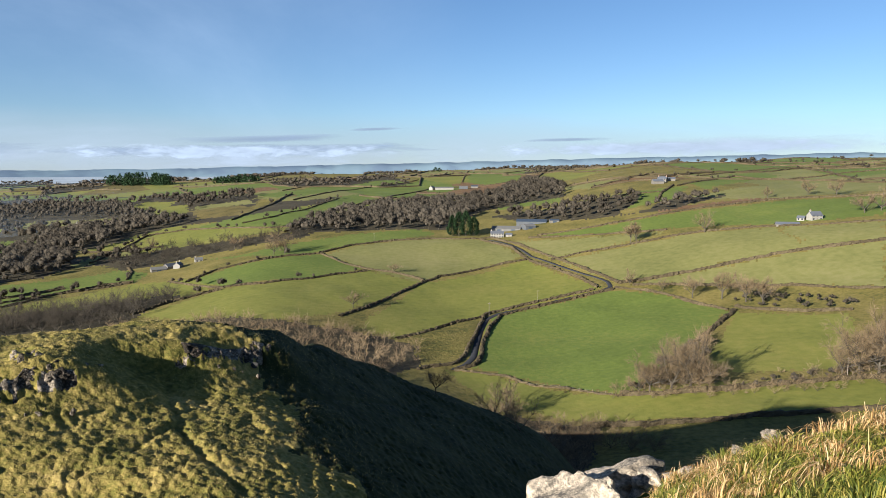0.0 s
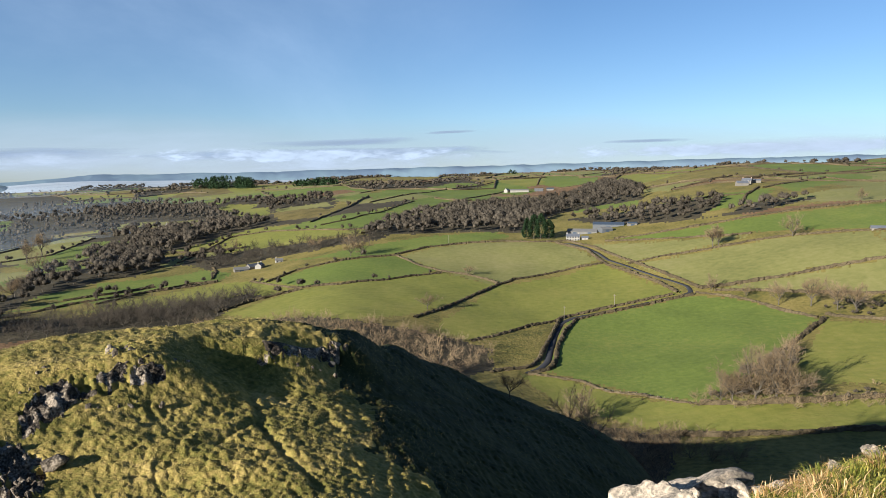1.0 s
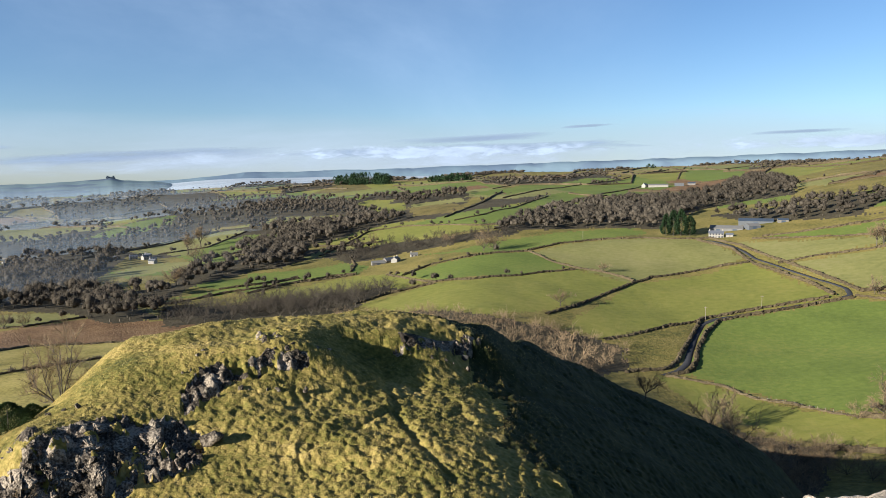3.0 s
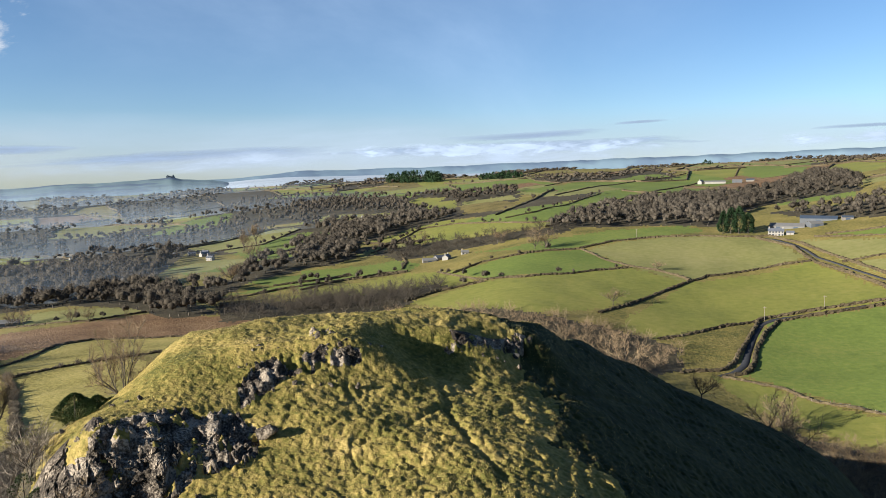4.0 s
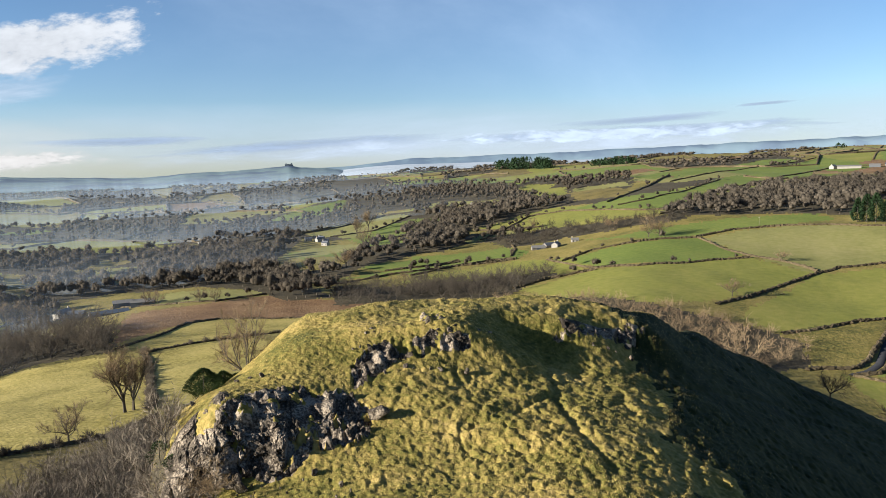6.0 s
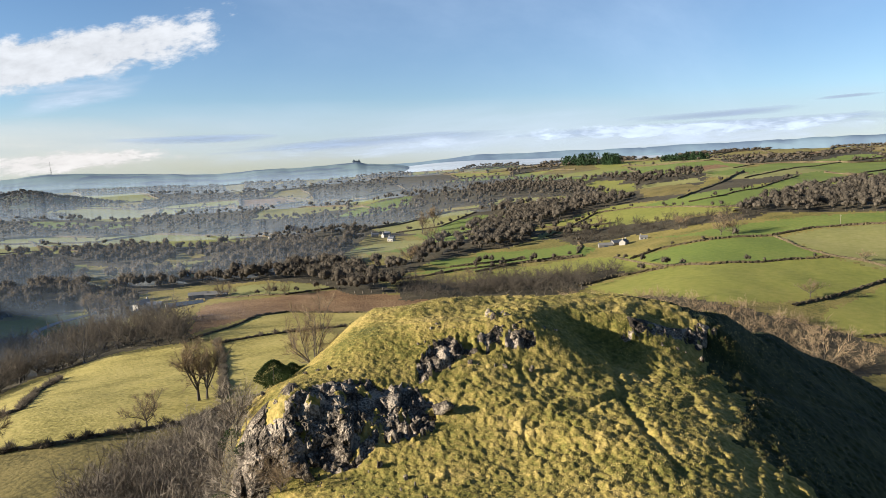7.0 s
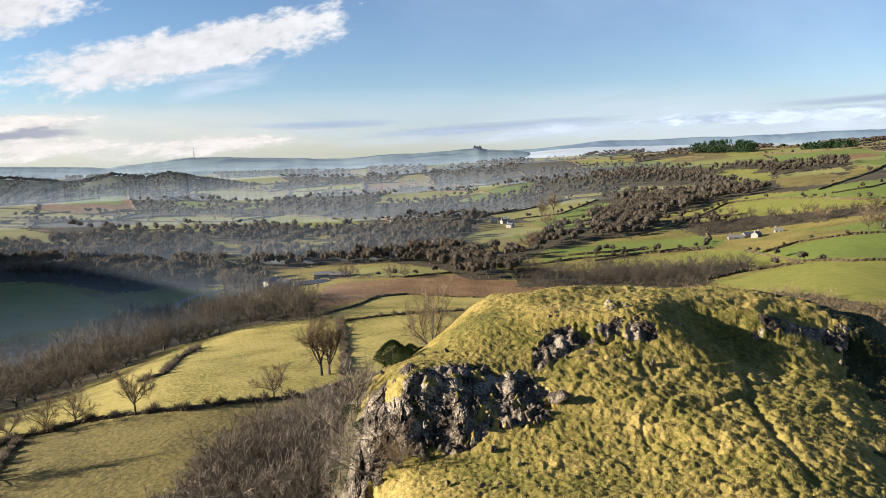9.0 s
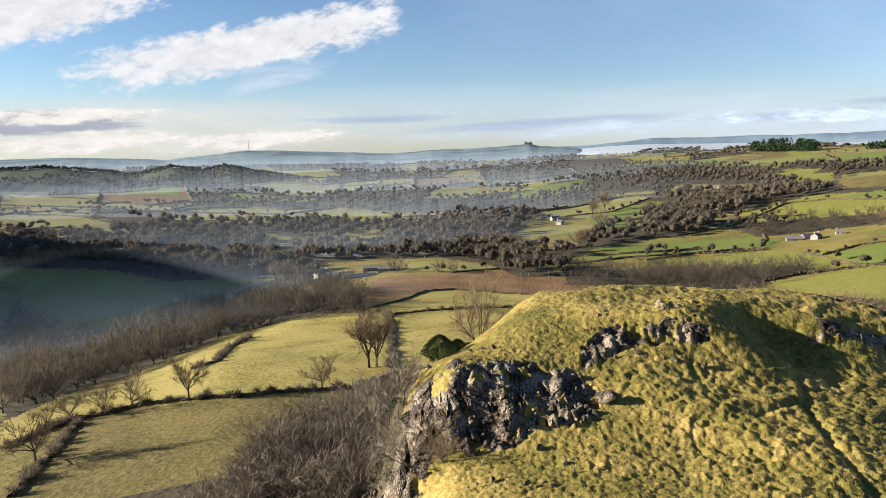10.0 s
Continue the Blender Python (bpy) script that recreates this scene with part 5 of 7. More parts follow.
def plantation(places, label, base=None, wide=2.4, material=NEEDLE):
    soup = Soup()
    rng = np.random.default_rng(8)
    for x, y, t, w in places:
        n = 110
        a, h = rng.uniform(0, 2 * math.pi, n), rng.random(n)
        reach = w * 0.5 * np.sin(np.pi * np.clip(h * 0.8 + 0.2, 0, 1)) * rng.uniform(0.5, 1, n)
        root = np.stack([x + np.cos(a) * reach, y + np.sin(a) * reach, (height(x, y) if base is None else base) + t * h], 1)
        way = rng.normal(0, 1, (n, 3)) + np.array([0, 0, 0.5])
        way /= np.linalg.norm(way, axis=1)[:, None]
        soup.slivers(root, way, rng.uniform(1.1, 1.9, n) * wide, wide, rng)
    tagged(new("plantation", mesh("plantation", *soup.arrays(), [material])), label, "woodland", kind="stuff")


plantation(copse, "dark conifer plantation along the far ridge")
pines = [(x, y, t, 15) for x, y, t in ((-560 + 7 * k + 8 * math.sin(4 * k), 1790 - 2.4 * k + 14 * math.cos(7 * k), 9 + 6 * abs(math.sin(1.3 * k)) + 7 * math.exp(-((k - 9) / 4) ** 2)) for k in range(16))]
plantation(pines, "clump of dark pines on the far ridge")
plantation([(-22, 2139, 16, 18), (-10, 2141, 13, 16)], "dark wind-shaped trees on the skyline")
plantation([(x, y, 15, 16) for x, y in (spot(-17.5 + 0.45 * k, 1880 + 12 * (k % 3)) for k in range(8))], "row of dark trees on the far ridge")
grove("hedgerow_trees", [(x, y, t, t * 1.1) for x, y, t in ((*spot(14 + 1.25 * k + 0.4 * math.sin(5 * k), 1560 + 60 * math.sin(3 * k)), 7 + 3 * math.sin(2 * k) ** 2) for k in range(15))], KIT[("broad", 0)], "scattered bare trees along the skyline", True)


# ---- buildings ----
def paint(name, c, rough=0.8, var=0.12):
    return surface(name, [tuple(v * (1 - var) for v in c), c, tuple(min(0.9, v * (1 + var)) for v in c)], 0.3, 2.0, rough, 0.2, 6, 0.3)


WHITE = paint("white_render", (0.27, 0.25, 0.215))
STONE = paint("grey_stone", (0.16, 0.143, 0.12), var=0.3)
SLATE = paint("roof_slate", (0.11, 0.115, 0.13), 0.6, 0.2)
SHEET_ROOF = paint("fibre_cement_roof", (0.15, 0.143, 0.132), 0.9)
BLUE_SHEET = paint("blue_steel_cladding", (0.09, 0.094, 0.1), 0.8)
DARK_SHEET = paint("dark_steel_roof", (0.05, 0.065, 0.09), 0.5)
CHIMNEY = paint("brick_chimney", (0.3, 0.19, 0.14))
TIMBER = paint("weathered_timber", (0.2, 0.165, 0.13))
GLASS, _gn, _gl, _gb = nodes_of("window_glass")
_gb.inputs["Base Color"].default_value, _gb.inputs["Roughness"].default_value = (0.03, 0.035, 0.045, 1), 0.08


def box_mesh(name, x0, x1, y0, y1, z0, z1, material):
    co = [(x, y, z) for z in (z0, z1) for x, y in ((x0, y0), (x1, y0), (x1, y1), (x0, y1))]
    return mesh(name, co, [(3, 2, 1, 0), (4, 5, 6, 7), (0, 1, 5, 4), (1, 2, 6, 5), (2, 3, 7, 6), (3, 0, 4, 7)], [material])


def building(name, x, y, length, width, eave, ridge, wall, roof, label, turn=0.0, windows=0, storeys=2, chimneys=0, doors=0, open_end=False):
    """A gabled building; its long front faces the viewpoint, then turned."""
    ob = new(name)
    b = math.atan2(x, y)
    z = min(height(x + dx, y + dy) for dx in (-length / 2, length / 2) for dy in (-width / 2, width / 2))
    ob.matrix_basis = Matrix.Translation((x, y, z)) @ Matrix.Rotation(-b + radians(turn), 4, "Z")
    length, width, eave, ridge = length * 0.88, width * 0.88, eave * 0.85, ridge * 0.85
    a, w = length / 2, width / 2
    base = -1.0
    co = [(-a, -w, base), (a, -w, base), (a, w, base), (-a, w, base), (-a, -w, eave), (a, -w, eave), (a, w, eave), (-a, w, eave), (-a, 0, ridge), (a, 0, ridge)]
    tri = [(0, 1, 5), (0, 5, 4), (2, 3, 7), (2, 7, 6), (1, 2, 6), (1, 6, 5), (5, 6, 9), (3, 0, 4), (3, 4, 7), (7, 4, 8)]
    part("wall", mesh("wall", co, tri, [wall]), ob)
    over, thick = 0.3, 0.18
    drop = (ridge - eave) / w * over
    for s in (-1, 1):
        low, top = (s * (w + over), eave - drop + 0.03), (0, ridge + 0.03)
        pts = [(-a - over, low[0], low[1]), (a + over, low[0], low[1]), (a + over, 0, top[1]), (-a - over, 0, top[1])]
        pts += [(px, py, pz + thick) for px, py, pz in pts]
        part("roof", mesh("roof", pts, [(3, 2, 1, 0), (4, 5, 6, 7), (0, 1, 5, 4), (1, 2, 6, 5), (2, 3, 7, 6), (3, 0, 4, 7)], [roof]), ob)
    for c in range(chimneys):
        cx = (-a + 0.6) if c == 0 else (a - 0.6) if c == 1 else 0
        stack = part("chimney", box_mesh("chimney", cx - 0.45, cx + 0.45, -0.45, 0.45, ridge - 0.6, ridge + 1.1, wall if wall is WHITE else CHIMNEY), ob)
        part("chimney_pot", box_mesh("chimney_pot", cx - 0.15, cx + 0.15, -0.15, 0.15, ridge + 1.1, ridge + 1.5, CHIMNEY), stack)
    for s in range(storeys if windows else 0):
        for k in range(windows):
            wx = -a + length * (k + 0.5) / windows
            wz = 0.8 + 2.2 * s
            if s == 0 and windows % 2 and k == windows // 2:
                part("door", box_mesh("door", wx - 0.5, wx + 0.5, -w - 0.06, -w + 0.04, 0, 2.05, TIMBER), ob)
                continue
            fr = part("window", box_mesh("window", wx - 0.58, wx + 0.58, -w - 0.05, -w + 0.05, wz - 0.08, wz + 1.18, TIMBER), ob)
            part("pane", box_mesh("pane", wx - 0.5, wx + 0.5, -w - 0.07, -w, wz, wz + 1.1, GLASS), fr)
    for k in range(doors):
        wx = -a + length * (k + 0.5) / doors
        part("dark_barn_panel", box_mesh("dark_barn_panel", wx - 1.6, wx + 1.6, -w - 0.08, -w + 0.05, 0, min(3.6, eave - 0.4), DARK_SHEET), ob)
    if open_end:
        # closed dark panel painted as the shade inside an open end
        part("dark_barn_panel", box_mesh("dark_barn_panel", a - 0.05, a + 0.08, -w + 0.8, w - 0.8, 0, eave - 0.3, DARK_SHEET), ob)
    return tagged(ob, label, "house" if windows else "barn")


building("farmhouse", 46.5, 616, 12.5, 6.5, 4.9, 7.2, WHITE, SLATE, "white rendered two-storey farmhouse with slate roof", 4, 5, 2, 2)
building("farmhouse_annexe", 56.5, 615, 6, 4.5, 2.5, 3.9, WHITE, SLATE, "low white annexe beside the farmhouse", 4, 1, 1)
building("barn", 57, 646, 29, 15, 4.2, 6.6, SHEET_ROOF, SHEET_ROOF, "long grey sheeted cattle barn", -2, doors=2)
building("barn", 76, 640, 11, 12, 4.4, 6.2, BLUE_SHEET, SHEET_ROOF, "pale steel shed with a dark panel for its open end", 25, doors=1, open_end=True)
building("barn", 82, 664, 31, 14, 5.4, 7.6, BLUE_SHEET, DARK_SHEET, "large blue-grey steel barn with dark roof", -3, doors=1)
building("barn", 101, 652, 9, 7, 3.2, 4.4, STONE, DARK_SHEET, "small dark farm shed in the yard", 10, doors=1)
building("barn", 2, 1252, 36, 13, 4.4, 6.4, WHITE, SHEET_ROOF, "long white barn on the far hillside", 6)
building("farmhouse", -19, 1249, 10, 8, 5, 8, WHITE, SLATE, "white farmhouse at the end of a hill barn", 60, 3, 2, 1)
building("barn", 36, 1264, 17, 11, 4.5, 6.3, BLUE_SHEET, SHEET_ROOF, "blue-grey hill farm shed", 0)
building("barn", 56, 1280, 14, 10, 4, 6, STONE, DARK_SHEET, "dark stone hill farm shed", 0)
building("house", 257, 497, 9.5, 6.5, 4.2, 7.4, WHITE, SLATE, "white rendered house with steep slate roof", 38, 3, 2, 1)
building("house_extension", 250, 501, 5.5, 4.5, 2.5, 4.2, WHITE, SLATE, "white single-storey house extension", -20, 2, 1)
building("barn", 236.5, 493, 17, 5.5, 2.4, 4.0, STONE, SLATE, "low dark stone barn with slate roof", 14, doors=2)
building("barn", 233, 784, 13, 8, 4, 6.6, STONE, SLATE, "dark stone hill barn", 20)
building("farmhouse", 243, 800, 11, 7, 5, 7.6, STONE, SLATE, "grey stone hill farmhouse", -15, 3, 2, 2)
building("barn", 254, 806, 10, 7, 3.4, 5.2, STONE, SLATE, "small stone hill barn", 10)
building("barn", -226, 566, 13, 6, 2.6, 4.6, STONE, SHEET_ROOF, "grey-roofed stone barn in the valley farm", 12, doors=1)
building("barn", -219, 573, 10, 6.5, 3.2, 5.6, STONE, SLATE, "tall stone barn with slate roof", 35)
building("farmhouse", -212, 571, 9, 6, 3.8, 6.0, WHITE, SLATE, "white valley farmhouse with dark slate roof", 70, 3, 2, 2)
building("house", -202, 590, 7, 5, 2.9, 4.6, WHITE, SHEET_ROOF, "pale cottage beside the valley farm", 8, 2, 1, 1)
building("bungalow", -509, 905, 24, 9, 3, 5.6, STONE, SLATE, "long grey bungalow in a clearing", 8, 5, 1)
building("house", -472, 934, 10, 8, 5, 7.8, WHITE, SLATE, "white cottage on the wooded hillside", 30, 3, 2, 1)
building("house", -466, 915, 12, 7, 3, 5, STONE, SLATE, "low brown-roofed cottage on the hillside", 10)
for k, (x, y, le, tu) in enumerate(((-583, 646, 10, 20), (-573, 656, 8, -30), (-553, 659, 11, 10), (-541, 668, 9, -25), (-533, 655, 12, 35), (-503, 628, 10, -40), (-512, 640, 9, 15), (-548, 592, 9, 50), (-640, 640, 10, 12))):
    building("village_house", x, y, le * 0.85, 6, 3.8, 6.0, WHITE, SLATE, "white village house with slate roof", tu, 3, 2, 1)
for k, (x, y, le) in enumerate(((-660, 622, 24), (-640, 628, 18), (-676, 612, 14))):
    building("barn", x, y, le, 11, 4, 5.8, WHITE, SHEET_ROOF, "pale sheeted farm shed in the valley", 6 * k)
building("farmhouse", -452, 285, 12, 7, 5, 7.8, WHITE, SLATE, "pale farmhouse among trees near the river", 40, 3, 2, 2)
building("barn", -440, 287, 11, 7, 4, 6.2, STONE, SLATE, "stone barn beside the pale farmhouse", -20)
building("barn", -421, 297, 27, 11, 3.0, 4.6, STONE, DARK_SHEET, "long low dark-roofed barn", 6, doors=3)
building("barn", -434, 318, 15, 10, 4.5, 6.2, DARK_SHEET, SHEET_ROOF, "dark sided steel barn", 0, doors=2)
building("barn", -416, 320, 17, 10, 4.5, 6.4, BLUE_SHEET, SHEET_ROOF, "blue-grey steel barn behind the farm", -8)


# ---- lane ----
def lane():
    p = np.array(LANE, float)
    run = np.concatenate([[0], np.cumsum(np.hypot(*np.diff(p, axis=0).T))])
    q = np.arange(0, run[-1], 2.0)
    x, y = np.interp(q, run, p[:, 0]), np.interp(q, run, p[:, 1])
    for _ in range(3):
        x[1:-1], y[1:-1] = (x[:-2] + 2 * x[1:-1] + x[2:]) / 4, (y[:-2] + 2 * y[1:-1] + y[2:]) / 4
    dx, dy = np.gradient(x), np.gradient(y)
    k = np.hypot(dx, dy) + 1e-9
    z = heights(x, y) + 0.22
    rows = []
    for off, up in ((-1.75, -0.3), (-1.6, 0.0), (0.0, 0.06), (1.6, 0.0), (1.75, -0.3)):
        rows.append(np.stack([x - dy / k * off, y + dx / k * off, z + up], 1))
    co = np.stack(rows, 1).reshape(-1, 3)
    i = (np.arange(len(q) - 1)[:, None] * 5 + np.arange(4)[None, :]).ravel()
    tagged(new("road", mesh("road", co, np.stack([i, i + 1, i + 6, i + 5], 1)[:, ::-1], [MAT["asphalt"]], smooth=True)), "narrow dark tarmac lane between hedges", "road", kind="structure")


lane()


# ---- river, fence, poles, mast ----
WATER, _n, _l, _b = nodes_of("river_water")
_b.inputs["Base Color"].default_value, _b.inputs["Roughness"].default_value = (0.03, 0.04, 0.045, 1), 0.3


def ribbon(name, points, wide, lift, material, label, category):
    p = np.asarray(points, float)
    run = np.concatenate([[0], np.cumsum(np.hypot(*np.diff(p, axis=0).T))])
    s = np.arange(0, run[-1], 4.0)
    x, y = np.interp(s, run, p[:, 0]), np.interp(s, run, p[:, 1])
    dx, dy = np.gradient(x), np.gradient(y)
    k = np.hypot(dx, dy)
    nx, ny = -dy / k * wide / 2, dx / k * wide / 2
    z = heights(x, y) + lift
    co = np.stack([np.stack([x - nx, y - ny, z], 1), np.stack([x + nx, y + ny, z], 1), np.stack([x + nx, y + ny, z - 1.5], 1), np.stack([x - nx, y - ny, z - 1.5], 1)], 1).reshape(-1, 3)
    i = np.arange(len(s) - 1) * 4
    quads = np.concatenate([np.stack([i + a, i + b, i + 4 + b, i + 4 + a], 1) for a, b in ((1, 0), (2, 1), (0, 3))])
    return tagged(new(name, mesh(name, co, quads, [material])), label, category, kind="structure")


ribbon("water", [(-422, 189), (-445, 205), (-469, 222), (-478, 239), (-480, 263), (-486, 282)], 5, 0.35, WATER, "pale river bending through the valley floor", "river")


def post_mesh(tall, r):
    s = Soup()
    s.tube((0, 0, -0.3), (0, 0, tall), r, r * 0.9, 5)
    s.add([(r, 0, tall), (-r * 0.7, r, tall), (-r * 0.7, -r, tall), (0, 0, tall + r)], [(0, 1, 3), (1, 2, 3), (2, 0, 3)])
    return mesh("post", *s.arrays(), [TIMBER])


def fence(points, gap, label):
    p = np.asarray(points, float)
    run = np.concatenate([[0], np.cumsum(np.hypot(*np.diff(p, axis=0).T))])
    ob = new("fence")
    me = post_mesh(1.15, 0.07)
    spots = [(float(np.interp(s, run, p[:, 0])), float(np.interp(s, run, p[:, 1]))) for s in np.arange(0, run[-1], gap)]
    for x, y in spots:
        part("post", me, ob, at=Matrix.Translation((x, y, height(x, y))))
    for up in (0.45, 0.95):
        s = Soup()
        for (ax, ay), (bx, by) in zip(spots[:-1], spots[1:]):
            s.tube((ax, ay, height(ax, ay) + up), (bx, by, height(bx, by) + up), 0.012, 0.012, 3)
        part("wire", mesh("wire", *s.arrays(), [DARK_SHEET]), ob)
    tagged(ob, label, "fence")


fence([(35, 284), (48, 277), (57, 266), (65, 255)], 3.2, "wooden post and wire fence along the field")


def pole(x, y, tall):
    ob = new("utility_pole")
    ob.location = (x, y, height(x, y))
    s = Soup()
    s.tube((0, 0, -0.5), (0, 0, tall), 0.14, 0.1, 6)
    part("pole", mesh("pole", *s.arrays(), [TIMBER]), ob)
    part("crossarm", box_mesh("crossarm", -0.8, 0.8, -0.06, 0.06, tall - 0.7, tall - 0.55, TIMBER), ob)
    tagged(ob, "wooden utility pole beside the hedge", "pole")


for x, y in ((26, 399), (56, 419), (-59, 613), (139, 241)):
    pole(x, y, 7.5)


def mast(x, y, z, tall):
    ob = new("radio_mast")
    ob.location = (x, y, z)
    s = Soup()
    for a in range(3):
        c, d = math.cos(a * 2.094), math.sin(a * 2.094)
        s.tube((c * 2.2, d * 2.2, -1), (c * 0.6, d * 0.6, tall), 0.35, 0.25, 4)
    for k in range(18):
        t, u = k / 18, (k + 1) / 18
        for a in range(3):
            r, q = 2.2 - 1.6 * t, 2.2 - 1.6 * u
            s.tube((math.cos(a * 2.094) * r, math.sin(a * 2.094) * r, tall * t), (math.cos(a * 2.094 + 2.094) * q, math.sin(a * 2.094 + 2.094) * q, tall * u), 0.15, 0.15, 3)
    part("lattice", mesh("lattice", *s.arrays(), [SHEET_ROOF]), ob)
    tagged(ob, "slender lattice radio mast on the far ridge", "mast")


mast(-3817, 1958, 46.1, 80)
mast(-3820, 1963, 46.0, 48)

# ---- rocks on the knoll and in the foreground ----
def boulder_mesh(seed, flat=0.7, cuts=4, edge=0.35, facets=22):
    bm = bmesh.new()
    bmesh.ops.create_icosphere(bm, subdivisions=cuts, radius=1.0)
    rng = random.Random(seed)
    planes = [(Vector((rng.gauss(0, 1), rng.gauss(0, 1), rng.gauss(0.2, 0.8))).normalized(), rng.uniform(0.4, 0.85)) for _ in range(facets)]
    off = Vector((rng.uniform(0, 50), rng.uniform(0, 50), rng.uniform(0, 50)))
    for v in bm.verts:
        p = v.co.copy()
        for n, d in planes:
            over = p.dot(n) - d
            if over > 0:
                p -= n * over * 0.97
        p += v.co * (noise.fractal(p * 1.8 + off, 0.9, 2.1, 5) * 0.1 * (1 + edge))
        p.z *= flat
        v.co = p
    me = bpy.data.meshes.new("rock")
    bm.to_mesh(me)
    bm.free()
    return me


LIMESTONE = MAT["crag"]
LICHEN = surface("lichened_limestone", [(0.08, 0.07, 0.056), (0.22, 0.185, 0.14), (0.46, 0.375, 0.275), (0.72, 0.575, 0.41)], 2.2, 14, rough=0.95, bump=1.0, bump_scale=30)
ROCKS = [boulder_mesh(i, 0.62 + 0.08 * (i % 4), 3) for i in range(8)]
for me in ROCKS:
    me.materials.append(LIMESTONE)


def rock(k, bearing, distance, size, stretch=(1, 1, 1), turn=0.0, sink=0.3, label="weathered grey limestone boulder embedded in turf"):
    x, y = spot(bearing, distance)
    ob = new("rock", ROCKS[k % len(ROCKS)])
    ob.matrix_basis = Matrix.Translation((x, y, height(x, y) + size * (0.5 - sink))) @ Euler((0.3 * math.sin(7 * k), 0.3 * math.cos(5 * k), turn or 1.7 * k)).to_matrix().to_4x4() @ Matrix.Diagonal((size * stretch[0], size * stretch[1], size * stretch[2], 1))
    return tagged(ob, label, "rock", group="limestone outcrop")


def outcrop(seed, count, bearing, distance, small, large, label="jagged grey limestone outcrop block"):
    """Broken blocks strewn over a stretch of slope: bearing and distance are ranges."""
    rng = random.Random(seed)
    for k in range(count):
        s = small * (large / small) ** (rng.random() ** 1.7)
        rock(rng.randrange(8), rng.uniform(*bearing), rng.uniform(*distance), s, (rng.uniform(0.7, 1.3), rng.uniform(0.6, 1.1), rng.uniform(0.8, 1.7)), rng.uniform(0, 6), rng.uniform(0.3, 0.6), label)



def crag(name, b0, b1, base, top, rough, rise, hollow, seed, label):
    """A broken limestone face between two bearings, leaning back from base to top distance."""
    rng = np.random.default_rng(seed)
    nb = int(abs(b1 - b0) * 0.0175 * base[0] / 0.08)
    nv = 76
    co = []
    for i in range(nb):
        u = i / (nb - 1)
        b = b0 + (b1 - b0) * u
        end = min(1.0, u / 0.12, (1 - u) / 0.12)
        foot = base[0] + (base[1] - base[0]) * u + 0.8 * (lumps(np.array([u * 7.0]), np.array([0.0]), seed)[0] - 0.5)
        head = top[0] + (top[1] - top[0]) * u + 1.2 * (lumps(np.array([u * 6.0]), np.array([3.0]), seed)[0] - 0.5)
        foot = head - (head - foot) * (end * (2 - end))
        zf, zh = height(*spot(b, foot)) - 0.3 - 0.4 * (1 - end), height(*spot(b, head)) + rise * end * (lumps(np.array([u * 9.0]), np.array([7.0]), seed)[0] - 0.3)
        back = sum(d * math.exp(-((u - c) / w) ** 2) for c, w, d in hollow)
        for j in range(nv):
            v = j / (nv - 1)
            t = min(1.0, v / 0.82)
            d = foot + (head - foot) * t ** 2.2 * 0.75
            z = zf + (zh - zf) * t ** 0.85
            if v > 0.82:
                q = (v - 0.82) / 0.18
                d += (head - foot) * 0.25 * q + 0.5 * q
                z -= 0.35 * q * q
            p = Vector((base[0] * radians(b) * 0.9, z * 1.15, 0.35 * d + seed))
            warp = p + Vector((0.5 * noise.noise(p * 0.7), 0.35 * noise.noise(p * 0.8 + Vector((9, 0, 0))), 0))
            far, where = noise.voronoi(warp * 0.8)
            block = noise.cell(where[0] * 7.3)
            crack = min(1.0, (far[1] - far[0]) * 3.5)
            mid, spots = noise.voronoi(warp * 2.3)
            slab = noise.cell(spots[0] * 5.1)
            joint = min(1.0, (mid[1] - mid[0]) * 3.0)
            tiny = noise.voronoi(warp * 5.5)[0]
            chip = min(1.0, (tiny[1] - tiny[0]) * 2.5)
            bed = abs((z * 1.3 + 0.8 * noise.noise(p * 0.4)) % 1.0 - 0.5) * 2
            lump = noise.fractal(p * 1.1, 0.9, 2.1, 6)
            mask = math.sin(math.pi * min(1, max(0, v / 0.95))) ** 0.5 * end
            out = rough * (0.8 * block + 0.3 * crack + 0.5 * slab + 0.22 * joint + 0.3 * bed + 0.5 * lump + 0.25 * chip - 1.12) * mask
            d += -out + back * mask
            x, y = spot(b + mask * rough * 0.12 * lump, d)
            co.append((x, y, z + 0.3 * rough * (lump + 0.5 * slab - 0.25) * mask))
    i = (np.arange(nb - 1)[:, None] * nv + np.arange(nv - 1)[None, :]).ravel()
    quads = np.stack([i, i + 1, i + nv + 1, i + nv], 1)[:, ::-1]
    me = mesh(name, co, quads, [LIMESTONE])
    return tagged(new(name, me), label, "rock", group="limestone outcrop")


crag("crag", -52.3, -42.0, (43.0, 43.6), (49.6, 50.2), 0.62, 0.5, ((0.62, 0.16, 1.4), (0.25, 0.08, 0.6)), 3, "broken grey limestone crag face with a dark recess")
crag("crag", -55.6, -51.6, (38.0, 42.6), (42.6, 48.0), 0.5, 0.3, ((0.5, 0.1, 0.4),), 21, "narrow broken limestone rib falling below the crag")
crag("crag", -42.6, -38.6, (45.4, 46.4), (49.0, 50.2), 0.32, 0.0, ((0.5, 0.2, 0.3),), 8, "low broken limestone face beside the crag")
crag("crag", -32.6, -25.8, (54.4, 56.6), (55.9, 58.7), 0.2, 0.0, ((0.4, 0.06, 0.5),), 12, "low grey limestone ledge under the knoll's brow")
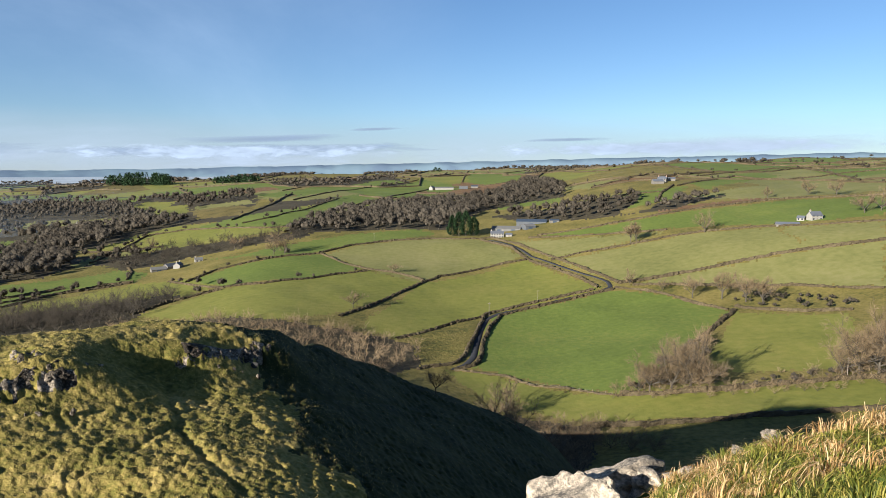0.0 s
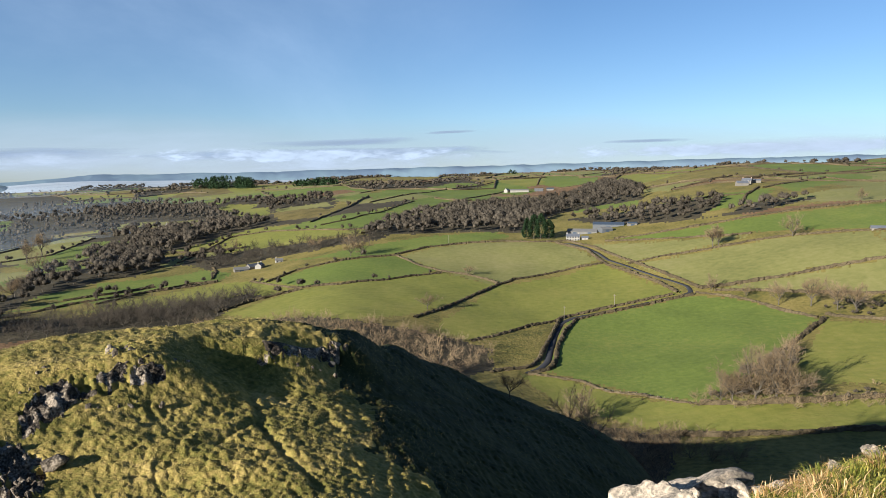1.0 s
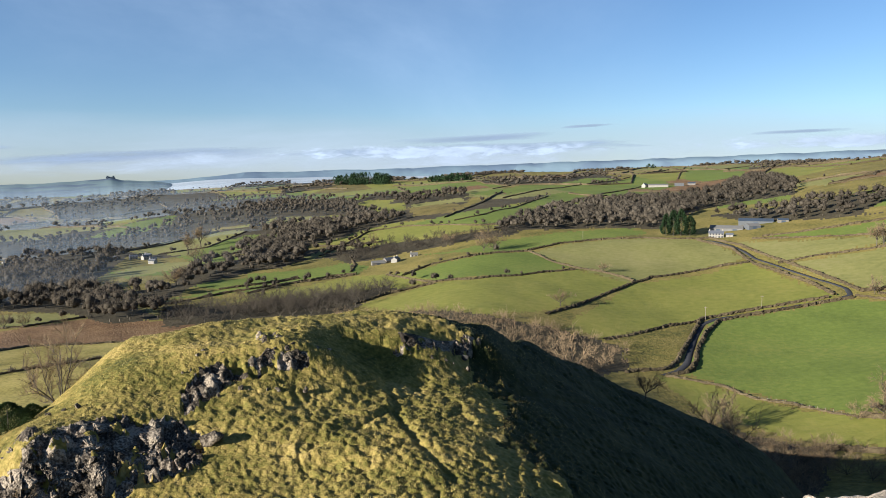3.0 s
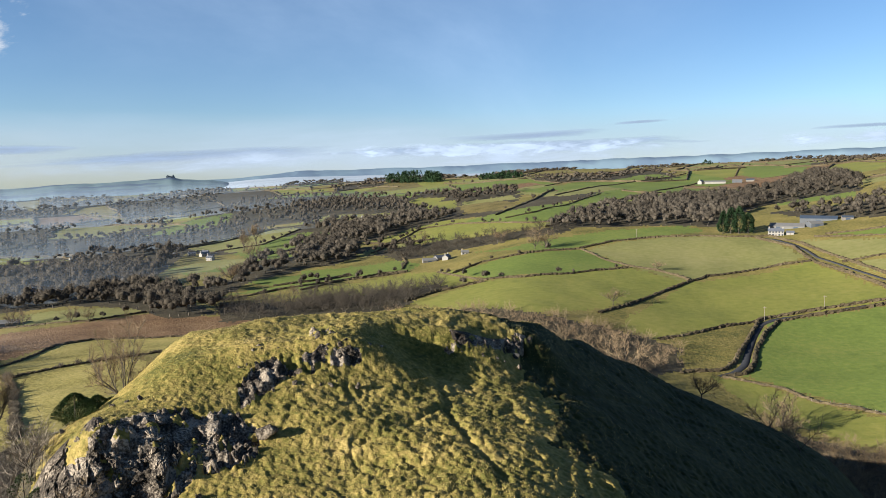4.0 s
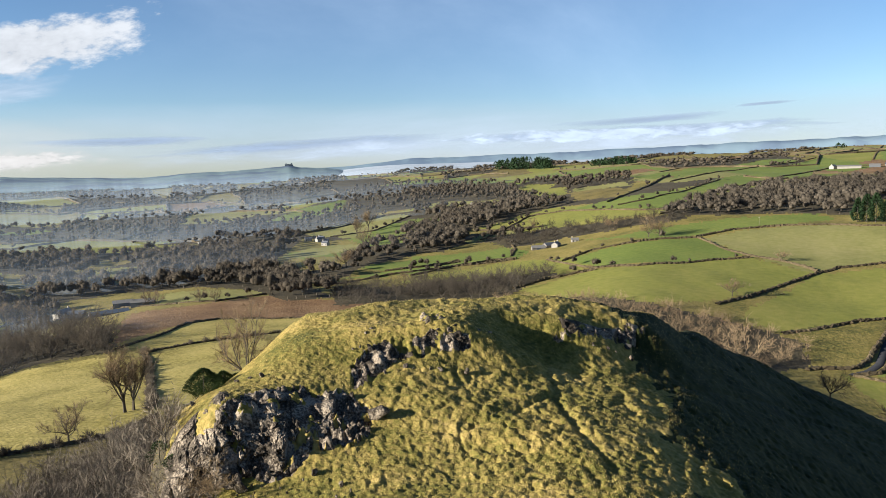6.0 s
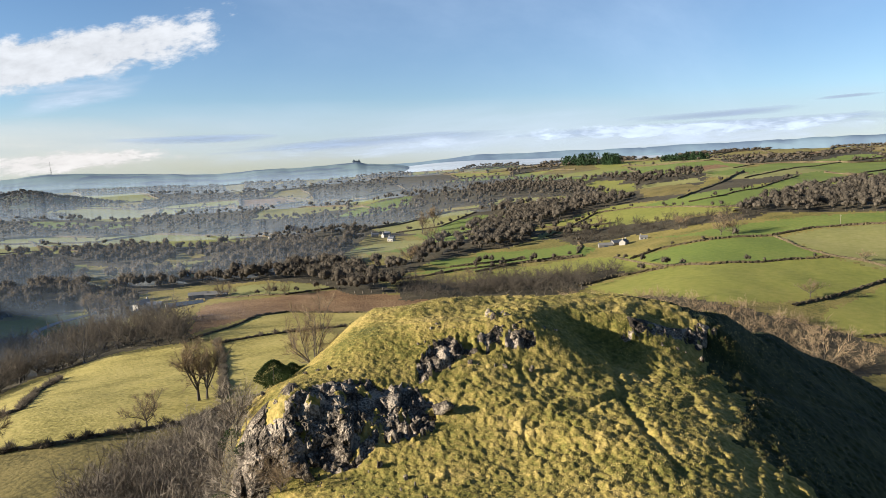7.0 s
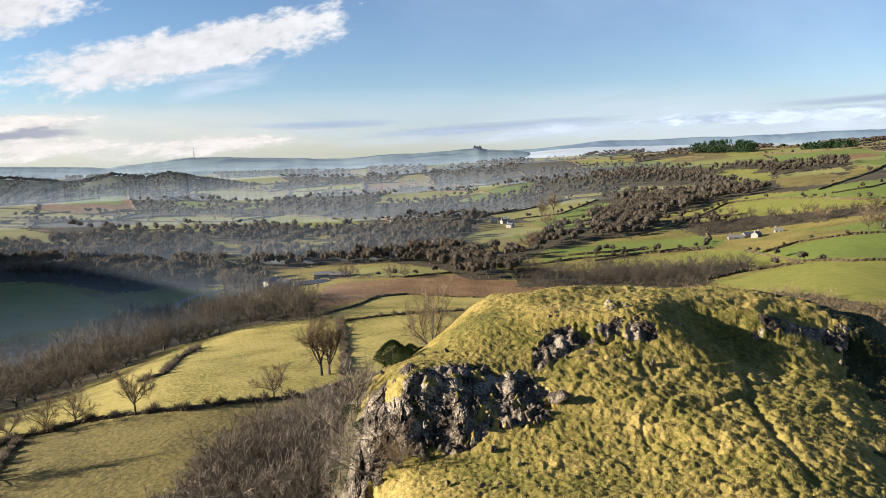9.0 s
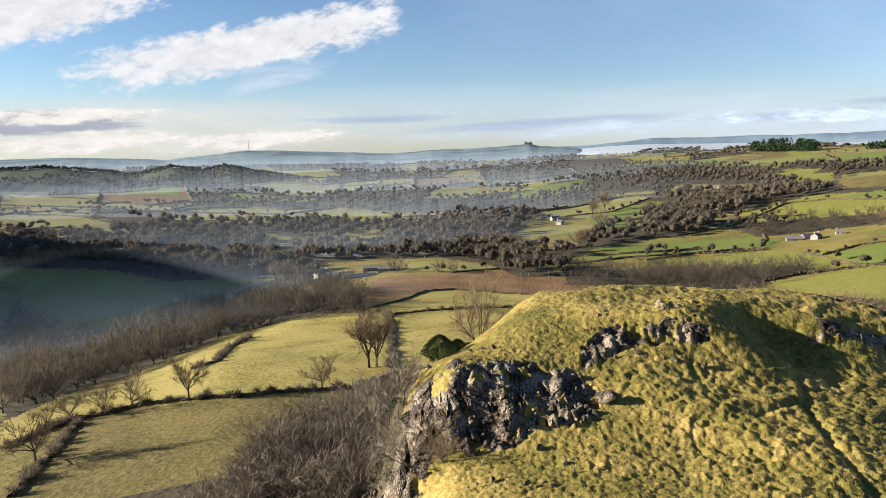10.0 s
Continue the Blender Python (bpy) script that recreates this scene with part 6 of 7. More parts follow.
crag("crag", -20.4, -14.0, (61.2, 66.0), (63.6, 68.4), 0.35, 0.0, ((0.78, 0.07, 0.7),), 15, "dark limestone ledge with a small cave")

outcrop(1, 14, (-51, -43), (42, 44), 0.2, 0.7)
outcrop(2, 14, (-43, -37), (44.5, 47), 0.2, 0.55)
outcrop(3, 12, (-39, -34), (52, 57), 0.2, 0.6)
outcrop(4, 8, (-34, -28), (52.5, 54), 0.2, 0.5)
outcrop(5, 16, (-54.6, -51.3), (41, 47), 0.25, 0.8)
outcrop(6, 6, (-21, -14.3), (62, 63), 0.15, 0.4)
outcrop(7, 10, (-50, -44), (50, 58), 0.15, 0.5)
rock(3, -35.4, 47.0, 0.95, (1.1, 1, 0.9), 0.4, 0.25, "large pale limestone boulder on the slope")
outcrop(8, 30, (-47, -37), (37, 43), 0.08, 0.28, "small limestone fragments in the grass")


def cave():
    x, y = spot(-15.0, 64.6)
    # solid lump under the ledge; near-black paint gives the darkness of a cave
    ob = new("cave_shade_lump", boulder_mesh(77, 0.55, 3))
    ob.data.materials.append(paint("cave_shade_black", (0.03, 0.028, 0.025)))
    ob.matrix_basis = Matrix.Translation((x, y, height(x, y) + 0.1)) @ Matrix.Diagonal((0.75, 0.5, 0.55, 1))
    tagged(ob, "near-black lump painted as the shade of a small cave", "cave")


cave()


# ---- foreground: limestone edge and long grass ----
def edge_rock(seed, bearing, distance, up, size, tilt, label):
    me = boulder_mesh(seed, 0.8, 5, 1.0, 8)
    me.materials.append(LICHEN)
    for p in me.polygons:
        p.use_smooth = True
    x, y = spot(bearing, distance)
    ob = new("boulder", me)
    ob.matrix_basis = Matrix.Translation((x, y, up)) @ Euler([radians(a) for a in tilt]).to_matrix().to_4x4() @ Matrix.Diagonal((*size, 1))
    return tagged(ob, label, "rock", group="foreground boulders")


edge_rock(5, 11.6, 5.95, 97.06, (0.6, 0.48, 0.72), (-12, -10, 30), "pale sunlit limestone boulder at the grassy edge")
edge_rock(9, 13.4, 6.6, 97.0, (0.66, 0.45, 0.42), (-8, 6, 10), "grey lichen-covered limestone boulder")
edge_rock(12, 17.0, 6.65, 97.04, (0.5, 0.34, 0.3), (4, 8, 70), "grey mossy limestone slab")
edge_rock(16, 19.8, 6.6, 97.2, (0.3, 0.22, 0.16), (4, 8, 20), "grey mossy limestone slab")
edge_rock(14, 25.5, 6.35, 97.8, (0.12, 0.09, 0.1), (0, 12, 20), "small white limestone in the grass")
edge_rock(15, 23.0, 6.45, 97.6, (0.07, 0.06, 0.07), (5, 0, 50), "small white limestone in the grass")


def grass_patch(name, count, area, tall, colours, seed, label, lay=0.5, keep=None, width=0.006):
    """Blades in tussocks. area: bearings and distances."""
    rng = np.random.default_rng(seed)
    n = count
    b = rng.uniform(area[0], area[1], n)
    d = np.sqrt(rng.uniform(area[2] ** 2, area[3] ** 2, n))
    x, y = np.sin(np.radians(b)) * d, np.cos(np.radians(b)) * d
    thick = lumps(x * 2.2, y * 2.2, seed) * 0.6 + 0.4 * lumps(x * 6, y * 6, seed + 1)
    ok = rng.random(n) < np.clip((thick - 0.25) * 2.2, 0.05, 1)
    if keep is not None:
        ok &= keep(x, y, b, d)
    x, y, thick = x[ok], y[ok], thick[ok]
    n = len(x)
    z = heights(x, y)
    r = np.hypot(x, y)
    near = np.clip((9 - r) / 2, 0, 1) * np.clip(r - 2, 0, 1)
    z = z + near * (0.24 * lumps(x * 2.2, y * 2.2, 51) + 0.09 * lumps(x * 6, y * 6, 52) - 0.18)
    long = tall * rng.uniform(0.45, 1.1, n) * (0.6 + 0.8 * thick)
    swirl = 6.28 * lumps(x * 1.1, y * 1.1, seed + 5) * 1.4 + rng.normal(0, 0.7, n)
    lean = lay * rng.uniform(0.2, 1.3, n)
    dx, dy = np.cos(swirl) * lean, np.sin(swirl) * lean
    w = width * rng.uniform(0.6, 1.5, n)
    sx, sy = -np.sin(swirl + rng.normal(0, 0.6, n)) * w, np.cos(swirl + rng.normal(0, 0.6, n)) * w
    base = np.stack([x, y, z - 0.01], 1)
    side = np.stack([sx, sy, 0 * sx], 1)
    mid = base + np.stack([dx * long * 0.35, dy * long * 0.35, long * 0.55], 1)
    up = np.sqrt(np.clip(1 - (lean * 0.8) ** 2, 0.05, 1))
    tip = base + np.stack([dx * long, dy * long, long * (0.45 + 0.5 * up - 0.35 * lean)], 1)
    co = np.stack([base - side, base + side, mid - side * 0.8, mid + side * 0.8, tip], 1).reshape(-1, 3)
    i = np.arange(n)[:, None] * 5
    tri = np.concatenate([i + [0, 1, 3], i + [0, 3, 2], i + [2, 3, 4]])
    return tagged(new(name, mesh(name, co, tri, [colours])), label, "grass", kind="stuff")


def tufts(name, count, blades, area, tall, colours, seed, label, keep, width=0.003):
    """Drooping tussocks: blades spread from each centre and bow over."""
    rng = np.random.default_rng(seed)
    b = rng.uniform(area[0], area[1], count)
    d = np.sqrt(rng.uniform(area[2] ** 2, area[3] ** 2, count))
    x, y = np.sin(np.radians(b)) * d, np.cos(np.radians(b)) * d
    ok = keep(x, y, b, d) & (rng.random(count) < 0.25 + 1.1 * lumps(x * 1.7, y * 1.7, seed))
    x, y = x[ok], y[ok]
    size = rng.uniform(0.35, 1.6, len(x))
    lie = rng.normal(-0.4, 0.9, len(x))
    cx, cy, size, lie = (np.repeat(v, blades) for v in (x, y, size, lie))
    n = len(cx)
    a = rng.uniform(0, 2 * math.pi, n)
    q = 0.07 * size * np.sqrt(rng.random(n))
    px, py = cx + np.cos(a) * q, cy + np.sin(a) * q
    r = np.hypot(px, py)
    near = np.clip((9 - r) / 2, 0, 1) * np.clip(r - 2, 0, 1)
    pz = heights(px, py) + near * (0.24 * lumps(px * 2.2, py * 2.2, 51) + 0.09 * lumps(px * 6, py * 6, 52) - 0.18)
    long = tall * size * rng.uniform(0.5, 1.15, n)
    bow = rng.uniform(0.45, 1.3, n)
    ux, uy = np.cos(a) * 0.7 + np.cos(lie) * 0.6 + rng.normal(0, 0.2, n), np.sin(a) * 0.7 + np.sin(lie) * 0.6 + rng.normal(0, 0.2, n)
    w = width * rng.uniform(0.6, 1.5, n)
    turn = rng.uniform(0, 2 * math.pi, n)
    side = np.stack([np.cos(turn) * w, np.sin(turn) * w, 0 * w], 1)
    base = np.stack([px, py, pz - 0.015], 1)
    mid = base + np.stack([ux * long * 0.25 * bow, uy * long * 0.25 * bow, long * 0.55], 1)
    high = base + np.stack([ux * long * 0.6 * bow, uy * long * 0.6 * bow, long * (0.92 - 0.35 * bow)], 1)
    tip = base + np.stack([ux * long * bow, uy * long * bow, long * (1.12 - 0.8 * bow)], 1)
    co = np.stack([base - side, base + side, mid - side, mid + side, high - side * 0.7, high + side * 0.7, tip], 1).reshape(-1, 3)
    i = np.arange(n)[:, None] * 7
    tri = np.concatenate([i + [0, 1, 3], i + [0, 3, 2], i + [2, 3, 5], i + [2, 5, 4], i + [4, 5, 6]])
    return tagged(new(name, mesh(name, co, tri, [colours])), label, "grass", kind="stuff")


def blade(name, tones):
    m, n, l, b = nodes_of(name)
    isle = n.new("ShaderNodeNewGeometry")
    ramp = n.new("ShaderNodeValToRGB")
    for i, c in enumerate(tones):
        e = ramp.color_ramp.elements[0] if i == 0 else ramp.color_ramp.elements[-1] if i == len(tones) - 1 else ramp.color_ramp.elements.new(i / (len(tones) - 1))
        e.color = (*c, 1)
    l.new(isle.outputs["Random Per Island"], ramp.inputs[0])
    l.new(ramp.outputs[0], b.inputs["Base Color"])
    b.inputs["Roughness"].default_value = 0.55
    b.inputs["Specular IOR Level"].default_value = 0.3
    thin = n.new("ShaderNodeBsdfTranslucent")
    l.new(ramp.outputs[0], thin.inputs["Color"])
    mix = n.new("ShaderNodeMixShader")
    mix.inputs[0].default_value = 0.3
    l.new(b.outputs[0], mix.inputs[1])
    l.new(thin.outputs[0], mix.inputs[2])
    l.new(mix.outputs[0], n["Material Output"].inputs["Surface"])
    return m


GREEN_BLADE = blade("green_grass_blades", [(0.055, 0.072, 0.01), (0.14, 0.155, 0.018), (0.27, 0.25, 0.034), (0.42, 0.33, 0.08)])
STRAW_BLADE = blade("straw_grass_blades", [(0.24, 0.12, 0.035), (0.44, 0.26, 0.085), (0.6, 0.4, 0.17), (0.7, 0.5, 0.26)])
TUSSOCK = blade("tussock_blades", [(0.18, 0.155, 0.034), (0.38, 0.285, 0.075), (0.56, 0.42, 0.125), (0.7, 0.54, 0.2)])


def off_rock(x, y, b, d):
    return (d < 5.75 + 0.14 * np.clip(b - 15, 0, 9)) & (d < 4.9 + 0.25 * np.clip(b - 8, 0, 30))


grass_patch("green_grass", 42000, (7, 35, 3.7, 6.9), 0.09, GREEN_BLADE, 3, "thick green grass on the foreground bank", 0.7, off_rock, 0.003)
tufts("green_tussocks", 800, 70, (7, 35, 3.8, 6.9), 0.115, GREEN_BLADE, 6, "drooping green grass tussocks on the bank", off_rock)
tufts("straw_grass", 330, 70, (7, 35, 4.4, 7.0), 0.17, STRAW_BLADE, 4, "long straw-coloured winter grass on the bank", off_rock, 0.0026)
grass_patch("grass_stalks", 90, (14, 36, 4.5, 6.7), 0.24, STRAW_BLADE, 5, "thin dry grass stalks on the bank", 0.18, off_rock, 0.002)


def off_crag(x, y, b, d):
    keep = np.ones(len(x), bool)
    for e in CRAGS:
        keep &= ~inside(e, x, y)
    for line in TRACKS:
        keep &= from_line(line, x, y) > 0.35
    return keep


def knoll_grass():
    rng = np.random.default_rng(12)
    n = 250000
    b, d = rng.uniform(-57, 6, n), 34 + 62 * rng.random(n) ** 1.35
    x, y = np.sin(np.radians(b)) * d, np.cos(np.radians(b)) * d
    relief = knoll_relief(x, y, d, b)
    # straw thins towards the right flank so its painted shade stays dark
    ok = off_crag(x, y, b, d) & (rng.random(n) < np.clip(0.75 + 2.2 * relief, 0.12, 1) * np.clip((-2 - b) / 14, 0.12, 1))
    x, y, b, d, relief = x[ok], y[ok], b[ok], d[ok], relief[ok]
    n = len(x)
    lie = 6.28 * lumps(x * 0.8, y * 0.8, 91)
    way = np.stack([0.45 * np.cos(lie) + rng.normal(0.1, 0.3, n), 0.45 * np.sin(lie) + rng.normal(-0.15, 0.3, n), rng.uniform(0.5, 1.0, n)], 1)
    way /= np.linalg.norm(way, axis=1)[:, None]
    soup = Soup()
    soup.slivers(np.stack([x, y, heights(x, y) + relief - 0.03], 1), way, rng.uniform(0.08, 0.2, n), rng.uniform(0.01, 0.024, n), rng)
    tagged(new("tussock_grass", mesh("tussock_grass", *soup.arrays(), [TUSSOCK])), "rough yellow-green tussock grass on the knoll", "grass", kind="stuff")


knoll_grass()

# ---- clouds, far mountains and mist ----
def cloud_material(name, white, strength, scale, grain, cover, soft, seed, swirl=0.4, dim=0.72):
    m, n, l, b = nodes_of(name)
    n.remove(b)
    uv = n.new("ShaderNodeUVMap")
    uv.uv_map = "UVMap"
    split = n.new("ShaderNodeSeparateXYZ")
    l.new(uv.outputs[0], split.inputs[0])

    def bell(out):
        a = n.new("ShaderNodeMath")
        a.operation = "MULTIPLY_ADD"
        a.inputs[1].default_value, a.inputs[2].default_value = 2, -1
        l.new(out, a.inputs[0])
        c = n.new("ShaderNodeMath")
        c.operation = "MULTIPLY"
        l.new(a.outputs[0], c.inputs[0])
        l.new(a.outputs[0], c.inputs[1])
        d = n.new("ShaderNodeMath")
        d.operation = "SUBTRACT"
        d.inputs[0].default_value = 1
        l.new(c.outputs[0], d.inputs[1])
        return d.outputs[0]

    fall = n.new("ShaderNodeMath")
    fall.operation = "MULTIPLY"
    l.new(bell(split.outputs[0]), fall.inputs[0])
    l.new(bell(split.outputs[1]), fall.inputs[1])
    place = n.new("ShaderNodeMapping")
    place.inputs["Scale"].default_value = (scale[0], scale[1], 1)
    place.inputs["Location"].default_value = (seed * 3.7, seed * 1.3, seed)
    wide = n.new("ShaderNodeUVMap")
    wide.uv_map = "degrees"
    l.new(wide.outputs[0], place.inputs["Vector"])
    tex = n.new("ShaderNodeTexNoise")
    tex.inputs["Scale"].default_value, tex.inputs["Detail"].default_value, tex.inputs["Roughness"].default_value = grain, 10, 0.62
    tex.inputs["Distortion"].default_value = swirl
    l.new(place.outputs[0], tex.inputs["Vector"])
    add = n.new("ShaderNodeMath")
    add.operation = "MULTIPLY_ADD"
    add.inputs[1].default_value = 0.55
    l.new(fall.outputs[0], add.inputs[0])
    l.new(tex.outputs[0], add.inputs[2])
    rng = n.new("ShaderNodeMapRange")
    rng.interpolation_type = "SMOOTHSTEP"
    rng.inputs["From Min"].default_value, rng.inputs["From Max"].default_value = 1 - cover, 1 - cover + soft
    l.new(add.outputs[0], rng.inputs[0])
    edge = n.new("ShaderNodeMapRange")
    edge.inputs["From Max"].default_value = 0.25
    l.new(fall.outputs[0], edge.inputs[0])
    alpha = n.new("ShaderNodeMath")
    alpha.operation = "MULTIPLY"
    l.new(rng.outputs[0], alpha.inputs[0])
    l.new(edge.outputs[0], alpha.inputs[1])
    glow = n.new("ShaderNodeEmission")
    shade = n.new("ShaderNodeValToRGB")
    shade.color_ramp.elements[0].position, shade.color_ramp.elements[1].position = 0.35, 0.65
    shade.color_ramp.elements[0].color, shade.color_ramp.elements[1].color = (*(v * dim for v in white), 1), (*white, 1)
    l.new(tex.outputs[0], shade.inputs[0])
    l.new(shade.outputs[0], glow.inputs[0])
    glow.inputs[1].default_value = strength
    clear = n.new("ShaderNodeBsdfTransparent")
    mix = n.new("ShaderNodeMixShader")
    l.new(alpha.outputs[0], mix.inputs[0])
    l.new(clear.outputs[0], mix.inputs[1])
    l.new(glow.outputs[0], mix.inputs[2])
    l.new(mix.outputs[0], n["Material Output"].inputs["Surface"])
    return m


CLOUD_COUNT = [0]


def cloud(a, b, thick, material, label):
    """A cloud between two directions (bearing, elevation), thick degrees deep."""
    nu, nv = 40, 10
    CLOUD_COUNT[0] += 1
    away = 4950 - 9 * CLOUD_COUNT[0]
    u, v = np.meshgrid(np.linspace(0, 1, nu), np.linspace(0, 1, nv), indexing="ij")
    length = math.hypot(b[0] - a[0], b[1] - a[1])
    ox, oy = -(b[1] - a[1]) / length * thick, (b[0] - a[0]) / length * thick
    bear = np.radians(a[0] + (b[0] - a[0]) * u + ox * (v - 0.5))
    rise = np.radians(a[1] + (b[1] - a[1]) * u + oy * (v - 0.5))
    co = np.stack([np.sin(bear) * np.cos(rise), np.cos(bear) * np.cos(rise), np.sin(rise)], -1) * away + np.array([0, 0, 100])
    i = (np.arange(nu - 1)[:, None] * nv + np.arange(nv - 1)[None, :]).ravel()
    quads = np.stack([i, i + 1, i + nv + 1, i + nv], 1)
    me = mesh("cloud", co.reshape(-1, 3), quads, [material], smooth=True)
    uv = me.uv_layers.new(name="UVMap")
    flat = np.stack([u, v], -1).reshape(-1, 2)[quads.ravel()]
    uv.data.foreach_set("uv", flat.ravel())
    deg = me.uv_layers.new(name="degrees")
    deg.data.foreach_set("uv", (flat * np.array([length, thick])).ravel())
    ob = tagged(new("cloud", me), label, "cloud", group="clouds")
    ob.visible_shadow = False
    return ob


CLOUD_WHITE = cloud_material("sunlit_cloud", (1.0, 0.95, 0.88), 0.315, (0.42, 0.85), 1.0, 0.35, 0.26, 1, 0.1, 0.8)
CLOUD_DARK = cloud_material("flat_grey_cloud", (0.56, 0.55, 0.58), 0.3, (0.1, 1.2), 1.0, 0.42, 0.3, 8, 0.1)
CLOUD_WARM = cloud_material("warm_low_haze", (1.0, 0.86, 0.68), 0.33, (0.05, 0.2), 1.0, 0.5, 1.3, 9, 0.1)
CLOUD_GREY = cloud_material("grey_cloud", (0.52, 0.59, 0.68), 0.34, (0.14, 1.5), 1.0, 0.3, 0.42, 2)
CLOUD_PUFF = cloud_material("small_cumulus", (0.86, 0.92, 0.98), 0.36, (0.45, 1.7), 1.0, 0.26, 0.32, 7)
CLOUD_LOW = cloud_material("low_cream_cloud", (1.0, 0.89, 0.76), 0.34, (0.5, 1.5), 1.0, 0.27, 0.3, 3, 0.15, 0.82)
CLOUD_THIN = cloud_material("thin_cloud", (0.85, 0.9, 0.95), 0.31, (0.12, 0.7), 1.0, 0.3, 0.6, 4)
VEIL = cloud_material("high_cirrus_veil", (0.8, 0.9, 1.0), 0.345, (0.03, 0.06), 1.0, 0.6, 2.1, 6)
HAZE_BANK = cloud_material("horizon_haze", (0.85, 0.92, 0.96), 0.28, (0.02, 0.1), 1.0, 0.5, 1.0, 5)
cloud((-150, 1.2), (100, 1.6), 6.5, HAZE_BANK, "pale haze bank along the whole horizon")
cloud((-62, 14), (4, 13), 30, VEIL, "faint milky veil of high cirrus")
cloud((-77.5, 4.0), (-47.6, 10.3), 4.5, CLOUD_WHITE, "bright white wispy cloud bank in blue sky")
cloud((-67.0, 3.95), (-54.0, 6.05), 2.70, CLOUD_THIN, "thin white lower edge of a cloud")
cloud((-86.0, 6.3), (-67.0, 11.6), 5.0, CLOUD_WHITE, "bright white cloud high over the valley")
cloud((-100, 1.0), (-44, 1.2), 5.0, CLOUD_WARM, "warm glowing haze low over the valley")
cloud((-90.6, 1.35), (-68.2, 1.80), 2.2, CLOUD_DARK, "grey flat cloud with pale edges")
cloud((-85.1, 1.84), (-65.1, 2.31), 1.62, CLOUD_LOW, "cream lit edge of a flat cloud")
cloud((-83.9, -0.14), (-63.6, 0.79), 2.34, CLOUD_LOW, "low cream cumulus bank near the horizon")
cloud((-72.3, -0.15), (-51.6, 0.79), 2.07, CLOUD_LOW, "low cream cumulus bank near the horizon")
cloud((-60.2, 1.60), (-45.3, 1.74), 0.90, CLOUD_GREY, "thin grey cloud streak")
cloud((-54.2, 0.57), (-25.3, 1.77), 1.35, CLOUD_GREY, "long grey cloud streak over the hills")
cloud((-55.1, 0.06), (-22.4, 1.28), 1.80, CLOUD_THIN, "long pale cloud bank over the hills")
cloud((-21.8, 2.00), (-5.5, 2.59), 0.72, CLOUD_GREY, "thin grey cloud streak")
cloud((-33.9, 1.10), (5.2, 1.84), 1.17, CLOUD_GREY, "long grey cloud band above the horizon")
cloud((-36.1, 0.35), (7.4, 1.05), 2.25, CLOUD_THIN, "pale cloud bank on the horizon")
cloud((5.2, 2.19), (14.2, 2.35), 0.41, CLOUD_GREY, "short thin cloud streak")
cloud((-8.1, 3.01), (-2.4, 3.21), 0.36, CLOUD_GREY, "short thin cloud streak")
cloud((-34, 1.15), (2, 1.5), 1.5, CLOUD_PUFF, "row of small pale cumulus on the horizon")
cloud((-2, 1.35), (38, 1.85), 1.4, CLOUD_PUFF, "row of small pale cumulus on the horizon")
cloud((1.6, 1.41), (36.9, 1.94), 1.98, CLOUD_THIN, "pale cloud bank on the horizon")


def far_ridge(name, points, away, deep, material, label, seed):
    """Far land along a skyline of (bearing, elevation) knots, rounded back over its depth."""
    k = np.array(points, float)
    b = np.arange(k[0, 0], k[-1, 0], 0.25)
    e = np.interp(b, k[:, 0], k[:, 1]) + 0.08 * (lumps(b * 0.8, b * 0, seed) - 0.5) + 0.04 * (lumps(b * 2.6, b * 0, seed + 1) - 0.5)
    top = 100 + away * np.tan(np.radians(e))
    rows = []
    for t, h in ((0.0, -0.35), (0.35, 0.35), (0.7, 0.8), (1.0, 1.0), (1.15, 0.9)):
        r = away - deep * (1 - t)
        base = np.minimum(12, top - 25)
        z = base + (top - base) * h + 6 * (lumps(b * 1.3 + 9 * t, b * 0 + 5 * t, seed + 2) - 0.5) * (t < 1)
        rows.append(np.stack([np.sin(np.radians(b)) * r, np.cos(np.radians(b)) * r, z], 1))
    m = len(rows)
    co = np.stack(rows, 1).reshape(-1, 3)
    i = (np.arange(len(b) - 1)[:, None] * m + np.arange(m - 1)[None, :]).ravel()
    me = mesh(name, co, np.stack([i + m, i + m + 1, i + 1, i], 1), [material], smooth=True)
    return tagged(new(name, me), label, "hills", kind="structure")


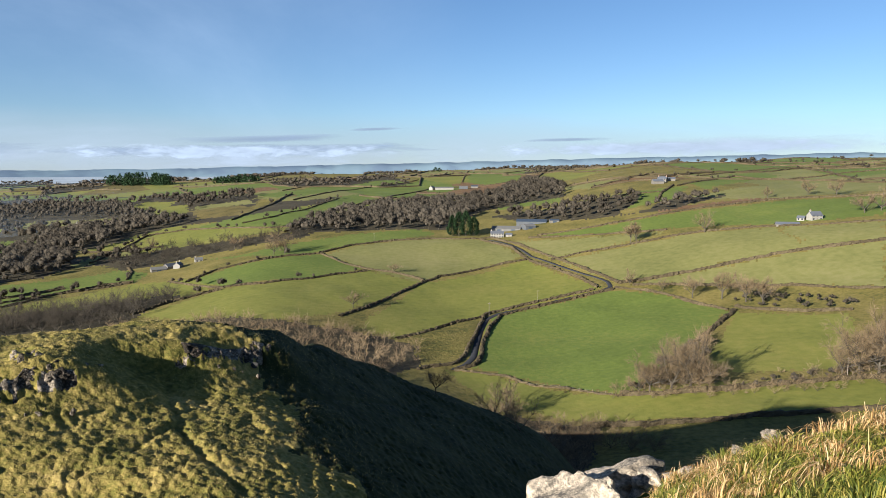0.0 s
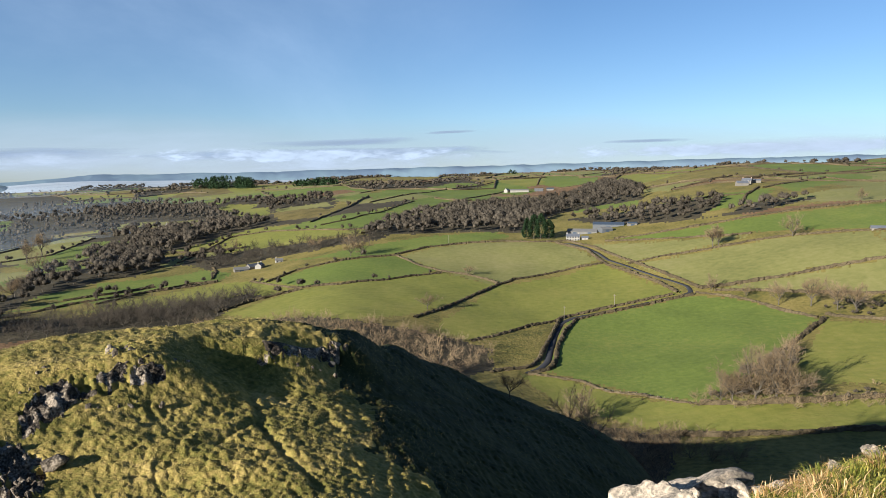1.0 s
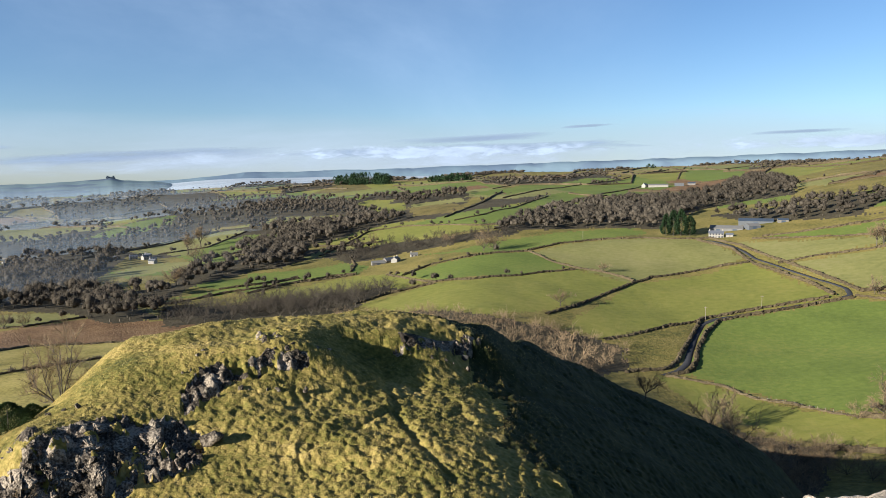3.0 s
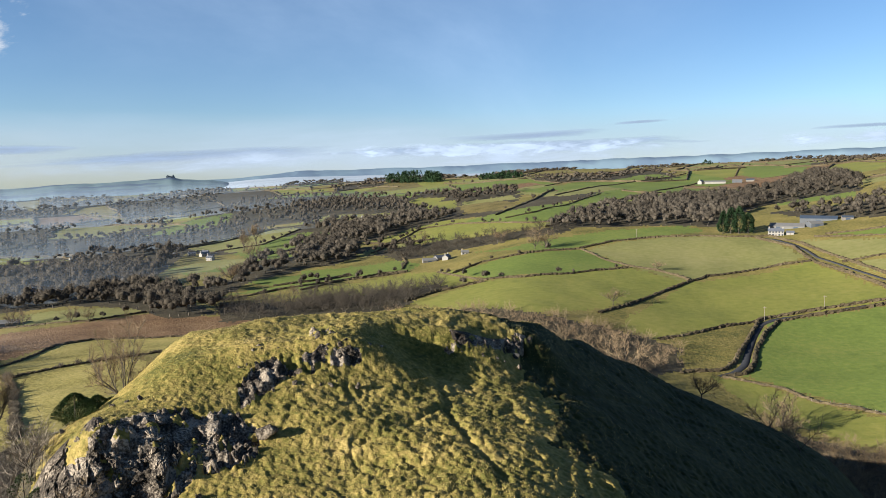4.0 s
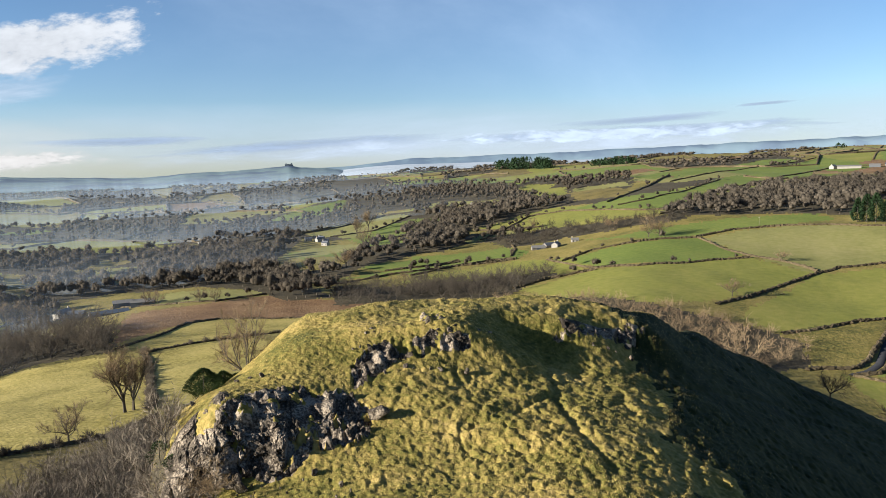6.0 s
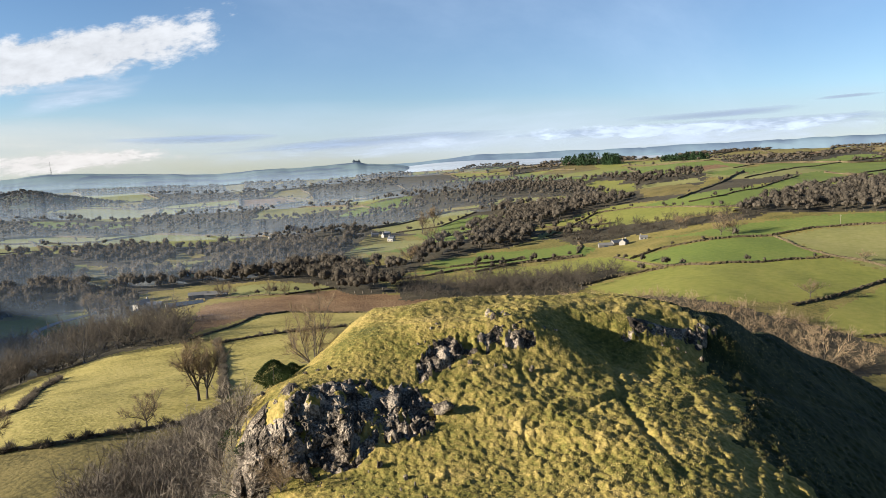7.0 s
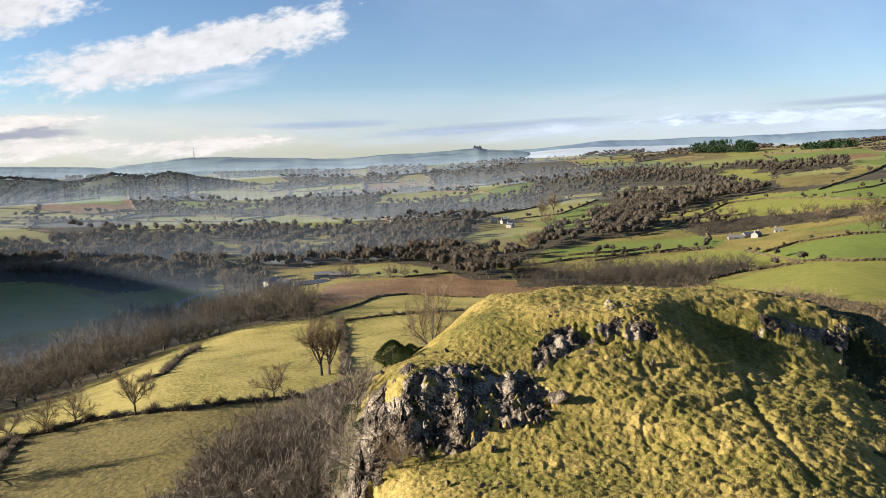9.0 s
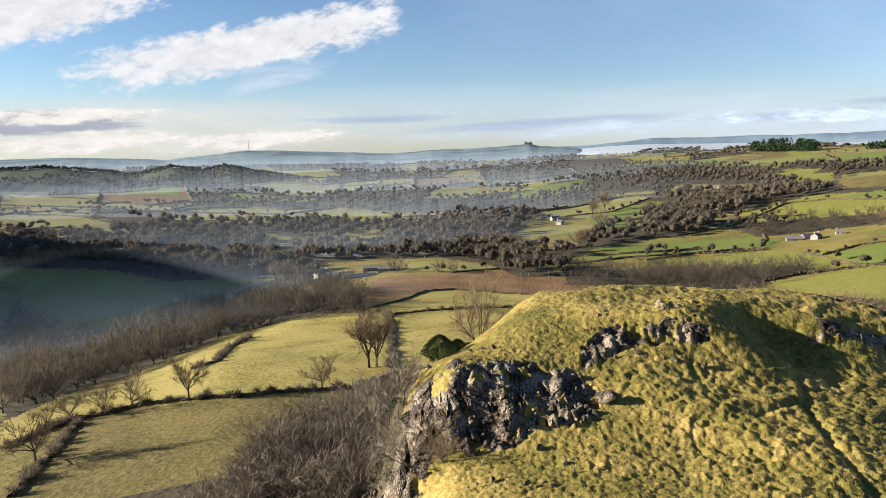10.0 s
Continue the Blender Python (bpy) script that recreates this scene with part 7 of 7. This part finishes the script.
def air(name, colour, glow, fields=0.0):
    """Far land with haze put into its colour and glow; fields: how strongly woods and pastures are told apart on it."""
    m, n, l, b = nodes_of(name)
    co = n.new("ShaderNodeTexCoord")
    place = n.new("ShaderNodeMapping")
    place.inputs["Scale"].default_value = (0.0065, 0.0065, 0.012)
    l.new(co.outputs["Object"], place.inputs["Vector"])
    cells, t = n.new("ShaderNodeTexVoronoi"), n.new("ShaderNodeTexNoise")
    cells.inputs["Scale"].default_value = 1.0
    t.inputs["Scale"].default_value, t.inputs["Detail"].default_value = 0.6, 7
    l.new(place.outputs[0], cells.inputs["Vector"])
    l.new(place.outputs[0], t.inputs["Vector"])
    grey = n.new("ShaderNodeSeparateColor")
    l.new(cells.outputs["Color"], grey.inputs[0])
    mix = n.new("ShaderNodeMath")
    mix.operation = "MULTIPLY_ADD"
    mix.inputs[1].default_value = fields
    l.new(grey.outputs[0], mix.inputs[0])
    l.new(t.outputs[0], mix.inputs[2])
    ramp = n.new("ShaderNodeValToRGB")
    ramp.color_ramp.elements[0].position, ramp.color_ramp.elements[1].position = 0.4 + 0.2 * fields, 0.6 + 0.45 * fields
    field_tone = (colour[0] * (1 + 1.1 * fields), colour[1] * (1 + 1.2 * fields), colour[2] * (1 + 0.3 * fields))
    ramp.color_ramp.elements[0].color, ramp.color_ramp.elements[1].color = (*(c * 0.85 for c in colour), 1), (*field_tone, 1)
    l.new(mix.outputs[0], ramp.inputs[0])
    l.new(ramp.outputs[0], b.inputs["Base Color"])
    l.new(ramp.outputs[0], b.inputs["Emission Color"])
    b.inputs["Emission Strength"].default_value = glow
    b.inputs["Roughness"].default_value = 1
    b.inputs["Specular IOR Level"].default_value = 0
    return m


# Land tones carry painted blue haze and a faint glow; the mist glows too.
FAR_BLUE = air("haze_blue_distance", (0.125, 0.165, 0.22), 0.1, 0.15)
RIDGE_BLUE = air("haze_blue_ridge", (0.1, 0.128, 0.17), 0.08, 0.35)
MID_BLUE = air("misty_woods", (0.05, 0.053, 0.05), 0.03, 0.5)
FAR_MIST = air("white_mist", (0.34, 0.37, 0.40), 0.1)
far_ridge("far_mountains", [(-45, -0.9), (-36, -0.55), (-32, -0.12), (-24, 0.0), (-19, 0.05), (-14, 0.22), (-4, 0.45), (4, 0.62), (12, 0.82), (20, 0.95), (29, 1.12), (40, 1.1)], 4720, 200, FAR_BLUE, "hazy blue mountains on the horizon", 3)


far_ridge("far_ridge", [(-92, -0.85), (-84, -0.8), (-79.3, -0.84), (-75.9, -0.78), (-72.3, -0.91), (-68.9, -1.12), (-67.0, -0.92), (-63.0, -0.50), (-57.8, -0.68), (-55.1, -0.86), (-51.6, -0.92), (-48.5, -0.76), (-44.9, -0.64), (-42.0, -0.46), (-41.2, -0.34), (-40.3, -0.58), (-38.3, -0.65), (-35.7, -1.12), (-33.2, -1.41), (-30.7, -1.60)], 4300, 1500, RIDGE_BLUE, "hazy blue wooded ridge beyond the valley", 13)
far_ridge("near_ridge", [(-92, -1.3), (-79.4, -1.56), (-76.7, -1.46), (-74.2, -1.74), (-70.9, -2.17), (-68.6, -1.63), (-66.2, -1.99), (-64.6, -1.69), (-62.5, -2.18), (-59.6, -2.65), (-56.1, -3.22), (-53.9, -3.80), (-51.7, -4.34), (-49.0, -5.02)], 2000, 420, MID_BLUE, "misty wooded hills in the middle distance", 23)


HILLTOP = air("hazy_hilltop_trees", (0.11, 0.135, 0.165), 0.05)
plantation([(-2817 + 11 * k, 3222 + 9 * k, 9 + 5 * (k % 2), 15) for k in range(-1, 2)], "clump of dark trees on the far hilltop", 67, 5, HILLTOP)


def ridge_woods(points, away, deep, count, seed, label):
    """Trees over the slopes and along the crest of a far ridge."""
    rng = np.random.default_rng(seed)
    k = np.array(points, float)
    b = rng.uniform(k[0, 0], k[-1, 0], count)
    t = np.where(rng.random(count) < 0.35, 1.0, rng.uniform(0.3, 1.0, count))
    ok = (lumps(b * 0.9, t * 3, seed) > 0.4) | (t == 1.0)
    b, t = b[ok], t[ok]
    top = 100 + away * np.tan(np.radians(np.interp(b, k[:, 0], k[:, 1])))
    base = np.minimum(12, top - 25)
    z = base + (top - base) * np.interp(t, (0.0, 0.35, 0.7, 1.0), (-0.35, 0.35, 0.8, 1.0)) - 3
    r = away - deep * (1 - t)
    tall = rng.uniform(9, 16, len(b))
    grove("woodland", list(zip(np.sin(np.radians(b)) * r, np.cos(np.radians(b)) * r, tall, tall * 1.3, z)), KIT[("broad", -2)], label, True)


ridge_woods([(-92, -1.3), (-79.4, -1.56), (-76.7, -1.46), (-74.2, -1.74), (-70.9, -2.17), (-68.6, -1.63), (-66.2, -1.99), (-64.6, -1.69), (-62.5, -2.18), (-59.6, -2.65), (-56.1, -3.22)], 2000, 420, 1900, 41, "misty leafless wood on the middle hills")


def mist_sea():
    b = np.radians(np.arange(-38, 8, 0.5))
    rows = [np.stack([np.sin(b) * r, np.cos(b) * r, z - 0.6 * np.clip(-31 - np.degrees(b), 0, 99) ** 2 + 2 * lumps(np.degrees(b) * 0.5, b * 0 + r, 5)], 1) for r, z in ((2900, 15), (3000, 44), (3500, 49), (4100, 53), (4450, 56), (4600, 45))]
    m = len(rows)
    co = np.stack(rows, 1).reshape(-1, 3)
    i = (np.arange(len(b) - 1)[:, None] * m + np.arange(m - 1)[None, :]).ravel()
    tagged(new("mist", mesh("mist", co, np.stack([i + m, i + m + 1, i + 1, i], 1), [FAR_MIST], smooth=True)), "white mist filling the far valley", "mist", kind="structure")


mist_sea()


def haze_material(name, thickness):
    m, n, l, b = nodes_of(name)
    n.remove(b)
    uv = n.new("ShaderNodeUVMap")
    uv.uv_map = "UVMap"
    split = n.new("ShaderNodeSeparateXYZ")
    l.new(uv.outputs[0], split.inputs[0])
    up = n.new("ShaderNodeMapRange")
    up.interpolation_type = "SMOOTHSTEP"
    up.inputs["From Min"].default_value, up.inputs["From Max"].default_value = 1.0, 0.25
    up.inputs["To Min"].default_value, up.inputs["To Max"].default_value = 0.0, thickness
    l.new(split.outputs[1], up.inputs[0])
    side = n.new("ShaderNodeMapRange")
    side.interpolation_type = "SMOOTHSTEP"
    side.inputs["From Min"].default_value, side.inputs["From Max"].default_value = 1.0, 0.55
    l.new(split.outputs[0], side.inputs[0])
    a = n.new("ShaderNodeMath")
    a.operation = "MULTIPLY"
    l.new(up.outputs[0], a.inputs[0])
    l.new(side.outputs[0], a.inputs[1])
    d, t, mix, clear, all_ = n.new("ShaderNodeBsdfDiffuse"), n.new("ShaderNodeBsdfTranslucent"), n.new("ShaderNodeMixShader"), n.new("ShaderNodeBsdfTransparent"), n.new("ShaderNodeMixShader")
    # the pale blue of distant haze is the sheet's own colour
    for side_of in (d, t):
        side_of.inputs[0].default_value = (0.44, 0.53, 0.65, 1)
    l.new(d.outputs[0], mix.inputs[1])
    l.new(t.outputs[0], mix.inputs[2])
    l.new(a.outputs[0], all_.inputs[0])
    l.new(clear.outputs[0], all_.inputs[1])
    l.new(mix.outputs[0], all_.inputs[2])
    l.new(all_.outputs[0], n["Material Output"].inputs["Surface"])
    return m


def haze_sheet(r, low, high, b0, b1, thickness):
    """A thin standing sheet in place of haze and valley mist, finely folded, denser below."""
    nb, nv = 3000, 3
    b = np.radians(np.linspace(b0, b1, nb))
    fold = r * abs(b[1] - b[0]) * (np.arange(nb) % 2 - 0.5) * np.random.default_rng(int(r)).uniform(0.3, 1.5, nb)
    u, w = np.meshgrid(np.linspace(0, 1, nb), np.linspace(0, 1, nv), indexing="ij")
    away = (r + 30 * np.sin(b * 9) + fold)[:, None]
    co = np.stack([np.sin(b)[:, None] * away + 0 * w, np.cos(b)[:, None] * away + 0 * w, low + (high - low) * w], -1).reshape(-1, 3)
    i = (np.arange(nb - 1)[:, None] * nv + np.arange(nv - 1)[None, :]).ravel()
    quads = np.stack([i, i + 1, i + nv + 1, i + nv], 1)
    me = mesh("haze_sheet", co, quads, [haze_material("valley_haze", thickness)])
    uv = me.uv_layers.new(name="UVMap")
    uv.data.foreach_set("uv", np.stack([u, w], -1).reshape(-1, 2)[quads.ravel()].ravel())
    ob = tagged(new("haze_sheet", me), "thin bluish sheet standing in for valley haze and mist", "mist", kind="structure")
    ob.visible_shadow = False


# Sheets stand in for haze; the nearest also brighten the dark valley on the left.
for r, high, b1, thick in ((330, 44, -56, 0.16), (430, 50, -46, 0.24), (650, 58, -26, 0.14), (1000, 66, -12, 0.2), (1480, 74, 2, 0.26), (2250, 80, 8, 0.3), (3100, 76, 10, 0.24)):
    haze_sheet(r, -20, high, -92, b1, thick)
